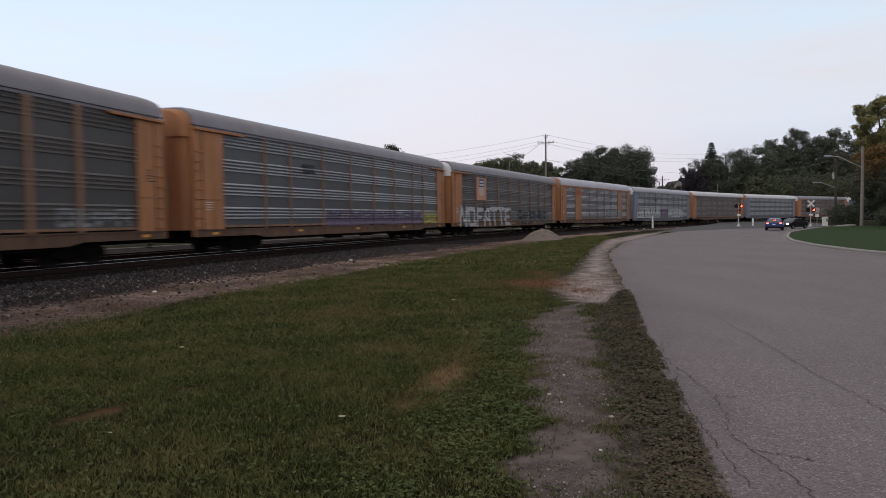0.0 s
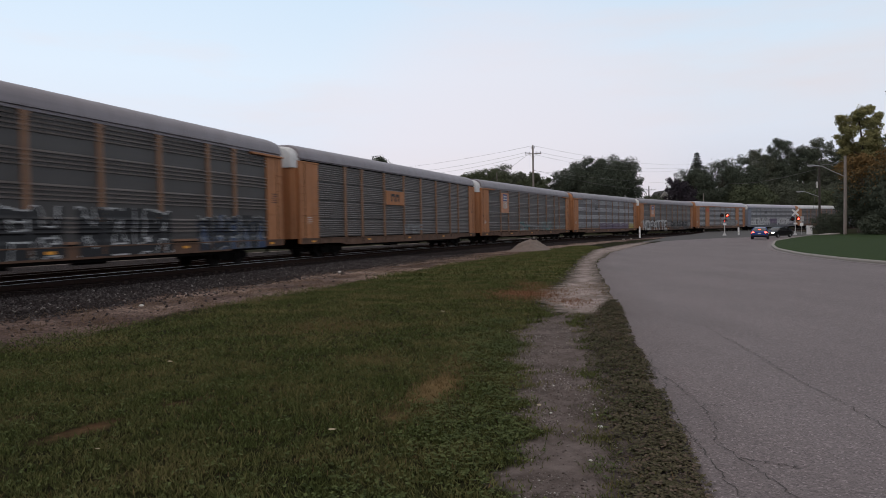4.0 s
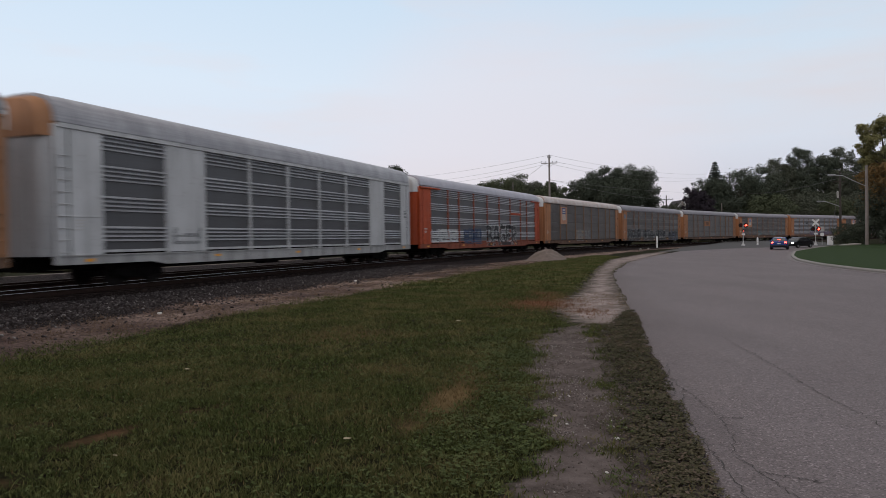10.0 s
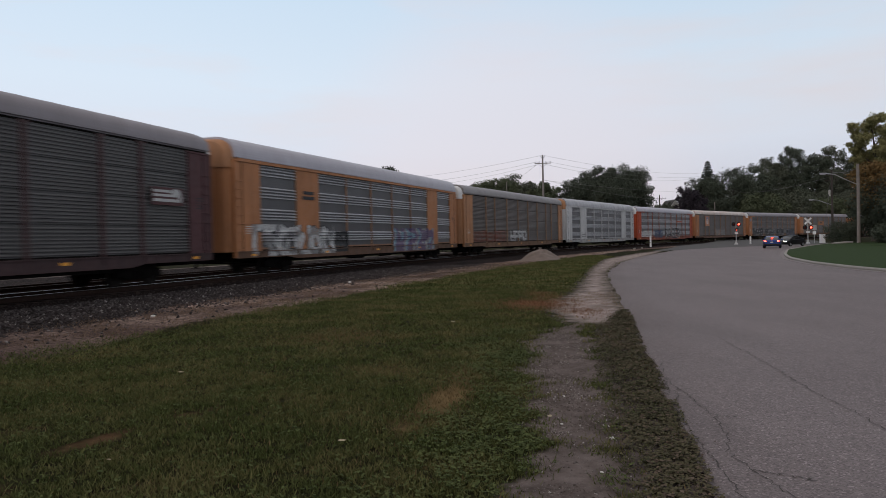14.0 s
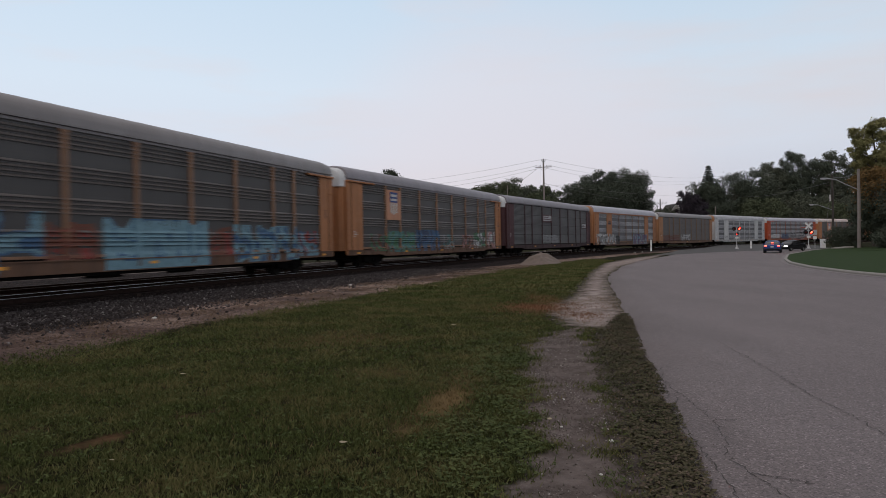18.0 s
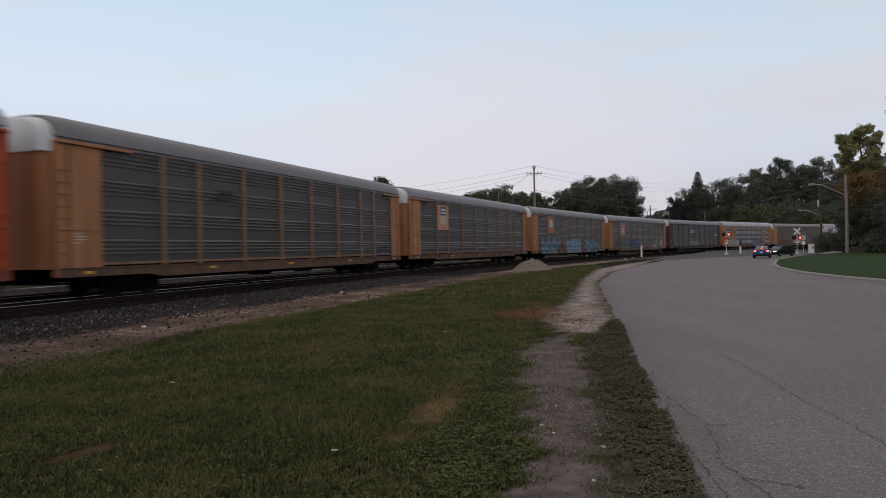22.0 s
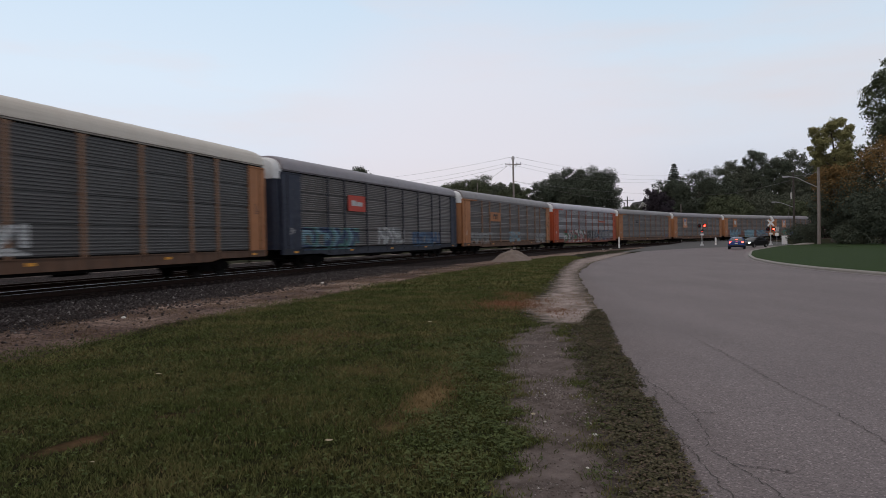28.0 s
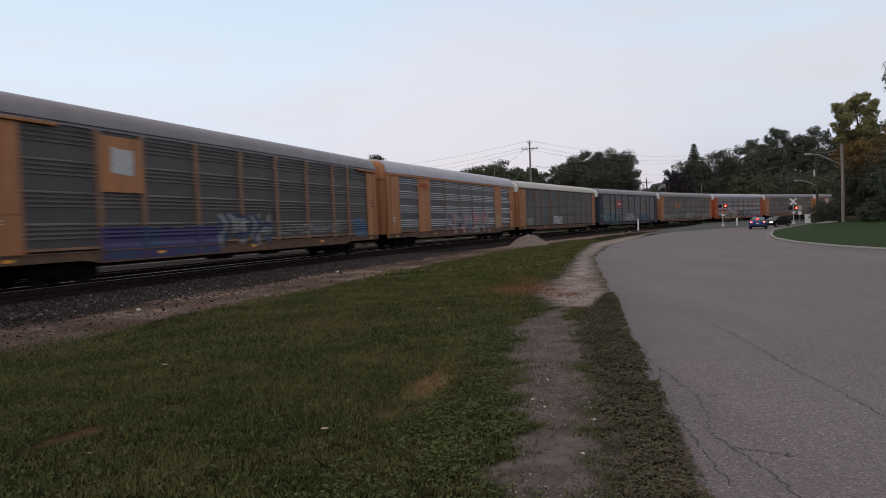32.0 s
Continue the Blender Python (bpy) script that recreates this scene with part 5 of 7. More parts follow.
carrier(-4, Y_, "dusty", "ribbed", "white", "tan", "yellow-framed covered car carrier with a pale roof", detail=False)
carrier(-3, "grey", "galv", "ribbed", "light", "white", "grey-blue covered car carrier with white bubble graffiti", 0.14, mark=(-4.0, 4.2, "small", ""),
        tags=[(-12.0, -1.8, 1.2, 2.9, "white", "black", None, 8), (2.4, 9.6, 1.2, 2.7, "white", "black", None, 5), (-1.6, 2.2, 1.5, 2.7, "purple", None, "purple", 3)], detail=False)
carrier(-2, Y_, "galv", "ribbed", "light", "tan", "yellow covered car carrier with flush galvanised sides", 0.12, (B1, B2), (-7.8, 4.4, "letters", ""),
        [(2.5, 9.0, 1.2, 2.4, "grey", "black", None, 6)])
carrier(-1, Y_, "dusty", "ribbed", "grey", "white", "yellow-framed covered car carrier with large black and white graffiti", mark=(-7.8, 4.1, "shield", "peach"),
        tags=[(-12.2, -0.7, 0.75, 2.5, "white", "black", None, "NOFATTE"), (1.2, 11.2, 0.8, 2.2, "black", "grey", None, 8), (10.0, 11.8, 1.3, 2.0, "grey", None, "grey", 2)])
carrier(0, Y_, "galv", "ribbed", "grey", "yellow", "yellow covered car carrier with grey ribbed sheets and faded purple paint", 0.14, mark=(-5.2, 4.1, "small", ""),
        tags=[(-3.6, 9.3, 1.12, 2.0, "purple", None, "purple", 9), (9.6, 12.0, 1.12, 2.0, "yellow", None, "yellow", 2)])
carrier(1, Y_, "dusty", "ribbed", "grey", "white", "yellow-framed covered car carrier with a peach placard and pale teal tags", mark=(-7.8, 4.1, "shield", "peach"),
        tags=[(-3.9, -0.6, 1.2, 2.2, "grey+teal", None, None, 3), (0.4, 2.2, 1.3, 1.9, "grey", None, None, 3), (2.9, 6.6, 1.15, 2.2, "teal+grey", None, None, 4), (8.6, 11.8, 1.3, 1.9, "grey", None, None, 4)])
carrier(2, Y_, "dusty", "fine", "grey", "white", "yellow-framed covered car carrier with a small square mark", mark=(-2.38, 3.62, "square", ""),
        tags=[(-1, 2.2, 1.2, 1.9, "grey", None, None, 4)])
carrier(3, Y_, "dusty", "ribbed", "grey", "white", "yellow-framed covered car carrier with black and white lettering along its foot", mark=(-12.55, 4.35, "disc", ""),
        tags=[(-11.2, -6.0, 0.75, 2.5, "black", "white", "black", 4), (-4.9, 0.4, 0.75, 2.4, "black", "white", "black", 5), (0.9, 5.4, 0.75, 2.4, "black", "white", "black", 4), (6.9, 11.9, 0.75, 2.25, "black", "grey", "navy", 5)])
carrier(4, Y_, "brown", "fine", "rusty", "white", "yellow-framed covered car carrier with brown sheets and a rusty white roof", 0.2, mark=(-7.8, 4.1, "shield", "peach"),
        tags=[(-3.8, -0.9, 1.0, 2.4, "grey", None, "tan", 3), (-0.6, 1.6, 1.2, 2.3, "grey", None, None, 3)])
carrier(5, "orange", "galv", "ribbed", "light", "white", "orange-red framed covered car carrier with galvanised sheets and block graffiti", 0.18, mark=(6.25, 3.75, "bar", ""),
        tags=[(-11.8, -6.9, 1.2, 2.2, "white", None, "white", 3), (-5.9, -2.2, 1.0, 2.3, "navy", None, "navy", 3), (-1.1, 6.6, 0.80, 2.75, "black", "white", None, "BAGER")])
carrier(6, "white", "galv", "ribbed", "stained", "tan", "white covered car carrier with grey ribbed sheets and a stained roof", 0.18, (B1, B2),
        tags=[(-8.7, -7.0, 1.4, 2.1, "grey", None, None, 1)])
carrier(7, "tan", "brown", "fine", "tan", "white", "tan-framed covered car carrier with dark brown sheets", 0.2,
        tags=[(-11.7, -4.1, 1.15, 2.2, "rust", None, "rust", 5), (-3.0, 1.5, 1.15, 2.3, "white", "black", None, 4)])
carrier(8, Y_, "galv", "ribbed", "light", "tan", "yellow-orange covered car carrier with flush panels and bubble graffiti", 0.12, (B1, B2), (-7.8, 3.9, "small", ""),
        [(-12.4, -5.2, 0.85, 2.35, "white+white+grey", "black", None, 6), (-5.2, -3.8, 0.9, 2.1, "black", None, "black", 1), (2.0, 8.8, 0.75, 2.3, "grey+sky+purple", "violet", "purple", 4)])
carrier(9, "maroon", "dark", "fine", "grey", "white", "dark maroon covered car carrier with white line marks", 0.2, mark=(-2.38, 3.95, "lines", ""),
        tags=[(-3.7, 1.4, 1.25, 2.2, "grey", None, "grey", 5)])
carrier(10, Y_, "dusty", "ribbed", "grey", "white", "yellow-framed covered car carrier with teal, blue and pink graffiti", mark=(-7.8, 4.1, "shield", "peach"),
        tags=[(-10.8, -8.4, 1.0, 2.1, "rust+green", None, None, 2), (-8.4, -4.6, 0.9, 2.3, "green+teal", "teal", None, 4), (-4.4, -0.4, 0.9, 2.4, "navy+blue", "blue", None, 3), (0.2, 2.4, 1.0, 2.1, "grey+teal", None, None, 2), (4.0, 6.4, 1.0, 2.1, "rust+pink", None, None, 3), (6.6, 9.4, 1.0, 2.3, "green+white", "black", None, 3), (10.0, 12.0, 0.9, 2.4, "pink+white", "rust", None, 2)])
carrier(11, Y_, "dusty", "ribbed", "tan", "white", "yellow-framed covered car carrier with blue letters on a red band", mark=(-7.8, 4.2, "white", "yellow"),
        tags=[(-11.6, -10.6, 1.2, 2.5, "rust", None, "red", 1), (-10.6, -4.6, 0.72, 2.6, "sky+blue+sky", "blue", None, 3), (-4.6, -2.6, 1.1, 2.3, "rust", None, "red", 2), (-2.4, 3.0, 0.72, 2.5, "sky", "blue", "sky", 3), (3.0, 4.6, 1.0, 2.3, "rust", None, "red", 2), (4.6, 9.8, 0.75, 2.4, "blue+sky", "sky", None, 5), (9.9, 11.8, 0.9, 2.2, "sky+red", "blue", None, 2)])
carrier(12, Y_, "dusty", "ribbed", "grey", "white", "yellow-framed covered car carrier with a peach placard and clean sides", mark=(-7.8, 4.1, "shield", "peach"))
carrier(13, Y_, "dusty", "ribbed", "tan", "white", "yellow-framed covered car carrier with dusty plain sides", mark=(-5.2, 4.0, "small", ""), tags=[(9.8, 11.6, 1.2, 1.8, "violet", None, None, 2)])
carrier(14, "orange", "galv", "ribbed", "light", "white", "orange-red framed covered car carrier with multicoloured graffiti", 0.18, mark=(6.25, 3.75, "bar", ""),
        tags=[(-9.9, -1.0, 0.75, 2.6, "pink+white+green+red+white+teal", "black", None, 8), (-0.6, 3.2, 0.85, 2.4, "black", "grey", None, 3), (3.2, 10.6, 0.9, 2.5, "grey+grey+navy", "black", None, 7)])
carrier(15, Y_, "dusty", "ribbed", "tan", "white", "yellow-framed covered car carrier with a square orange mark", mark=(-5.32, 3.7, "square", ""),
        tags=[(-11.6, -6.0, 1.0, 2.1, "grey", None, None, 4), (-1.2, 2.4, 1.1, 2.2, "grey+sky", "grey", None, 3), (7.6, 11.4, 0.9, 2.1, "grey", "black", None, 4)])
carrier(16, "navy", "dusty", "fine", "grey", "white", "navy covered car carrier with a red mark and cyan graffiti", 0.14, mark=(-5.32, 3.85, "redbox", ""),
        tags=[(-11.6, -4.9, 1.0, 2.3, "teal+sky+navy", "teal", None, 5), (-2.2, 2.2, 1.25, 2.4, "grey+white", "grey", None, 4), (3.6, 9.4, 1.0, 2.1, "navy+blue", "blue", None, 6)])
carrier(17, Y_, "dark", "fine", "cream", "white", "yellow-framed covered car carrier with dark sheets and a cream roof", 0.2,
        tags=[(-11.2, -9.5, 1.2, 2.0, "grey", "grey", None, 2), (-3.0, -0.1, 1.2, 2.2, "white", "white", None, 2)])
carrier(18, Y_, "galv", "ribbed", "light", "yellow", "yellow-orange covered car carrier with flush panels and pink graffiti", 0.14, (B1, B2), (-7.8, 4.5, "letters", ""),
        [(-3.9, 6.0, 0.85, 2.5, "pink+grey+purple+pink", "sky", None, 6), (7.85, 9.4, 1.0, 2.4, "tan", "tan", None, 1)])
carrier(19, Y_, "dusty", "ribbed", "grey", "white", "yellow-framed covered car carrier with violet graffiti and a white mark", mark=(-7.8, 4.2, "white", "yellow"),
        tags=[(-8.9, -2.6, 0.75, 1.9, "violet", "violet", "navy", 4), (-2.6, 1.4, 0.95, 2.4, "navy+grey", "black", None, 3), (1.9, 8.4, 1.4, 1.9, "grey", None, None, 6), (10.2, 11.9, 1.0, 2.2, "blue", None, "blue", 1)])
carrier(20, Y_, "dusty", "ribbed", "grey", "white", "yellow-framed covered car carrier with plain dusty sides")
carrier(21, Y_, "dusty", "ribbed", "tan", "white", "yellow-framed covered car carrier with dusty sheets")


def train_pose(s):
    """Pose of a carrier whose middle is at the chainage s: it rides on its two trucks."""
    a, b = line_at(s - 9.8), line_at(s + 9.8)
    turn = math.degrees(math.atan2(b[1] - a[1], b[0] - a[0]))
    return pose((a[0] + b[0]) / 2, (a[1] + b[1]) / 2, RAIL_Z, 0, 0, turn)


def motions():
    """The train runs through from the near end to the far end; its wheels turn as it goes."""
    times = [k for k in range(33)]
    for j, car in CARS.items():
        walk(car, [(t, train_pose(14.3 - PITCH * j + chain(t))) for t in times])
    sets = [w for car in CARS.values() for tr in car.children if tr.name.startswith("truck") for w in tr.children]
    groups = {}
    for w in sets:
        groups.setdefault(round(w.location[0], 2), []).append(w)
    for dx, some in groups.items():
        rows = []
        for k in range(32 * FPS + 1):
            t = k / FPS
            rows.append((t, pose(dx, 0, 0.42, 0, math.degrees(chain(t) / 0.42) % 360, 0)))
        walk(some[0], rows)
        keys = some[0].animation_data
        for w in some[1:]:
            w.rotation_mode = "QUATERNION"
            d = w.animation_data_create()
            d.action, d.action_slot = keys.action, keys.action_slot


# ---------------------------------------------------------------- trees
BARK = plain("grey_brown_bark", (0.055, 0.045, 0.036), 0.95, 0.0, 0.4, 8, 0.8)
LEAF = {
    "dark": leaves("dark_green_leaves", (0.045, 0.054, 0.041), (0.066, 0.076, 0.056)),
    "mid": leaves("mid_green_leaves", (0.056, 0.068, 0.042), (0.082, 0.092, 0.054)),
    "grey": leaves("grey_green_leaves", (0.060, 0.068, 0.052), (0.085, 0.092, 0.066)),
    "purple": leaves("dark_purple_leaves", (0.026, 0.022, 0.028), (0.042, 0.036, 0.042)),
    "yellow": leaves("yellow_green_leaves", (0.125, 0.122, 0.055), (0.20, 0.185, 0.085)),
    "rust": leaves("rusty_orange_leaves", (0.100, 0.070, 0.032), (0.165, 0.100, 0.042)),
    "fir": leaves("spruce_needles", (0.030, 0.037, 0.031), (0.048, 0.056, 0.044)),
}


def leaf_cards(blobs, n, size, seed, droop=0.0):
    """Many small four-cornered leaf sprays spread over lumps of a crown."""
    rs = np.random.RandomState(seed)
    b = np.array(blobs, float)
    wgt = b[:, 3] * b[:, 4] + b[:, 3] * b[:, 5]
    pick = rs.choice(len(b), n, p=wgt / wgt.sum())
    d = rs.randn(n, 3)
    d /= np.linalg.norm(d, axis=1)[:, None]
    lump = 1 + 0.16 * np.sin(d[:, 0] * 5 + pick) * np.sin(d[:, 2] * 6 + 2 * pick) + 0.10 * rs.randn(n)
    r = np.clip(rs.rand(n) ** 0.30, 0.35, 1) * lump
    c = b[pick, :3] + d * b[pick, 3:6] * r[:, None]
    face = d * 0.9 + rs.randn(n, 3) * 0.38
    face[:, 2] += 0.35 - droop * 0.3
    face /= np.linalg.norm(face, axis=1)[:, None]
    u = np.cross(face, rs.randn(n, 3))
    u /= np.linalg.norm(u, axis=1)[:, None]
    w = np.cross(face, u)
    s = size * (0.55 + 0.9 * rs.rand(n))[:, None]
    bend = d * s * 0.18
    v = np.stack([c - u * s, c + w * s * 0.62 + bend, c + u * s, c - w * s * 0.62 + bend], 1).reshape(-1, 3)
    v[:, 2] = np.maximum(v[:, 2], 0.05)
    f = np.arange(4 * n).reshape(n, 4)
    return v, f


def crown_lumps(w, lo, hi, seed, k=16, fill=0.36, core=True):
    """Lumps laid over a rounded crown between two heights."""
    rs = np.random.RandomState(seed)
    out, mid, half = [], (lo + hi) / 2, (hi - lo) / 2
    if core:
        out.append((0, 0, mid, w * 0.33, w * 0.33, half * 0.74))
    for i in range(k):
        z = -0.85 + 1.75 * (i + 0.5) / k
        a = i * 2.4 + rs.uniform(-0.4, 0.4)
        rr = math.sqrt(max(0.02, 1 - z * z)) * rs.uniform(0.72, 1.0)
        sz = fill * rs.uniform(0.7, 1.2)
        x, y, zz = w / 2 * rr * math.cos(a) * 0.72, w / 2 * rr * math.sin(a) * 0.72, mid + half * z * 0.82
        out.append((x, y, zz, w / 2 * sz, w / 2 * sz, min(half * sz * 0.9, w * 0.4 * sz)))
        for q in range(3):
            b, e = rs.uniform(0, 6.28), rs.uniform(-0.3, 0.9)
            s2 = sz * rs.uniform(0.35, 0.55)
            out.append((x + w / 2 * sz * 0.85 * math.cos(b), y + w / 2 * sz * 0.85 * math.sin(b), zz + w / 2 * sz * 0.75 * e, w / 2 * s2, w / 2 * s2, w / 2 * s2 * 0.8))
    return out


def trunk_mesh(h, w, crown_lo, seed):
    rs, g = random.Random(seed), Geo()
    r = max(0.12, h * 0.018)
    top = crown_lo + (h - crown_lo) * 0.7
    pts = [(rs.uniform(-0.1, 0.1) * k, rs.uniform(-0.1, 0.1) * k, top * k / 5) for k in range(6)]
    g.tube(pts, [r * 1.25, r, r * 0.85, r * 0.65, r * 0.45, r * 0.2], 8)
    for k in range(7):
        t = rs.uniform(0.45, 0.95)
        z = top * t
        a = k * 2.4
        L = w * rs.uniform(0.25, 0.42)
        p0 = Vector((0, 0, z * 0.9))
        p1 = p0 + Vector((math.cos(a) * L * 0.5, math.sin(a) * L * 0.5, L * 0.5))
        p2 = p1 + Vector((math.cos(a + 0.3) * L * 0.5, math.sin(a + 0.3) * L * 0.5, L * 0.4))
        g.tube([p0, p1, p2], [r * 0.4, r * 0.25, r * 0.08], 6)
    return g.mesh("trunk", BARK)


def tree(x, y, h, w, leaf, seed, words, n=7000, size=0.55, lo=0.18, z=0.0, k=16, fill=0.36, top=None, sparse=False):
    t = thing("tree", words, "tree", "trees behind the railway" if y > 120 else "trees beside the road", pose(x, y, z))
    part("trunk", trunk_mesh(h, w, h * lo, seed), t)
    v, f = leaf_cards(crown_lumps(w, h * lo, h, seed, k, fill, not sparse), int(n * 1.25), size * 0.60, seed)
    if top:
        # the upper and outer sprays have turned colour
        rs = np.random.RandomState(seed)
        mid = v.reshape(-1, 4, 3).mean(1)
        turned = (mid[:, 2] / h + rs.randn(len(mid)) * 0.12) > 0.62
        me = raw_mesh("crown", v, f, [LEAF[leaf], LEAF[top]], False, turned.astype(int))
    else:
        me = raw_mesh("crown", v, f, [LEAF[leaf]])
    part("crown", me, t)
    return t


def spruce(x, y, h, w, seed, words):
    t = thing("spruce", words, "tree", "trees behind the railway", pose(x, y, 0))
    g = Geo().tube([(0, 0, 0), (0, 0, h * 0.5), (0, 0, h)], [h * 0.015, h * 0.009, 0.03], 8)
    part("trunk", g.mesh("trunk", BARK), t)
    rs = random.Random(seed)
    blobs = []
    for i in range(34):
        z = h * (0.06 + 0.92 * i / 33)
        reach = w / 2 * (1 - i / 34) ** 0.72 * rs.uniform(0.8, 1.1) + 0.1
        a0 = rs.uniform(0, 6.28)
        for k in range(9):
            a = a0 + k * 0.7 + rs.uniform(-0.15, 0.15)
            for q in (0.3, 0.62, 0.9):
                d = reach * q * rs.uniform(0.9, 1.1)
                blobs.append((d * math.cos(a), d * math.sin(a), z - 0.30 * d, reach * 0.16 + 0.08, reach * 0.16 + 0.08, 0.16))
    v, f = leaf_cards(blobs, 30000, 0.24, seed, 0.8)
    part("crown", raw_mesh("crown", v, f, [LEAF["fir"]]), t)


DK, GY = "tall dark green broadleaf tree in full leaf", "rounded grey-green broadleaf tree"
tree(-19.0, 250, 31.4, 12, "dark", 1, DK, 12000, 0.42, fill=0.42)
for k_, (x_, y_, h_, w_) in enumerate([(15.2, 205, 20.6, 13.5), (23.2, 210, 21.8, 14.5), (30.7, 200, 19.0, 11.0), (8.0, 212, 18.4, 11), (-4, 215, 14.5, 11), (35.0, 206, 15.0, 8), (19.2, 203, 20.6, 13), (27.2, 203, 19.4, 12), (11.5, 208, 19.2, 13)]):
    tree(x_, y_, h_, w_, "grey" if k_ % 2 else "mid", 10 + k_, GY, 13000, 0.40, fill=0.42)
for k_, (x_, y_, h_, w_) in enumerate([(41.5, 205, 20.2, 11.5), (47.6, 212, 23.9, 13.5), (56.8, 218, 25.6, 14.5), (60.0, 208, 24.2, 13.0), (52.0, 200, 20.5, 14.0)]):
    tree(x_, y_, h_, w_, "dark", 20 + k_, DK, 18000, 0.38, 0.12, k=22, fill=0.44)
tree(64.5, 192, 11.2, 7.5, "grey", 30, "small pale grey-green tree beside a house", 3500, 0.4)
tree(64.4, 172, 14.6, 8.6, "purple", 31, "dark purple-leaved tree, almost black", 7000, 0.42, 0.05, k=18, fill=0.42)
spruce(82.2, 205, 24.2, 12.5, 32, "pointed dark spruce standing above the other trees")
for k_, (x_, y_, h_, w_, c_) in enumerate([(75.5, 190, 18.6, 12.5, "dark"), (82.3, 188, 21.6, 14.5, "dark"), (92.0, 194, 19.4, 13, "dark"), (87.5, 182, 13.0, 14.5, "mid"), (102.4, 196, 13.8, 16.5, "grey"), (118.2, 206, 13.0, 18.5, "grey"), (110.5, 190, 11.5, 14, "mid"), (134, 205, 13.5, 16, "grey"), (98, 215, 20, 11, "dark")]):
    tree(x_, y_, h_, w_, c_, 40 + k_, (GY if c_ != "dark" else DK), 14000, 0.37, 0.06, k=20, fill=0.42)
for k_, (x_, y_, h_, w_) in enumerate([(113.0, 228, 28.6, 12.5), (124.0, 235, 34.0, 13.5), (130.0, 230, 30.0, 11.5), (140.2, 238, 34.2, 14.0), (146.5, 232, 32.4, 13.5), (156, 236, 32, 14), (134, 226, 24, 13), (120, 226, 24, 11)]):
    tree(x_, y_, h_, w_, "dark" if k_ % 3 else "grey", 60 + k_, "tall airy broadleaf tree with sky showing through", 14000, 0.40, 0.2, k=26, fill=0.33)
for k_ in range(22):
    tree(-230 + k_ * 21 + (k_ * 37 % 9) + (170 if k_ > 15 else 0), 262 + (k_ * 53 % 30), 13 + (k_ * 29 % 5), 17, ("dark", "grey", "mid")[k_ % 3], 80 + k_, GY, 2200, 0.9, 0.05)
# the tall hedge and trees beside the road corner
tree(55.2, 84, 10.9, 7.4, "dark", 130, "dense roadside tree turning rusty orange at the top", 16000, 0.20, 0.0, k=26, fill=0.40, top="rust")
tree(55.5, 76, 13.2, 10.0, "dark", 131, "dense roadside tree with rusty autumn leaves at the top", 20000, 0.20, 0.0, k=30, fill=0.38, top="rust")
tree(52.8, 72, 6.6, 6.0, "dark", 132, "dense dark shrub at the edge of the mown grass", 9000, 0.17, 0.0, k=22, fill=0.42)
tree(55.0, 67, 9.0, 8.5, "dark", 133, "dense dark shrub beneath the roadside trees", 12000, 0.19, 0.0, k=24, fill=0.42)
tree(50.9, 84, 2.9, 4.2, "dark", 134, "low dark bush in front of the railway", 5000, 0.14, 0.0, k=14, fill=0.45)
for x_, y_, h_, w_ in ((52.6, 68.5, 3.2, 5.0), (54.6, 63.5, 3.6, 6.0), (51.0, 75.5, 2.6, 4.0), (57.5, 59.5, 4.0, 6.5), (61.0, 55.0, 5.0, 8.0)):
    tree(x_, y_, h_, w_, "dark", 150 + int(x_), "low dark shrub at the foot of the hedge", 6500, 0.15, 0.0, k=16, fill=0.5)
tree(57.5, 83, 7.0, 8.0, "dark", 135, "dark shrub behind the lamp pole", 9000, 0.2, 0.0, k=20, fill=0.42)
tree(70.2, 108, 21.6, 8.4, "yellow", 136, "yellow-green tree with open foliage", 15000, 0.24, 0.45, k=22, fill=0.28, sparse=True)
tree(64.2, 84, 25.5, 11.5, "mid", 137, "tall green tree reaching over the road corner", 20000, 0.24, 0.42, k=22, fill=0.28, sparse=True)
tree(76.0, 112, 18, 10, "mid", 138, "green tree behind the hedge", 7000, 0.3, 0.1, k=22, fill=0.36)


# ---------------------------------------------------------------- grass, clover and stones
def blades(n, xy, hgt, wid, seed, name, mat, lean=0.5):
    """Single tapered blades, leaning every way."""
    rs = np.random.RandomState(seed)
    x, y = xy
    n = len(x)
    a = rs.rand(n) * 2 * np.pi
    h = hgt * (0.5 + rs.rand(n))
    w = wid * (0.6 + 0.8 * rs.rand(n))
    ca, sa = np.cos(a), np.sin(a)
    t = rs.rand(n) * lean * h
    b = rs.rand(n) * 2 * np.pi
    z = height(x, y)
    base = np.stack([x, y, z - 0.005], 1)
    side = np.stack([ca * w, sa * w, 0 * w], 1)
    off = np.stack([np.cos(b) * t, np.sin(b) * t, h], 1)
    v = np.stack([base - side, base + side, base + off + side * 0.3, base + off - side * 0.3], 1).reshape(-1, 3)
    f = np.arange(4 * n).reshape(n, 4)
    return raw_mesh(name, v, f, [mat])


def scatter(n, box, seed, keep):
    rs = np.random.RandomState(seed)
    x = box[0] + (box[2] - box[0]) * rs.rand(n)
    y = box[1] + (box[3] - box[1]) * rs.rand(n)
    ok = keep(x, y, rs)
    return x[ok], y[ok]


def on_road(x, y):
    a = np.array(ROAD_L)
    return x > np.interp(y, a[:, 1], a[:, 0]) - 0.02


def patchy(x, y, f=1.0):
    return np.sin(x * 2.3 * f + 1.3) * np.sin(y * 1.9 * f + 0.4) + np.sin(x * 5.1 * f + y * 3.3 * f) * 0.6


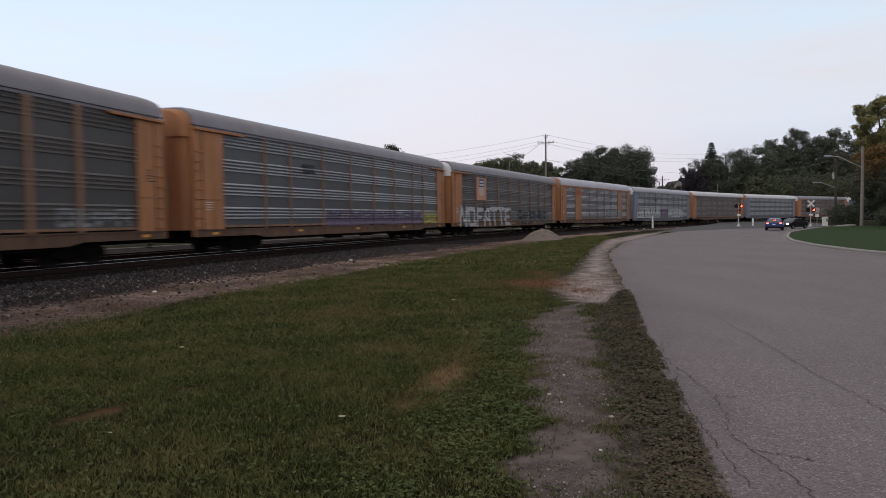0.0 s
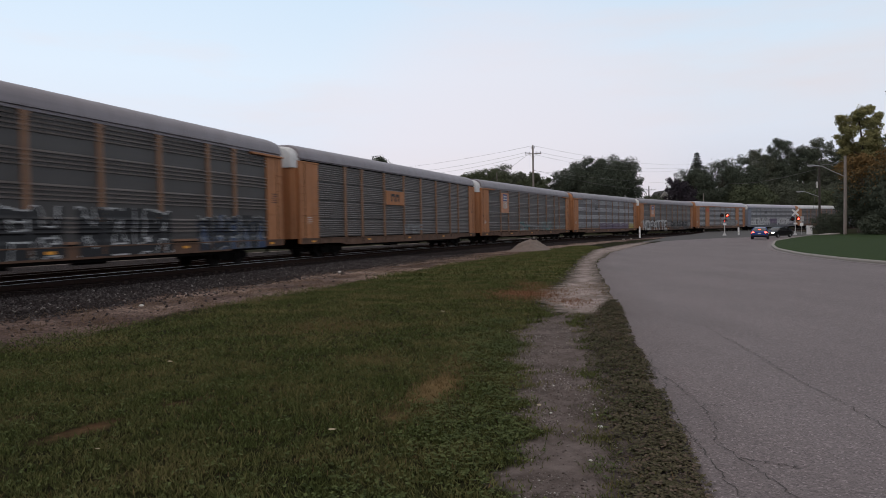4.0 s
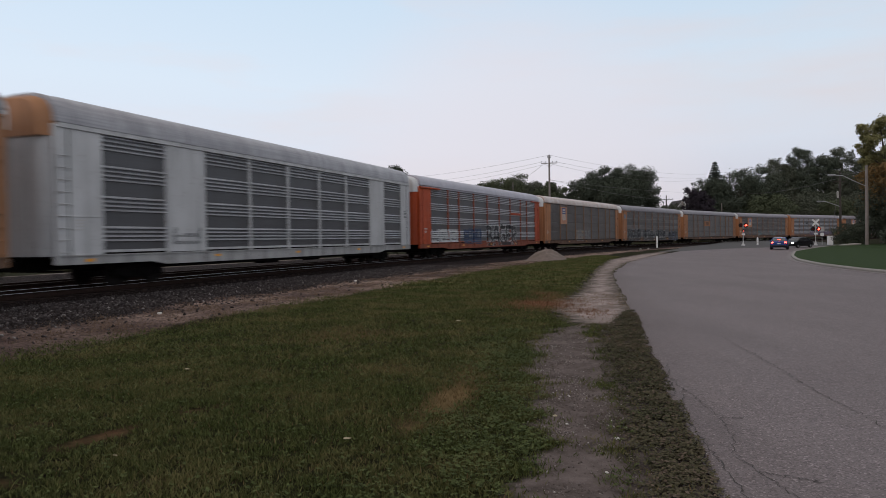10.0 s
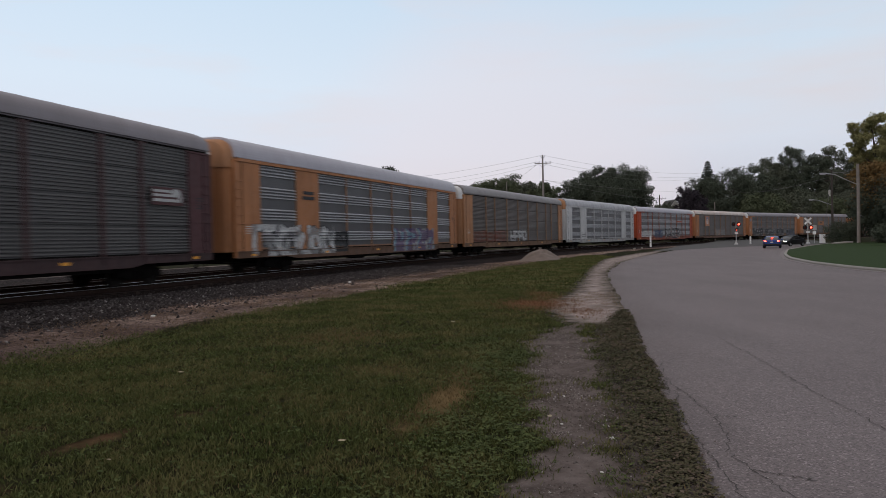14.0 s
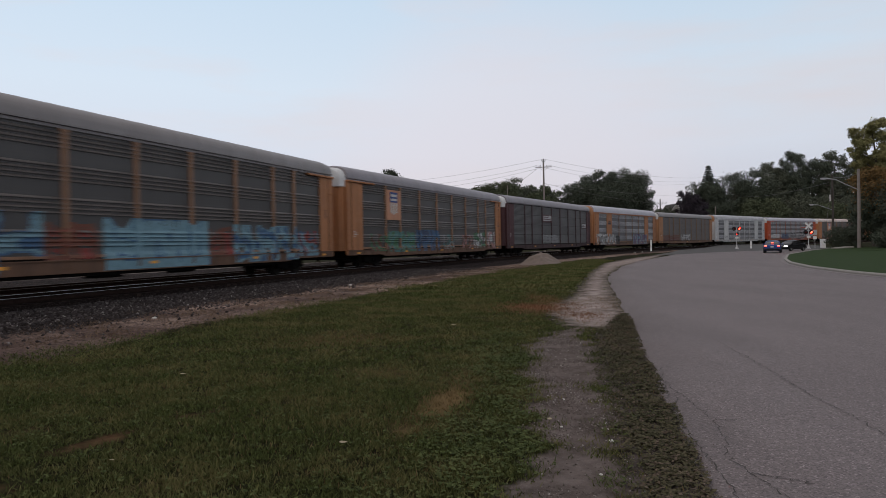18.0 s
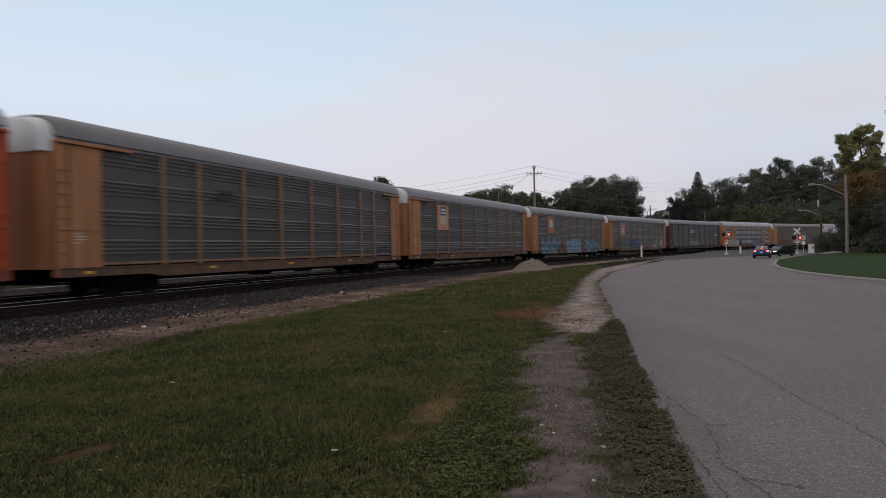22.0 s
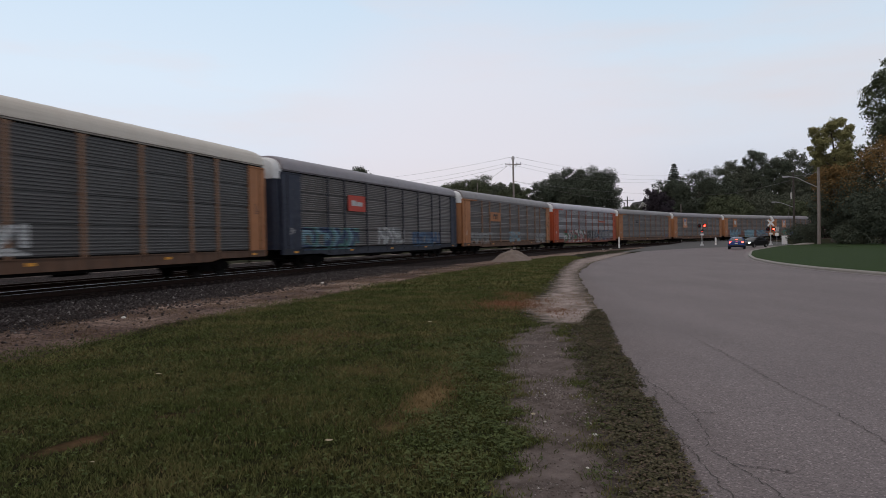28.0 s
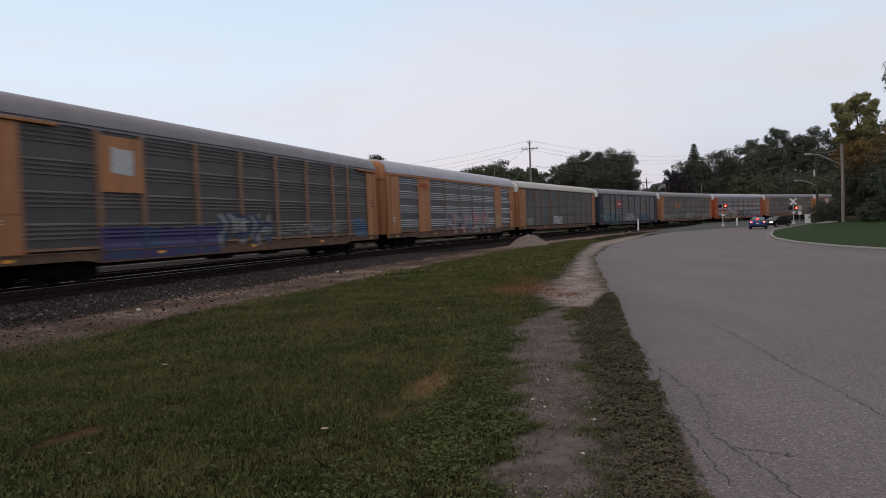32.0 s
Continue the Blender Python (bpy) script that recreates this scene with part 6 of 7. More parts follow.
def lawn(x, y, rs):
    d = line_offset(x, y)
    edge = -9.9 + 0.25 * np.sin(x * 1.3 + y * 0.4) + 0.35 * rs.randn(len(x))
    bare = bare_depth(x, y) + rs.randn(len(x)) * 0.12
    grit = inside(x, y, GRIT) + rs.randn(len(x)) * 0.15
    thin = rs.rand(len(x)) < np.where(grit > -0.25, 0.0, 1.0)
    clump = 0.6 * soft_noise(x, y, 9.0, 1) + 0.4 * soft_noise(x, y, 21.0, 2)
    thin &= rs.rand(len(x)) < np.clip((clump - 0.24) * 3.6, 0.16, 1)
    dry = straw(x, y) + rusty_turf(x, y) + worn(x, y) * 1.2
    thin &= rs.rand(len(x)) > dry * 1.15
    strip = strip_depth(x, y) + rs.randn(len(x)) * 0.08 > 0
    return (d < edge) & (bare < 0.0) & ~on_road(x, y) & ~(strip & (rs.rand(len(x)) > 0.05)) & thin & (np.abs(x) < y * 0.72 + 1.5)


near = scatter(560000, (-8, 2.6, 3.2, 10.5), 1, lambda x, y, rs: lawn(x, y, rs) & (rs.rand(len(x)) < np.clip((10.5 - y) / 3, 0, 1)))
mid_ = scatter(430000, (-14, 7.5, 8, 22.0), 2, lambda x, y, rs: lawn(x, y, rs) & (rs.rand(len(x)) < np.clip((y - 7.5) / 3, 0, 1)))
tagged(new("grass", blades(0, near, 0.032, 0.0050, 3, "grass", BLADE, 1.4)), "short mown grass blades", "grass", kind="stuff")
tagged(new("grass", blades(0, mid_, 0.037, 0.0090, 4, "grass", BLADE, 2.2)), "short mown grass further off", "grass", kind="stuff")
far_ = scatter(260000, (-6, 22, 14, 60), 5, lawn)
tagged(new("grass", blades(0, far_, 0.048, 0.024, 6, "grass", BLADE, 2.6)), "mown grass towards the gravel heap", "grass", kind="stuff")


def clover_leaves(xy, size, lift, seed, name, mat):
    """Low broad leaves, three leaflets to a stalk, tilted every way."""
    rs = np.random.RandomState(seed)
    x, y = xy
    n = len(x)
    c = np.stack([x, y, height(x, y) + lift * (0.4 + rs.rand(n))], 1)
    a0 = rs.rand(n) * 6.28
    vs = []
    for k in range(3):
        a = a0 + k * 2.09
        s = size * (0.6 + 0.8 * rs.rand(n))
        d = np.stack([np.cos(a), np.sin(a), rs.uniform(-0.35, 0.45, n)], 1) * s[:, None]
        e = np.stack([-np.sin(a), np.cos(a), rs.uniform(-0.3, 0.3, n)], 1) * s[:, None] * 0.48
        vs.append(np.stack([c, c + d * 0.6 + e, c + d, c + d * 0.6 - e], 1))
    v = np.concatenate(vs).reshape(-1, 3)
    return raw_mesh(name, v, np.arange(len(v)).reshape(-1, 4), [mat])


def clover_band(x, y, rs):
    edge = bare_depth(x, y)
    want = np.exp(-((edge + 0.30) / 0.55) ** 2) * (x < 1.2 + 0.3 * patchy(x, y)) * np.clip(0.55 + 0.5 * patchy(x, y, 1.3), 0.1, 1) * np.clip((12.5 - y) / 2, 0, 1) + 0.06 * (patchy(x, y, 0.7) > 0.6) * np.clip((13 - y) / 4, 0, 1) + 0.05
    return lawn(x, y, rs) & (rs.rand(len(x)) < want)


def weed_strip(x, y, rs):
    a = np.array(ROAD_L)
    gap = np.interp(y, a[:, 1], a[:, 0]) - x
    wide = np.interp(y, [2, 4, 6, 9, 12, 15], [0.32, 0.38, 0.46, 0.52, 0.55, 0.15])
    wide = wide * 1.12
    want = np.clip(1.25 - np.maximum(gap - wide * 0.7, 0) / (wide * 0.5), 0, 1) * (gap > -0.06) * np.interp(gap, [-0.06, 0.05], [0.25, 1])
    return rs.rand(len(x)) < want * np.clip(0.5 * (soft_noise(x, y, 13.0, 3) + soft_noise(x, y, 4.0, 8)) * 2.6 - 0.70, 0.10, 1) * np.interp(gap / wide, [0, 0.5, 1.0, 1.5], [1, 0.95, 0.5, 0.06])


DRY = grass_material("dry_grass", (0.11, 0.078, 0.036), (0.19, 0.135, 0.068), (0.15, 0.105, 0.05))


def dry_turf(x, y, rs):
    dry = straw(x, y) + 0.10 * (soft_noise(x, y, 0.9, 5) > 0.6)
    return (rs.rand(len(x)) < dry + 0.03) & (inside(x, y, DIRT) < 0) & ~on_road(x, y) & (line_offset(x, y) < -9.6) & (np.abs(x) < y * 0.72 + 1.5)


dr = scatter(280000, (-7, 2.6, 5, 20), 17, dry_turf)
tagged(new("dry_grass", blades(0, dr, 0.034, 0.0045, 18, "dry_grass", DRY, 1.5)), "tan patches of dry dead grass in the lawn", "grass", kind="stuff")
RUSTY = grass_material("rust_brown_dead_grass", (0.13, 0.060, 0.032), (0.22, 0.115, 0.065), (0.17, 0.08, 0.045))
rt = scatter(40000, (0.5, 11, 5, 24), 19, lambda x, y, rs: (rs.rand(len(x)) < rusty_turf(x, y)) & ~on_road(x, y))
tagged(new("dead_grass", blades(0, rt, 0.036, 0.007, 20, "dead_grass", RUSTY, 1.8)), "orange-brown dead grass beside the gravel", "grass", kind="stuff")
cl = scatter(190000, (-6.5, 2.6, 2.6, 13.0), 11, clover_band)
tagged(new("clover", clover_leaves(cl, 0.021, 0.038, 12, "clover", CLOVER)), "broad green clover leaves at the lawn's edge", "clover", kind="stuff")
DEAD = grass_material("dead_trackside_weeds", (0.10, 0.066, 0.045), (0.21, 0.15, 0.105), (0.15, 0.10, 0.07))


def trackside(x, y, rs):
    d = line_offset(x, y)
    want = np.interp(d, [-10.2, -9.4, -8, -6.5, -4.5], [0.0, 0.8, 1.0, 0.5, 0.0]) * np.clip(0.4 + 0.6 * patchy(x, y, 0.8), 0.03, 1)
    return (rs.rand(len(x)) < want) & (x > -y * 0.75 - 1)


dw = scatter(260000, (-13, 8, 6, 48), 31, trackside)
tagged(new("dead_weeds", blades(0, dw, 0.030, 0.010, 32, "dead_weeds", DEAD, 2.6)), "flattened dead weeds beside the track bed", "weeds", kind="stuff")
wd = scatter(260000, (0.2, 2.4, 4.4, 15.0), 13, weed_strip)
tagged(new("weeds", clover_leaves(wd, 0.021, 0.026, 14, "weeds", WEED)), "low dull weeds along the road's edge", "weeds", kind="stuff")
lt = scatter(30000, (0.2, 2.4, 4.4, 15.0), 33, weed_strip)
tagged(new("leaf_litter", clover_leaves(lt, 0.026, 0.030, 34, "leaf_litter", LITTER)), "brown dead leaves littered along the road's edge", "leaves", kind="stuff")
wg = scatter(60000, (0.2, 2.4, 4.4, 15.0), 15, weed_strip)
tagged(new("weeds", blades(0, wg, 0.035, 0.0045, 16, "weeds", WEED, 1.4)), "dry weedy stalks along the road's edge", "weeds", kind="stuff")


def pebble_mesh(xy, size, seed, name, sink=0.3, mat=None, lift=0.0):
    rs = np.random.RandomState(seed)
    x, y = xy
    n = len(x)
    base = np.array([(1, 0, 0), (0, 1, 0), (-1, 0, 0), (0, -1, 0), (0, 0, 1), (0, 0, -1)], float)
    s = size * (0.4 + 0.9 * rs.rand(n) ** 2)
    v = base[None] * (0.65 + 0.7 * rs.rand(n, 6, 1)) * s[:, None, None] * np.array([1, 1, 0.7])
    a = rs.rand(n) * 6.28
    ca, sa = np.cos(a)[:, None], np.sin(a)[:, None]
    tilt = rs.randn(n, 1) * 0.5
    X = v[..., 0] * ca - v[..., 1] * sa
    Y = v[..., 0] * sa + v[..., 1] * ca
    Z = v[..., 2] + tilt * v[..., 0]
    P_ = np.stack([X + x[:, None], Y + y[:, None], Z + (height(x, y) + s * sink + lift)[:, None]], -1).reshape(-1, 3)
    tri = np.array([(0, 1, 4), (1, 2, 4), (2, 3, 4), (3, 0, 4), (1, 0, 5), (2, 1, 5), (3, 2, 5), (0, 3, 5)])
    f = (np.arange(n)[:, None, None] * 6 + tri[None]).reshape(-1, 3)
    return raw_mesh(name, P_, f, [mat or PEBBLE])


def ballast_zone(x, y, rs):
    d = line_offset(x, y)
    want = np.interp(d, [-9.6, -7.5, -6, -4, -1.2, 2.5], [0.02, 0.05, 0.35, 1, 0.9, 0.3])
    return (d > -9.6) & (d < -1.2) & (np.abs(d + 0.0) > 1.55) & (rs.rand(len(x)) < want) & (x < y * 0.15) & (x > -y * 0.80 - 2)


bz = scatter(150000, (-24, 8, 6, 46), 21, ballast_zone)
tagged(new("ballast_stones", pebble_mesh(bz, 0.042, 22, "ballast_stones")), "dark broken stone of the track bed", "ballast", kind="stuff")
def crumbs(x, y, rs):
    """Stones along the road's broken edge and over the weedy strip."""
    a = np.array(ROAD_L)
    gap = np.interp(y, a[:, 1], a[:, 0]) - x
    return rs.rand(len(x)) < np.where(gap > 0, 0.8 * (strip_depth(x, y) > 0), 0.5 * np.exp(gap / 0.12))


ex = scatter(60000, (0.2, 2.6, 5.5, 17), 27, crumbs)
SOIL_STONE = Mat("soil_pebbles", 1.0, 0.0, 0.05)
SOIL_STONE.color(SOIL_STONE.ramp(SOIL_STONE.island(), (0.0, (0.085, 0.070, 0.063)), (0.7, (0.15, 0.125, 0.115)), (0.93, (0.24, 0.21, 0.195)), (1.0, (0.40, 0.37, 0.35))))
dz = scatter(90000, (0.1, 2.6, 2.9, 13.0), 23, lambda x, y, rs: (bare_depth(x, y) + rs.randn(len(x)) * 0.1 > 0) & (rs.rand(len(x)) < 0.9 * np.clip(1.8 * soft_noise(x, y, 3.0, 9) - 0.4, 0.08, 1)))
dz = (np.r_[dz[0], ex[0]], np.r_[dz[1], ex[1]])
tagged(new("grit", pebble_mesh(dz, 0.0095, 24, "grit", mat=SOIL_STONE.mat)), "small pale stones on the bare dirt", "gravel", kind="stuff")
gz = scatter(24000, (2.0, 12, 20, 60), 25, lambda x, y, rs: (inside(x, y, GRIT) + rs.randn(len(x)) * 0.5 > 0) & ~on_road(x, y))
PALE = Mat("pale_gravel", 0.9)
PALE.color(PALE.ramp(PALE.island(), (0.0, (0.22, 0.18, 0.16)), (0.7, (0.30, 0.25, 0.23)), (1.0, (0.42, 0.37, 0.35))))
tagged(new("gravel", pebble_mesh(gz, 0.013, 26, "gravel", mat=PALE.mat)), "pale loose gravel beside the road", "gravel", kind="stuff")


def small_thing(name, words, cat, data, at):
    return thing(name, words, cat, at=at, data=data)


def stone_data(r, seed, mat):
    bm = bmesh.new()
    bmesh.ops.create_icosphere(bm, subdivisions=2, radius=r)
    for v in bm.verts:
        v.co *= 1 + 0.25 * noise.noise(v.co * (1.4 / r) + Vector((seed, 0, 0)))
        v.co.z *= 0.6
    me = bpy.data.meshes.new("stone")
    bm.to_mesh(me)
    bm.free()
    me.materials.append(mat)
    return me


WHITE_STONE = plain("white_limestone", (0.52, 0.50, 0.47), 0.85, 0.0, 0.2, 30)
for x_, y_, r_ in ((1.38, 5.41, 0.022), (-7.14, 16.35, 0.06), (-3.99, 28.79, 0.08), (1.05, 5.9, 0.014), (1.25, 6.9, 0.016), (1.1, 4.6, 0.013)):
    zz = float(height(np.array([x_]), np.array([y_]))[0])
    small_thing("stone", "pale limestone lying on the ground", "stone", stone_data(r_, x_, WHITE_STONE), pose(x_, y_, zz + r_ * 0.3, 0, 0, x_ * 50))


def dead_leaf(x, y, turn, L):
    g = Geo()
    pts = [(-0.5, 0, 0), (-0.2, 0.24, 0.05), (0.2, 0.26, 0.02), (0.5, 0.02, 0.09), (0.2, -0.24, 0.08), (-0.2, -0.22, 0.02), (0.0, 0.0, -0.02)]
    g.add([(a * L, b * L, c * L) for a, b, c in pts], [(6, 0, 1), (6, 1, 2), (6, 2, 3), (6, 3, 4), (6, 4, 5), (6, 5, 0)])
    me = g.mesh("leaf", plain("dead_leaf", (0.30, 0.25, 0.16), 0.8))
    me.materials[0].use_backface_culling = False
    small_thing("fallen_leaf", "pale dry leaf lying in the grass", "leaf", me, pose(x, y, 0.05, 12, 8, turn))


for x_, y_, a_, L_ in ((-0.86, 5.36, 20, 0.075), (0.95, 5.97, 70, 0.09), (-2.6, 5.0, 140, 0.06), (-3.4, 8.5, 10, 0.08), (0.2, 13.2, 40, 0.12)):
    dead_leaf(x_, y_, a_, L_)


def heap():
    """A cone of tipped grey sand with slumped flanks."""
    nr, na = 16, 48
    vs, fs = [(0, 0, 0.80)], []
    for i in range(1, nr + 1):
        for k in range(na):
            a, q = 2 * math.pi * k / na, i / nr
            lump = 1 + 0.12 * noise.noise(Vector((math.cos(a) * 1.5, math.sin(a) * 1.5, q * 2)))
            r = 1.75 * q * lump
            z = 0.80 * (0.5 + 0.5 * math.cos(math.pi * q ** 1.25)) ** 0.8 * (1 + 0.34 * noise.noise(Vector((math.cos(a) * q * 5, math.sin(a) * q * 5, 3.3)))) - (0.06 if i == nr else 0)
            vs.append((r * math.cos(a), r * math.sin(a) * 0.9, z))
    for k in range(na):
        fs.append((0, 1 + k, 1 + (k + 1) % na))
    for i in range(nr - 1):
        for k in range(na):
            a, b = 1 + i * na, 1 + (i + 1) * na
            fs.append((a + k, b + k, b + (k + 1) % na, a + (k + 1) % na))
    g = Geo().add(vs, fs)
    small_thing("sand_heap", "cone-shaped heap of grey sand beside the track", "sand heap", g.mesh("heap", SAND, smooth=True), pose(7.45, 50.2, -0.02, 0, 0, 20))


heap()


# ---------------------------------------------------------------- poles, lamps and wires
POLE_WOOD = plain("weathered_pole_wood", (0.20, 0.175, 0.16), 0.9, 0.0, 0.3, 4, 0.5)
DARK_WOOD = plain("dark_pole_wood", (0.055, 0.046, 0.040), 0.9, 0.0, 0.3, 4, 0.5)
GALV_ARM = plain("dull_aluminium", (0.36, 0.36, 0.37), 0.5, 0.6, 0.15)
WIRE = plain("grey_cable", (0.13, 0.12, 0.125), 0.6)
CERAMIC = plain("grey_insulator", (0.25, 0.26, 0.28), 0.3)


def utility_pole(x, y, h, arm_z, arm_w, turn, words, wood, r=0.16, insulators=True):
    p = thing("utility_pole", words, "utility pole", "wooden poles", pose(x, y, -0.1, 0, 0, turn))
    part("pole", Geo().tube([(0, 0, 0), (0, 0, h * 0.5), (0, 0, h)], [r, r * 0.85, r * 0.65], 12).mesh("pole", wood), p)
    if arm_w:
        part("crossarm", Geo().box(-arm_w / 2, -0.20, arm_z - 0.06, arm_w / 2, -0.10, arm_z + 0.06, 0.01).mesh("crossarm", wood), p)
        g = Geo().tube([(-0.7, -0.15, arm_z - 0.05), (0, -0.14, arm_z - 0.7)], 0.02, 6).tube([(0.7, -0.15, arm_z - 0.05), (0, -0.14, arm_z - 0.7)], 0.02, 6)
        part("brace", g.mesh("brace", wood), p)
        if insulators:
            pin = Geo().lathe([(0.02, 0), (0.02, 0.10), (0.07, 0.11), (0.07, 0.17), (0.05, 0.19), (0.07, 0.20), (0.06, 0.27), (0.0, 0.28)], 10, axis="z").mesh("insulator", CERAMIC)
            for k in (-0.46, -0.2, 0.2, 0.46):
                part("insulator", pin, p, at=(k * arm_w, -0.15, arm_z + 0.06))
    return p


big = utility_pole(17.3, 112, 15.6, 14.2, 2.7, -8, "tall wooden utility pole with one crossarm behind the train", POLE_WOOD, 0.2)
part("top_bracket", Geo().box(-0.03, -0.2, 15.0, 0.03, 0.2, 15.6).box(-0.28, -0.05, 15.1, 0.28, 0.05, 15.2).tube([(-0.28, 0, 15.2), (-0.28, 0, 15.5)], 0.05, 8).tube([(0.28, 0, 15.2), (0.28, 0, 15.5)], 0.05, 8).mesh("bracket", CERAMIC), big)
utility_pole(60.7, 185, 12.9, 11.8, 4.0, 15, "distant wooden utility pole with a crossarm", DARK_WOOD, 0.2)
utility_pole(15.0, 150, 14.4, 0, 0, 0, "slim plain pole among the trees", POLE_WOOD, 0.13)
utility_pole(65.7, 160, 9.4, 0, 0, 0, "slim pale pole behind the train", POLE_WOOD, 0.13)
utility_pole(-34.0, 205, 20.5, 20.0, 2.7, 10, "distant wooden utility pole", POLE_WOOD, 0.2)
utility_pole(98.0, 232, 23.5, 22.8, 2.7, 20, "distant wooden utility pole among trees", DARK_WOOD, 0.2)


def cable(a, b, sag, r, name, words):
    pts = []
    for k in range(25):
        t = k / 24
        p = Vector(a).lerp(Vector(b), t)
        p.z -= sag * 4 * t * (1 - t)
        pts.append(p)
    c = thing(name, words, "cable", "overhead cables", data=Geo().tube(pts, r, 5).mesh("cable", WIRE))
    return c


for a, b, s in (((17.0, 112, 15.4), (-34.0, 205, 20.3), 1.5), ((16.2, 112, 14.35), (-34.8, 205, 20.1), 2.2), ((18.3, 112, 14.35), (-33, 205, 20.1), 2.9),
                ((17.6, 112, 15.4), (98.0, 232, 23.4), 1.8), ((18.3, 112, 14.35), (98.8, 232, 22.9), 2.2), ((16.2, 112, 14.35), (97.4, 232, 22.9), 3.0),
                ((17.3, 112, 11.4), (60.7, 185, 11.6), 0.6), ((17.3, 112, 11.3), (98, 232, 16.5), 1.0)):
    cable(a, b, s, 0.017, "overhead_cable", "thin grey overhead cable sagging between poles")
cable((16.3, 112, 13.9), (9.5, 118, 9.5), 0.2, 0.02, "stay_wire", "thin stay wire of the pole")


def street_lamp(x, y, h, arm_z, tip, tip_z, words, wood, r=0.17):
    p = thing("lamp_pole", words, "street lamp", "lamp poles at the crossing", pose(x, y, -0.05))
    part("pole", Geo().tube([(0, 0, 0), (0.03, 0, h * 0.5), (0, 0, h)], [r, r * 0.9, r * 0.75], 12).mesh("pole", wood), p)
    part("arm", Geo().tube([(0, 0, arm_z), (tip * 0.35, 0, arm_z + (tip_z - arm_z) * 0.5), (tip * 0.62, 0, arm_z + (tip_z - arm_z) * 0.93), (tip * 0.85, 0, tip_z)], 0.05, 8).mesh("arm", GALV_ARM), p, "dull metal lamp arm")
    g = Geo().box(tip - 0.05, -0.16, tip_z - 0.06, tip * 0.83, 0.16, tip_z + 0.10, 0.04).box(tip + 0.05, -0.13, tip_z - 0.12, tip * 0.88, 0.13, tip_z - 0.05, 0.02)
    part("lamp_head", g.mesh("lamp_head", GALV_ARM), p, "unlit grey lamp head")
    return p


lp = street_lamp(50.1, 80, 9.75, 7.25, -4.5, 8.65, "weathered wooden pole with a curved lamp arm", POLE_WOOD, 0.2)
lq = street_lamp(57.5, 98, 10.8, 5.6, -3.3, 6.4, "dark wooden pole with a lamp arm and cables", DARK_WOOD)
part("crossarm", Geo().box(-1.1, -0.06, 10.0, 1.1, 0.06, 10.12).box(-0.9, -0.06, 9.2, 0.9, 0.06, 9.3).mesh("crossarm", DARK_WOOD), lq)
part("transformer", Geo().lathe([(0.0, 6.9), (0.12, 6.9), (0.13, 7.8), (0.0, 7.85)], 12, (-0.35, 0, 0), "z").mesh("transformer", STENCIL), lq, "pale grey canister on the pole")
for a, b, s in (((57.5, 98, 10.4), (50.1, 80, 9.2), 0.3), ((57.0, 98, 9.6), (98, 232, 17), 1.5), ((57.3, 98, 8.8), (56.2, 97.5, 3.0), 0.0)):
    cable(a, b, s, 0.02, "overhead_cable", "thin black cable at the lamp poles")

# ---------------------------------------------------------------- level crossing
RED_LIT = Mat("lit_red_lens", 0.3)
RED_LIT.color((0.6, 0.02, 0.02)).glow((1.0, 0.035, 0.02), 14.0)
RED_OFF = plain("unlit_red_lens", (0.10, 0.012, 0.012), 0.25)
BLACK_MATT = plain("matt_black_paint", (0.012, 0.012, 0.013), 0.8)
SILVER = plain("silver_mast_paint", (0.42, 0.42, 0.42), 0.5, 0.3, 0.15)
SIGN_WHITE = plain("white_sign_sheet", (0.72, 0.72, 0.72), 0.5, 0.0, 0.08)


def lamp_pair(sig, z, yaw, lit, dx=0.38):
    """Two round lamps with black background plates and hoods on one arm."""
    arm = part("lamp_arm", Geo().tube([(-dx, 0, z), (dx, 0, z)], 0.03, 8).mesh("lamp_arm", SILVER), sig)
    arm.rotation_euler[2] = radians(yaw)
    for k, x in enumerate((-dx, dx)):
        d = part("background_plate", once("lamp_plate", lambda: Geo().disc((0, -0.06, 0), (0, 1, 0), 0.30, 0.015, 24).tube([(0, 0.10, 0), (0, -0.05, 0)], 0.13, 14).mesh("background_plate", BLACK_MATT)), arm, "round black lamp plate", at=(x, 0, z))
        n = 14
        vs = [(0.165 * math.cos(math.pi * q / n), yy, 0.165 * math.sin(math.pi * q / n)) for yy in (-0.07, -0.30) for q in range(n + 1)]
        part("hood", once("lamp_hood", lambda: Geo().add(vs, [(q, q + 1, n + 2 + q, n + 1 + q) for q in range(n)]).mesh("hood", BLACK_MATT)), arm, at=(x, 0, z))
        on = lit == k
        part("lens", once("lens_on" if on else "lens_off", lambda: Geo().lathe([(0.0, -0.105), (0.08, -0.098), (0.15, -0.075), (0.15, -0.065)], 16).mesh("lens", RED_LIT.mat if on else RED_OFF)), arm, "glowing red lens" if on else "dark red lens", at=(x, 0, z))


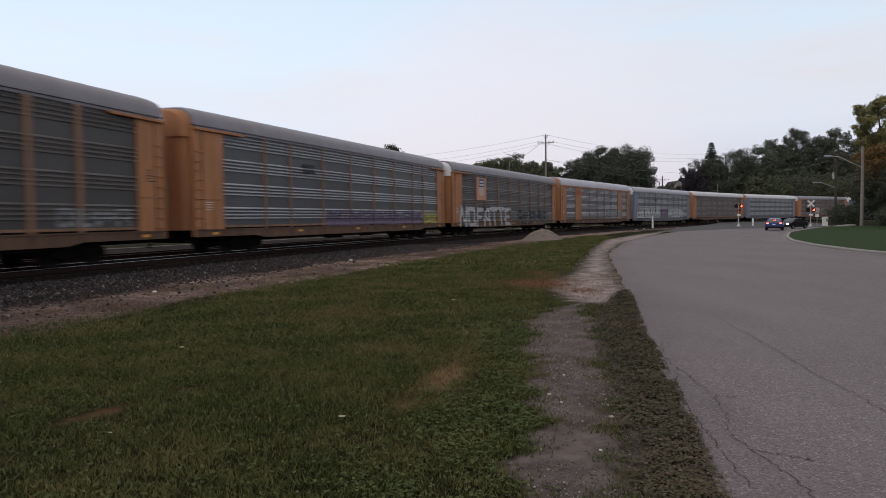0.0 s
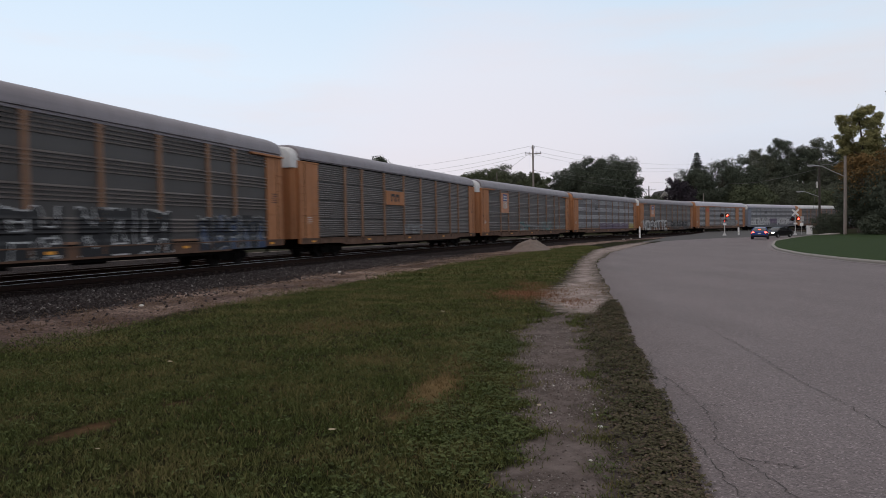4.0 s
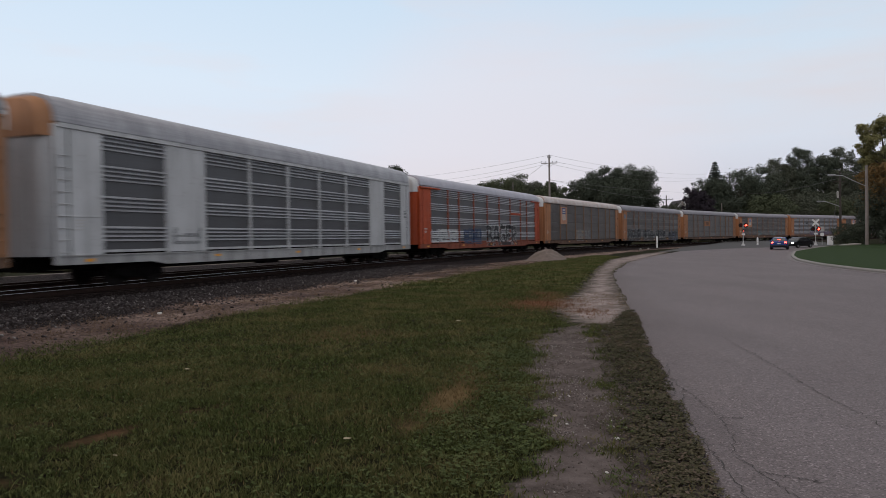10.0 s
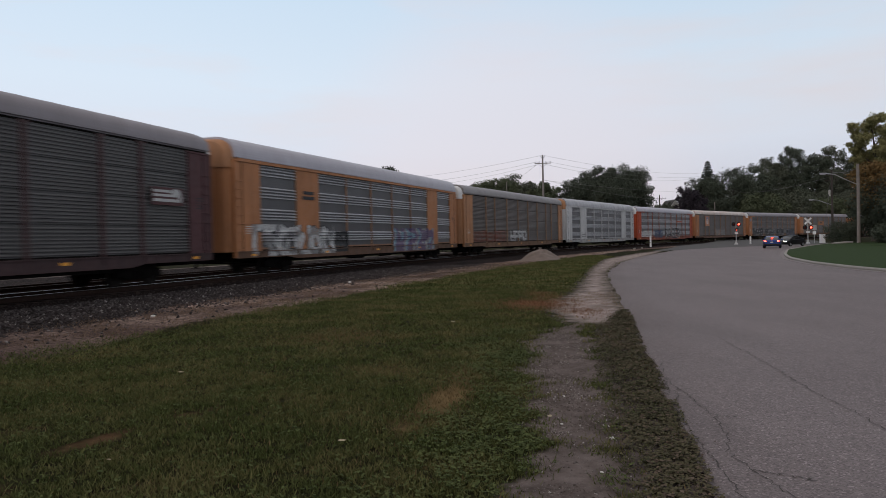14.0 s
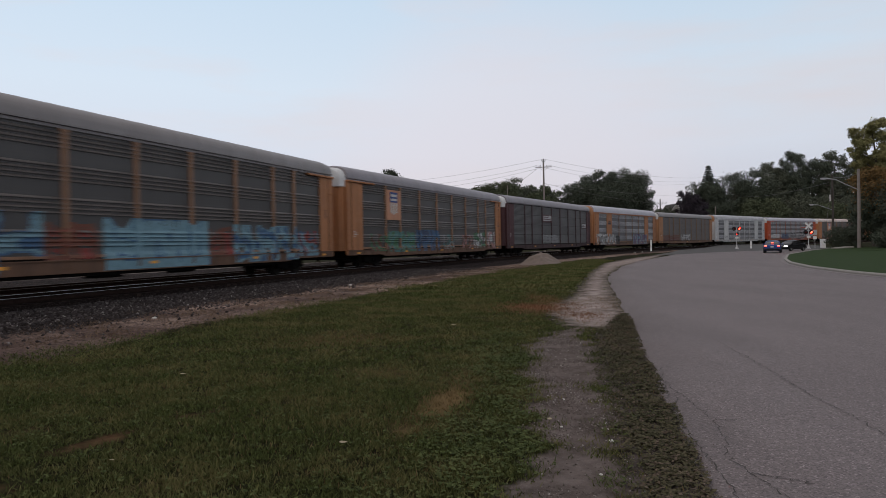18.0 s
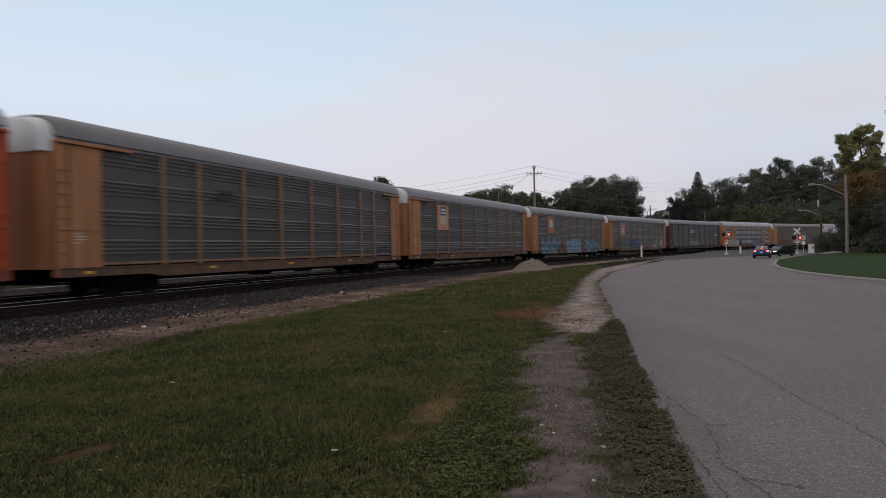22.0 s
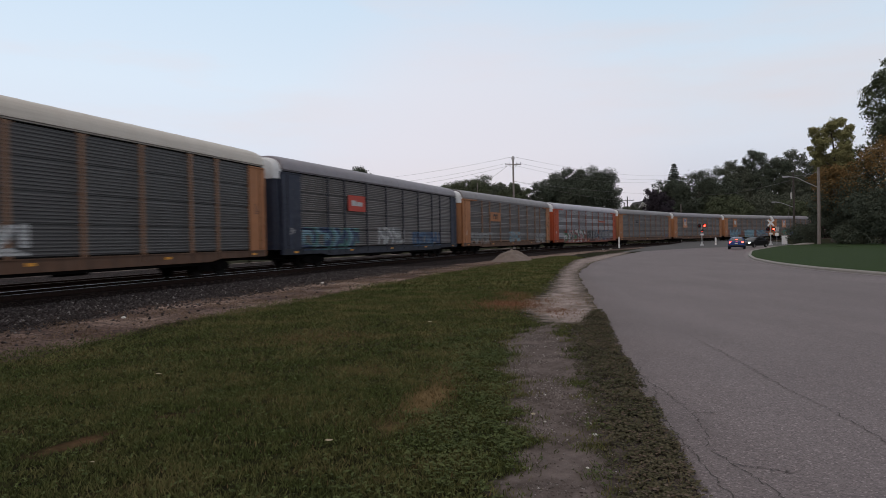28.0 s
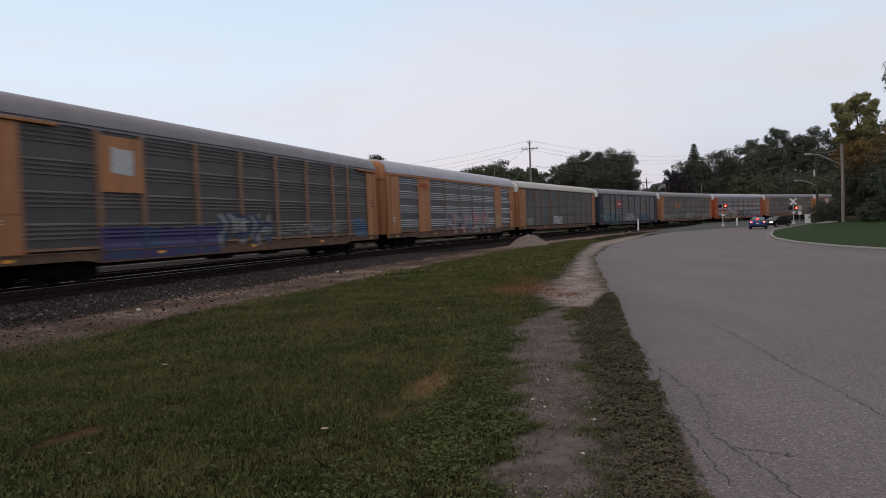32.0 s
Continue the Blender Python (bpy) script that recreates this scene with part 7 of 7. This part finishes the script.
def crossing_signal(x, y, z, turn, buck, lamps, words):
    s = thing("crossing_signal", words, "crossing signal", "signals of the level crossing", pose(x, y, z, 0, 0, turn))
    part("mast", Geo().tube([(0, 0, 0), (0, 0, 3.5 if buck else 3.1)], 0.055, 10).mesh("mast", SILVER), s, "silver painted mast")
    part("base", Geo().lathe([(0.0, 0.0), (0.28, 0.0), (0.26, 0.12), (0.12, 0.35), (0.10, 0.6), (0.0, 0.6)], 14, axis="z").mesh("base", SILVER), s)
    if buck:
        for a in (-45, 45):
            o = part("crossbuck_blade", once("blade", lambda: Geo().box(-0.61, -0.09, -0.115, 0.61, -0.075, 0.115, 0.003).box(-0.5, -0.095, -0.05, -0.06, -0.09, 0.05).box(0.06, -0.095, -0.05, 0.5, -0.09, 0.05).mesh("crossbuck_blade", SIGN_WHITE)), s, "white crossbuck blade", at=(0, 0.02 * (a > 0), 3.2))
            o.rotation_euler[1] = radians(a)
    for lz, yaw, lit in lamps:
        lamp_pair(s, lz, yaw, lit)
    part("number_plate", Geo().box(-0.25, -0.08, 1.55, 0.25, -0.07, 1.8).mesh("number_plate", SIGN_WHITE), s, "small white plate")
    return s


crossing_signal(50.6, 92, -0.02, -8, True, [(2.32, 0, 1)], "railway crossing signal with white crossbuck and a lit red lamp")
crossing_signal(42.9, 97, 0.05, 0, False, [(2.98, 0, 1), (2.22, 60, 0)], "railway crossing signal with two pairs of red lamps")
g = Geo().box(-0.32, -0.25, 0, 0.32, 0.25, 1.25, 0.03).box(-0.36, -0.28, 1.25, 0.36, 0.28, 1.32, 0.02).box(-0.25, -0.262, 0.15, 0.25, -0.25, 1.1, 0.004)
small_thing("relay_cabinet", "small pale grey signal relay cabinet", "cabinet", g.mesh("relay_cabinet", SIGN_WHITE), pose(54.3, 95, 0, 0, 0, -10))
sg = thing("road_sign", "back of a small road sign on a steel post", "sign", at=pose(54.0, 96.5, 0, 0, 0, -15))
part("post", Geo().tube([(0, 0, 0), (0, 0, 2.7)], 0.03, 8).mesh("post", SILVER), sg)
part("plate", Geo().box(-0.3, -0.045, 1.95, 0.3, -0.035, 2.65, 0.004).mesh("plate", SILVER), sg)
part("plate", Geo().box(-0.23, -0.045, 1.3, 0.23, -0.035, 1.75, 0.004).mesh("plate", SIGN_WHITE), sg, "small white plate")


def marker_post(x, y, h, words):
    g = Geo().lathe([(0.0, 0), (0.13, 0), (0.12, h * 0.86), (0.10, h * 0.95), (0.0, h)], 12, axis="z")
    p = thing("marker_post", words, "marker post", "white posts by the track", pose(x, y, 0))
    part("post", g.mesh("post", SIGN_WHITE), p)
    part("band", Geo().lathe([(0.136, h * 0.35), (0.136, h * 0.42)], 12, axis="z").mesh("band", STENCIL), p)


marker_post(30.0, 95.6, 1.68, "stout white marker post beside the crossing")
marker_post(45.9, 99, 1.25, "short white marker post beside the track")
small_thing("manhole_slab", "pale concrete slab lying in the grass", "slab", Geo().box(-1.0, -0.7, 0, 1.0, 0.7, 0.16, 0.04).mesh("slab", CONCRETE), pose(48.4, 80.5, 0.2, 0, -4, 12))
for x_, y_ in ((24.3, 84.0), (26.0, 86.5)):
    small_thing("stone", "pale broken concrete lump beside the track", "stone", stone_data(0.16, x_, CONCRETE), pose(x_, y_, 0.05, 0, 0, x_ * 40))

# ---------------------------------------------------------------- waiting cars
GLASS = Mat("dark_car_glass", 0.06, 0.0, 0.5)
GLASS.color((0.012, 0.013, 0.015))
TYRE = plain("black_tyre", (0.014, 0.014, 0.014), 0.85)
RIM = plain("alloy_rim", (0.30, 0.30, 0.31), 0.35, 0.8, 0.1)
BLUE_CAR = Mat("blue_car_paint", 0.25, 0.3)
BLUE_CAR.color(BLUE_CAR.mix(BLUE_CAR.noise(3), (0.020, 0.050, 0.19), (0.024, 0.060, 0.22)))
BLACK_CAR = Mat("black_car_paint", 0.35, 0.0, 0.2)
BLACK_CAR.color(BLACK_CAR.mix(BLACK_CAR.noise(3), (0.004, 0.004, 0.005), (0.006, 0.006, 0.008)))
BRAKE = Mat("lit_brake_lamp", 0.3)
BRAKE.color((0.5, 0.02, 0.02)).glow((1.0, 0.045, 0.025), 14.0)
HEAD = Mat("lit_head_lamp", 0.2)
HEAD.color((0.8, 0.8, 0.8)).glow((1.0, 0.95, 0.85), 9.0)
LENS = plain("clear_lamp_glass", (0.5, 0.5, 0.5), 0.15)


def sedan(m, paint, words, brake, head):
    """x ahead; a four-door saloon 4.5 m long."""
    c = thing("car", words, "car", "cars waiting at the crossing", m)
    g = Geo()
    st = [(-2.25, 0.74, 0.42, 0.86), (-2.15, 0.82, 0.34, 0.98), (-1.7, 0.88, 0.26, 1.02), (-0.9, 0.90, 0.24, 0.98), (0.3, 0.90, 0.24, 0.95), (1.2, 0.89, 0.24, 0.92), (1.8, 0.86, 0.26, 0.82), (2.12, 0.78, 0.32, 0.68), (2.25, 0.66, 0.40, 0.58)]
    stations = []
    for x, w, lo, hi in st:
        stations.append(lambda u, v, x=x, w=w, lo=lo, hi=hi: (x, u * w, lo + (hi - lo) * v))
    prof = [(-0.86, 0), (-0.97, 0.12), (-1.0, 0.45), (-0.98, 0.7), (-0.90, 0.93), (-0.8, 1.0), (0.8, 1.0), (0.90, 0.93), (0.98, 0.7), (1.0, 0.45), (0.97, 0.12), (0.86, 0)]
    g.sweep(prof, stations)
    part("body", g.mesh("body", paint, smooth=True), c)
    cab = [(-1.85, 0.70, 1.0, 1.01), (-1.15, 0.66, 0.96, 1.36), (-0.4, 0.64, 0.94, 1.44), (0.2, 0.64, 0.94, 1.42), (0.55, 0.66, 0.93, 1.33), (1.25, 0.72, 0.90, 0.93)]
    p2 = [(-1.14, 0.0), (-1.10, 0.35), (-1.0, 0.82), (-0.9, 0.96), (-0.7, 1.0), (0.7, 1.0), (0.9, 0.96), (1.0, 0.82), (1.10, 0.35), (1.14, 0.0)]
    g = Geo().sweep(p2, [lambda u, v, x=x, w=w, lo=lo, hi=hi: (x, u * w, lo + (hi - lo) * v) for x, w, lo, hi in cab])
    part("cabin_glass", g.mesh("cabin_glass", GLASS.mat, smooth=True), c, "dark window glass")
    roof_ = [(-1.15, 0.665, 1.345, 1.375), (-0.4, 0.645, 1.41, 1.455), (0.2, 0.645, 1.40, 1.435), (0.55, 0.665, 1.32, 1.345)]
    g = Geo().sweep([(-0.92, 0), (-0.7, 1), (0.7, 1), (0.92, 0)], [lambda u, v, x=x, w=w, lo=lo, hi=hi: (x, u * w, lo + (hi - lo) * v) for x, w, lo, hi in roof_])
    for s in (-1, 1):
        g.tube([(-1.8, s * 0.78, 1.02), (-1.12, s * 0.63, 1.36)], 0.035, 6).tube([(0.52, s * 0.63, 1.33), (1.22, s * 0.79, 0.94)], 0.03, 6).tube([(-0.25, s * 0.73, 0.96), (-0.3, s * 0.60, 1.41)], 0.03, 6)
    part("roof", g.mesh("roof", paint, smooth=True), c)
    wheel = once("car_tyre", lambda: Geo().lathe([(0.20, -0.09), (0.30, -0.11), (0.325, -0.07), (0.325, 0.07), (0.30, 0.11), (0.20, 0.09)], 22).mesh("tyre", TYRE))
    rim = once("car_rim", lambda: Geo().lathe([(0.0, -0.06), (0.06, -0.08), (0.17, -0.05), (0.21, -0.085), (0.215, 0.08), (0.17, 0.05), (0.06, 0.08), (0.0, 0.06)], 22).mesh("rim", RIM))
    for x in (-1.38, 1.38):
        for s in (-1, 1):
            w = part("wheel", wheel, c, at=(x, s * 0.80, 0.325))
            part("rim", rim, w)
    for s in (-1, 1):
        part("tail_lamp", Geo().box(-2.26, s * 0.64 - 0.12, 0.77, -2.10, s * 0.64 + 0.12, 0.92, 0.03).mesh("tail_lamp", BRAKE.mat if brake else RED_OFF), c, "glowing red brake lamp" if brake else "red tail lamp")
        part("head_lamp", Geo().box(1.98, s * 0.58 - 0.15, 0.62, 2.20, s * 0.58 + 0.15, 0.74, 0.03).mesh("head_lamp", HEAD.mat if head else LENS), c, "lit white head lamp" if head else "clear head lamp")
        part("mirror", Geo().box(0.75, s * 0.98 - 0.09, 0.95, 0.9, s * 0.98 + 0.09, 1.07, 0.03).mesh("mirror", paint), c)
    if brake:
        part("high_brake_lamp", Geo().box(-1.5, -0.12, 1.21, -1.44, 0.12, 1.235).mesh("high_brake_lamp", BRAKE.mat), c, "lit high brake lamp")
    part("rear_bumper", Geo().box(-2.32, -0.80, 0.36, -2.12, 0.80, 0.54, 0.05).mesh("rear_bumper", BLACK_MATT), c)
    part("number_plate", Geo().box(-2.30, -0.16, 0.66, -2.27, 0.16, 0.78, 0.004).mesh("number_plate", STENCIL), c, "pale blank number plate")
    part("grille", Geo().box(2.16, -0.4, 0.38, 2.28, 0.4, 0.54, 0.03).mesh("grille", BLACK_MATT), c)
    return c


sedan(pose(35.7, 71.9, 0.03, 0, 0, 62) @ Matrix.Diagonal((0.95, 0.95, 0.9, 1)), BLUE_CAR.mat, "blue saloon car waiting with its brake lamps lit", True, False)
sedan(pose(41.6, 79.5, 0.03, 0, 0, 212) @ Matrix.Diagonal((0.92, 0.94, 0.86, 1)), BLACK_CAR.mat, "black saloon car facing the road with head lamps lit", False, True)

# ---------------------------------------------------------------- houses among the trees
SHINGLE = plain("dark_roof_shingles", (0.06, 0.055, 0.052), 0.9, 0.0, 0.3, 3, 0.4)
SIDING = plain("pale_house_siding", (0.42, 0.41, 0.40), 0.8, 0.0, 0.12, 2)
TRIM = plain("white_house_trim", (0.62, 0.62, 0.62), 0.7, 0.0, 0.08)


def house(x, y, w, d, eave, apex, turn, words):
    h = thing("house", words, "house", "houses beyond the railway", pose(x, y, 0, 0, 0, turn))
    g = Geo().box(-w / 2, -d / 2, 0, w / 2, d / 2, eave)
    g.add([(-w / 2, -d / 2, eave), (w / 2, -d / 2, eave), (0, -d / 2, apex), (-w / 2, d / 2, eave), (w / 2, d / 2, eave), (0, d / 2, apex)], [(0, 1, 2), (5, 4, 3)])
    part("wall", g.mesh("wall", SIDING), h)
    g = Geo()
    for s in (-1, 1):
        k = 0.5
        sl = (apex - eave) / (w / 2)
        a, b = (s * (w / 2 + k), eave - k * sl), (0, apex)
        vs = [(px_, yy, pz + dz) for yy in (-d / 2 - 0.5, d / 2 + 0.5) for px_, pz in (a, b) for dz in (0.02, 0.2)]
        g.add(vs, [(0, 1, 3, 2), (4, 6, 7, 5), (0, 4, 5, 1), (2, 3, 7, 6), (1, 5, 7, 3), (0, 2, 6, 4)])
    rf = part("roof", g.mesh("roof", SHINGLE), h)
    g = Geo()
    for s in (-1, 1):
        sl = (apex - eave) / (w / 2)
        g.sweep([(-0.12, -0.28), (0.12, -0.28), (0.12, 0.04), (-0.12, 0.04)], [lambda u, v, q=q: (s * q, -d / 2 - 0.56 + u * 0.3, apex - sl * q + v) for q in (0.0, w / 2 + 0.5)])
    part("bargeboard", g.mesh("bargeboard", TRIM), rf, "white bargeboards")
    for sx_ in (-w / 4, w / 4):
        for lz in [v for v in (1.0, 3.8, 6.5) if v + 1.6 < eave + 0.6]:
            f = part("window_frame", Geo().box(sx_ - 0.55, -d / 2 - 0.06, lz, sx_ + 0.55, -d / 2 - 0.002, lz + 1.4).mesh("window_frame", TRIM), h)
            part("pane", Geo().box(sx_ - 0.45, -d / 2 - 0.08, lz + 0.1, sx_ + 0.45, -d / 2 - 0.064, lz + 1.3).mesh("pane", GLASS.mat), f)


house(74.3, 216, 6.0, 9, 9.0, 12.7, 0, "pale house with a steep white-edged gable among trees")
house(131.0, 222, 9.0, 10, 7.5, 11.2, 60, "dark-roofed house hidden among trees")


motions()
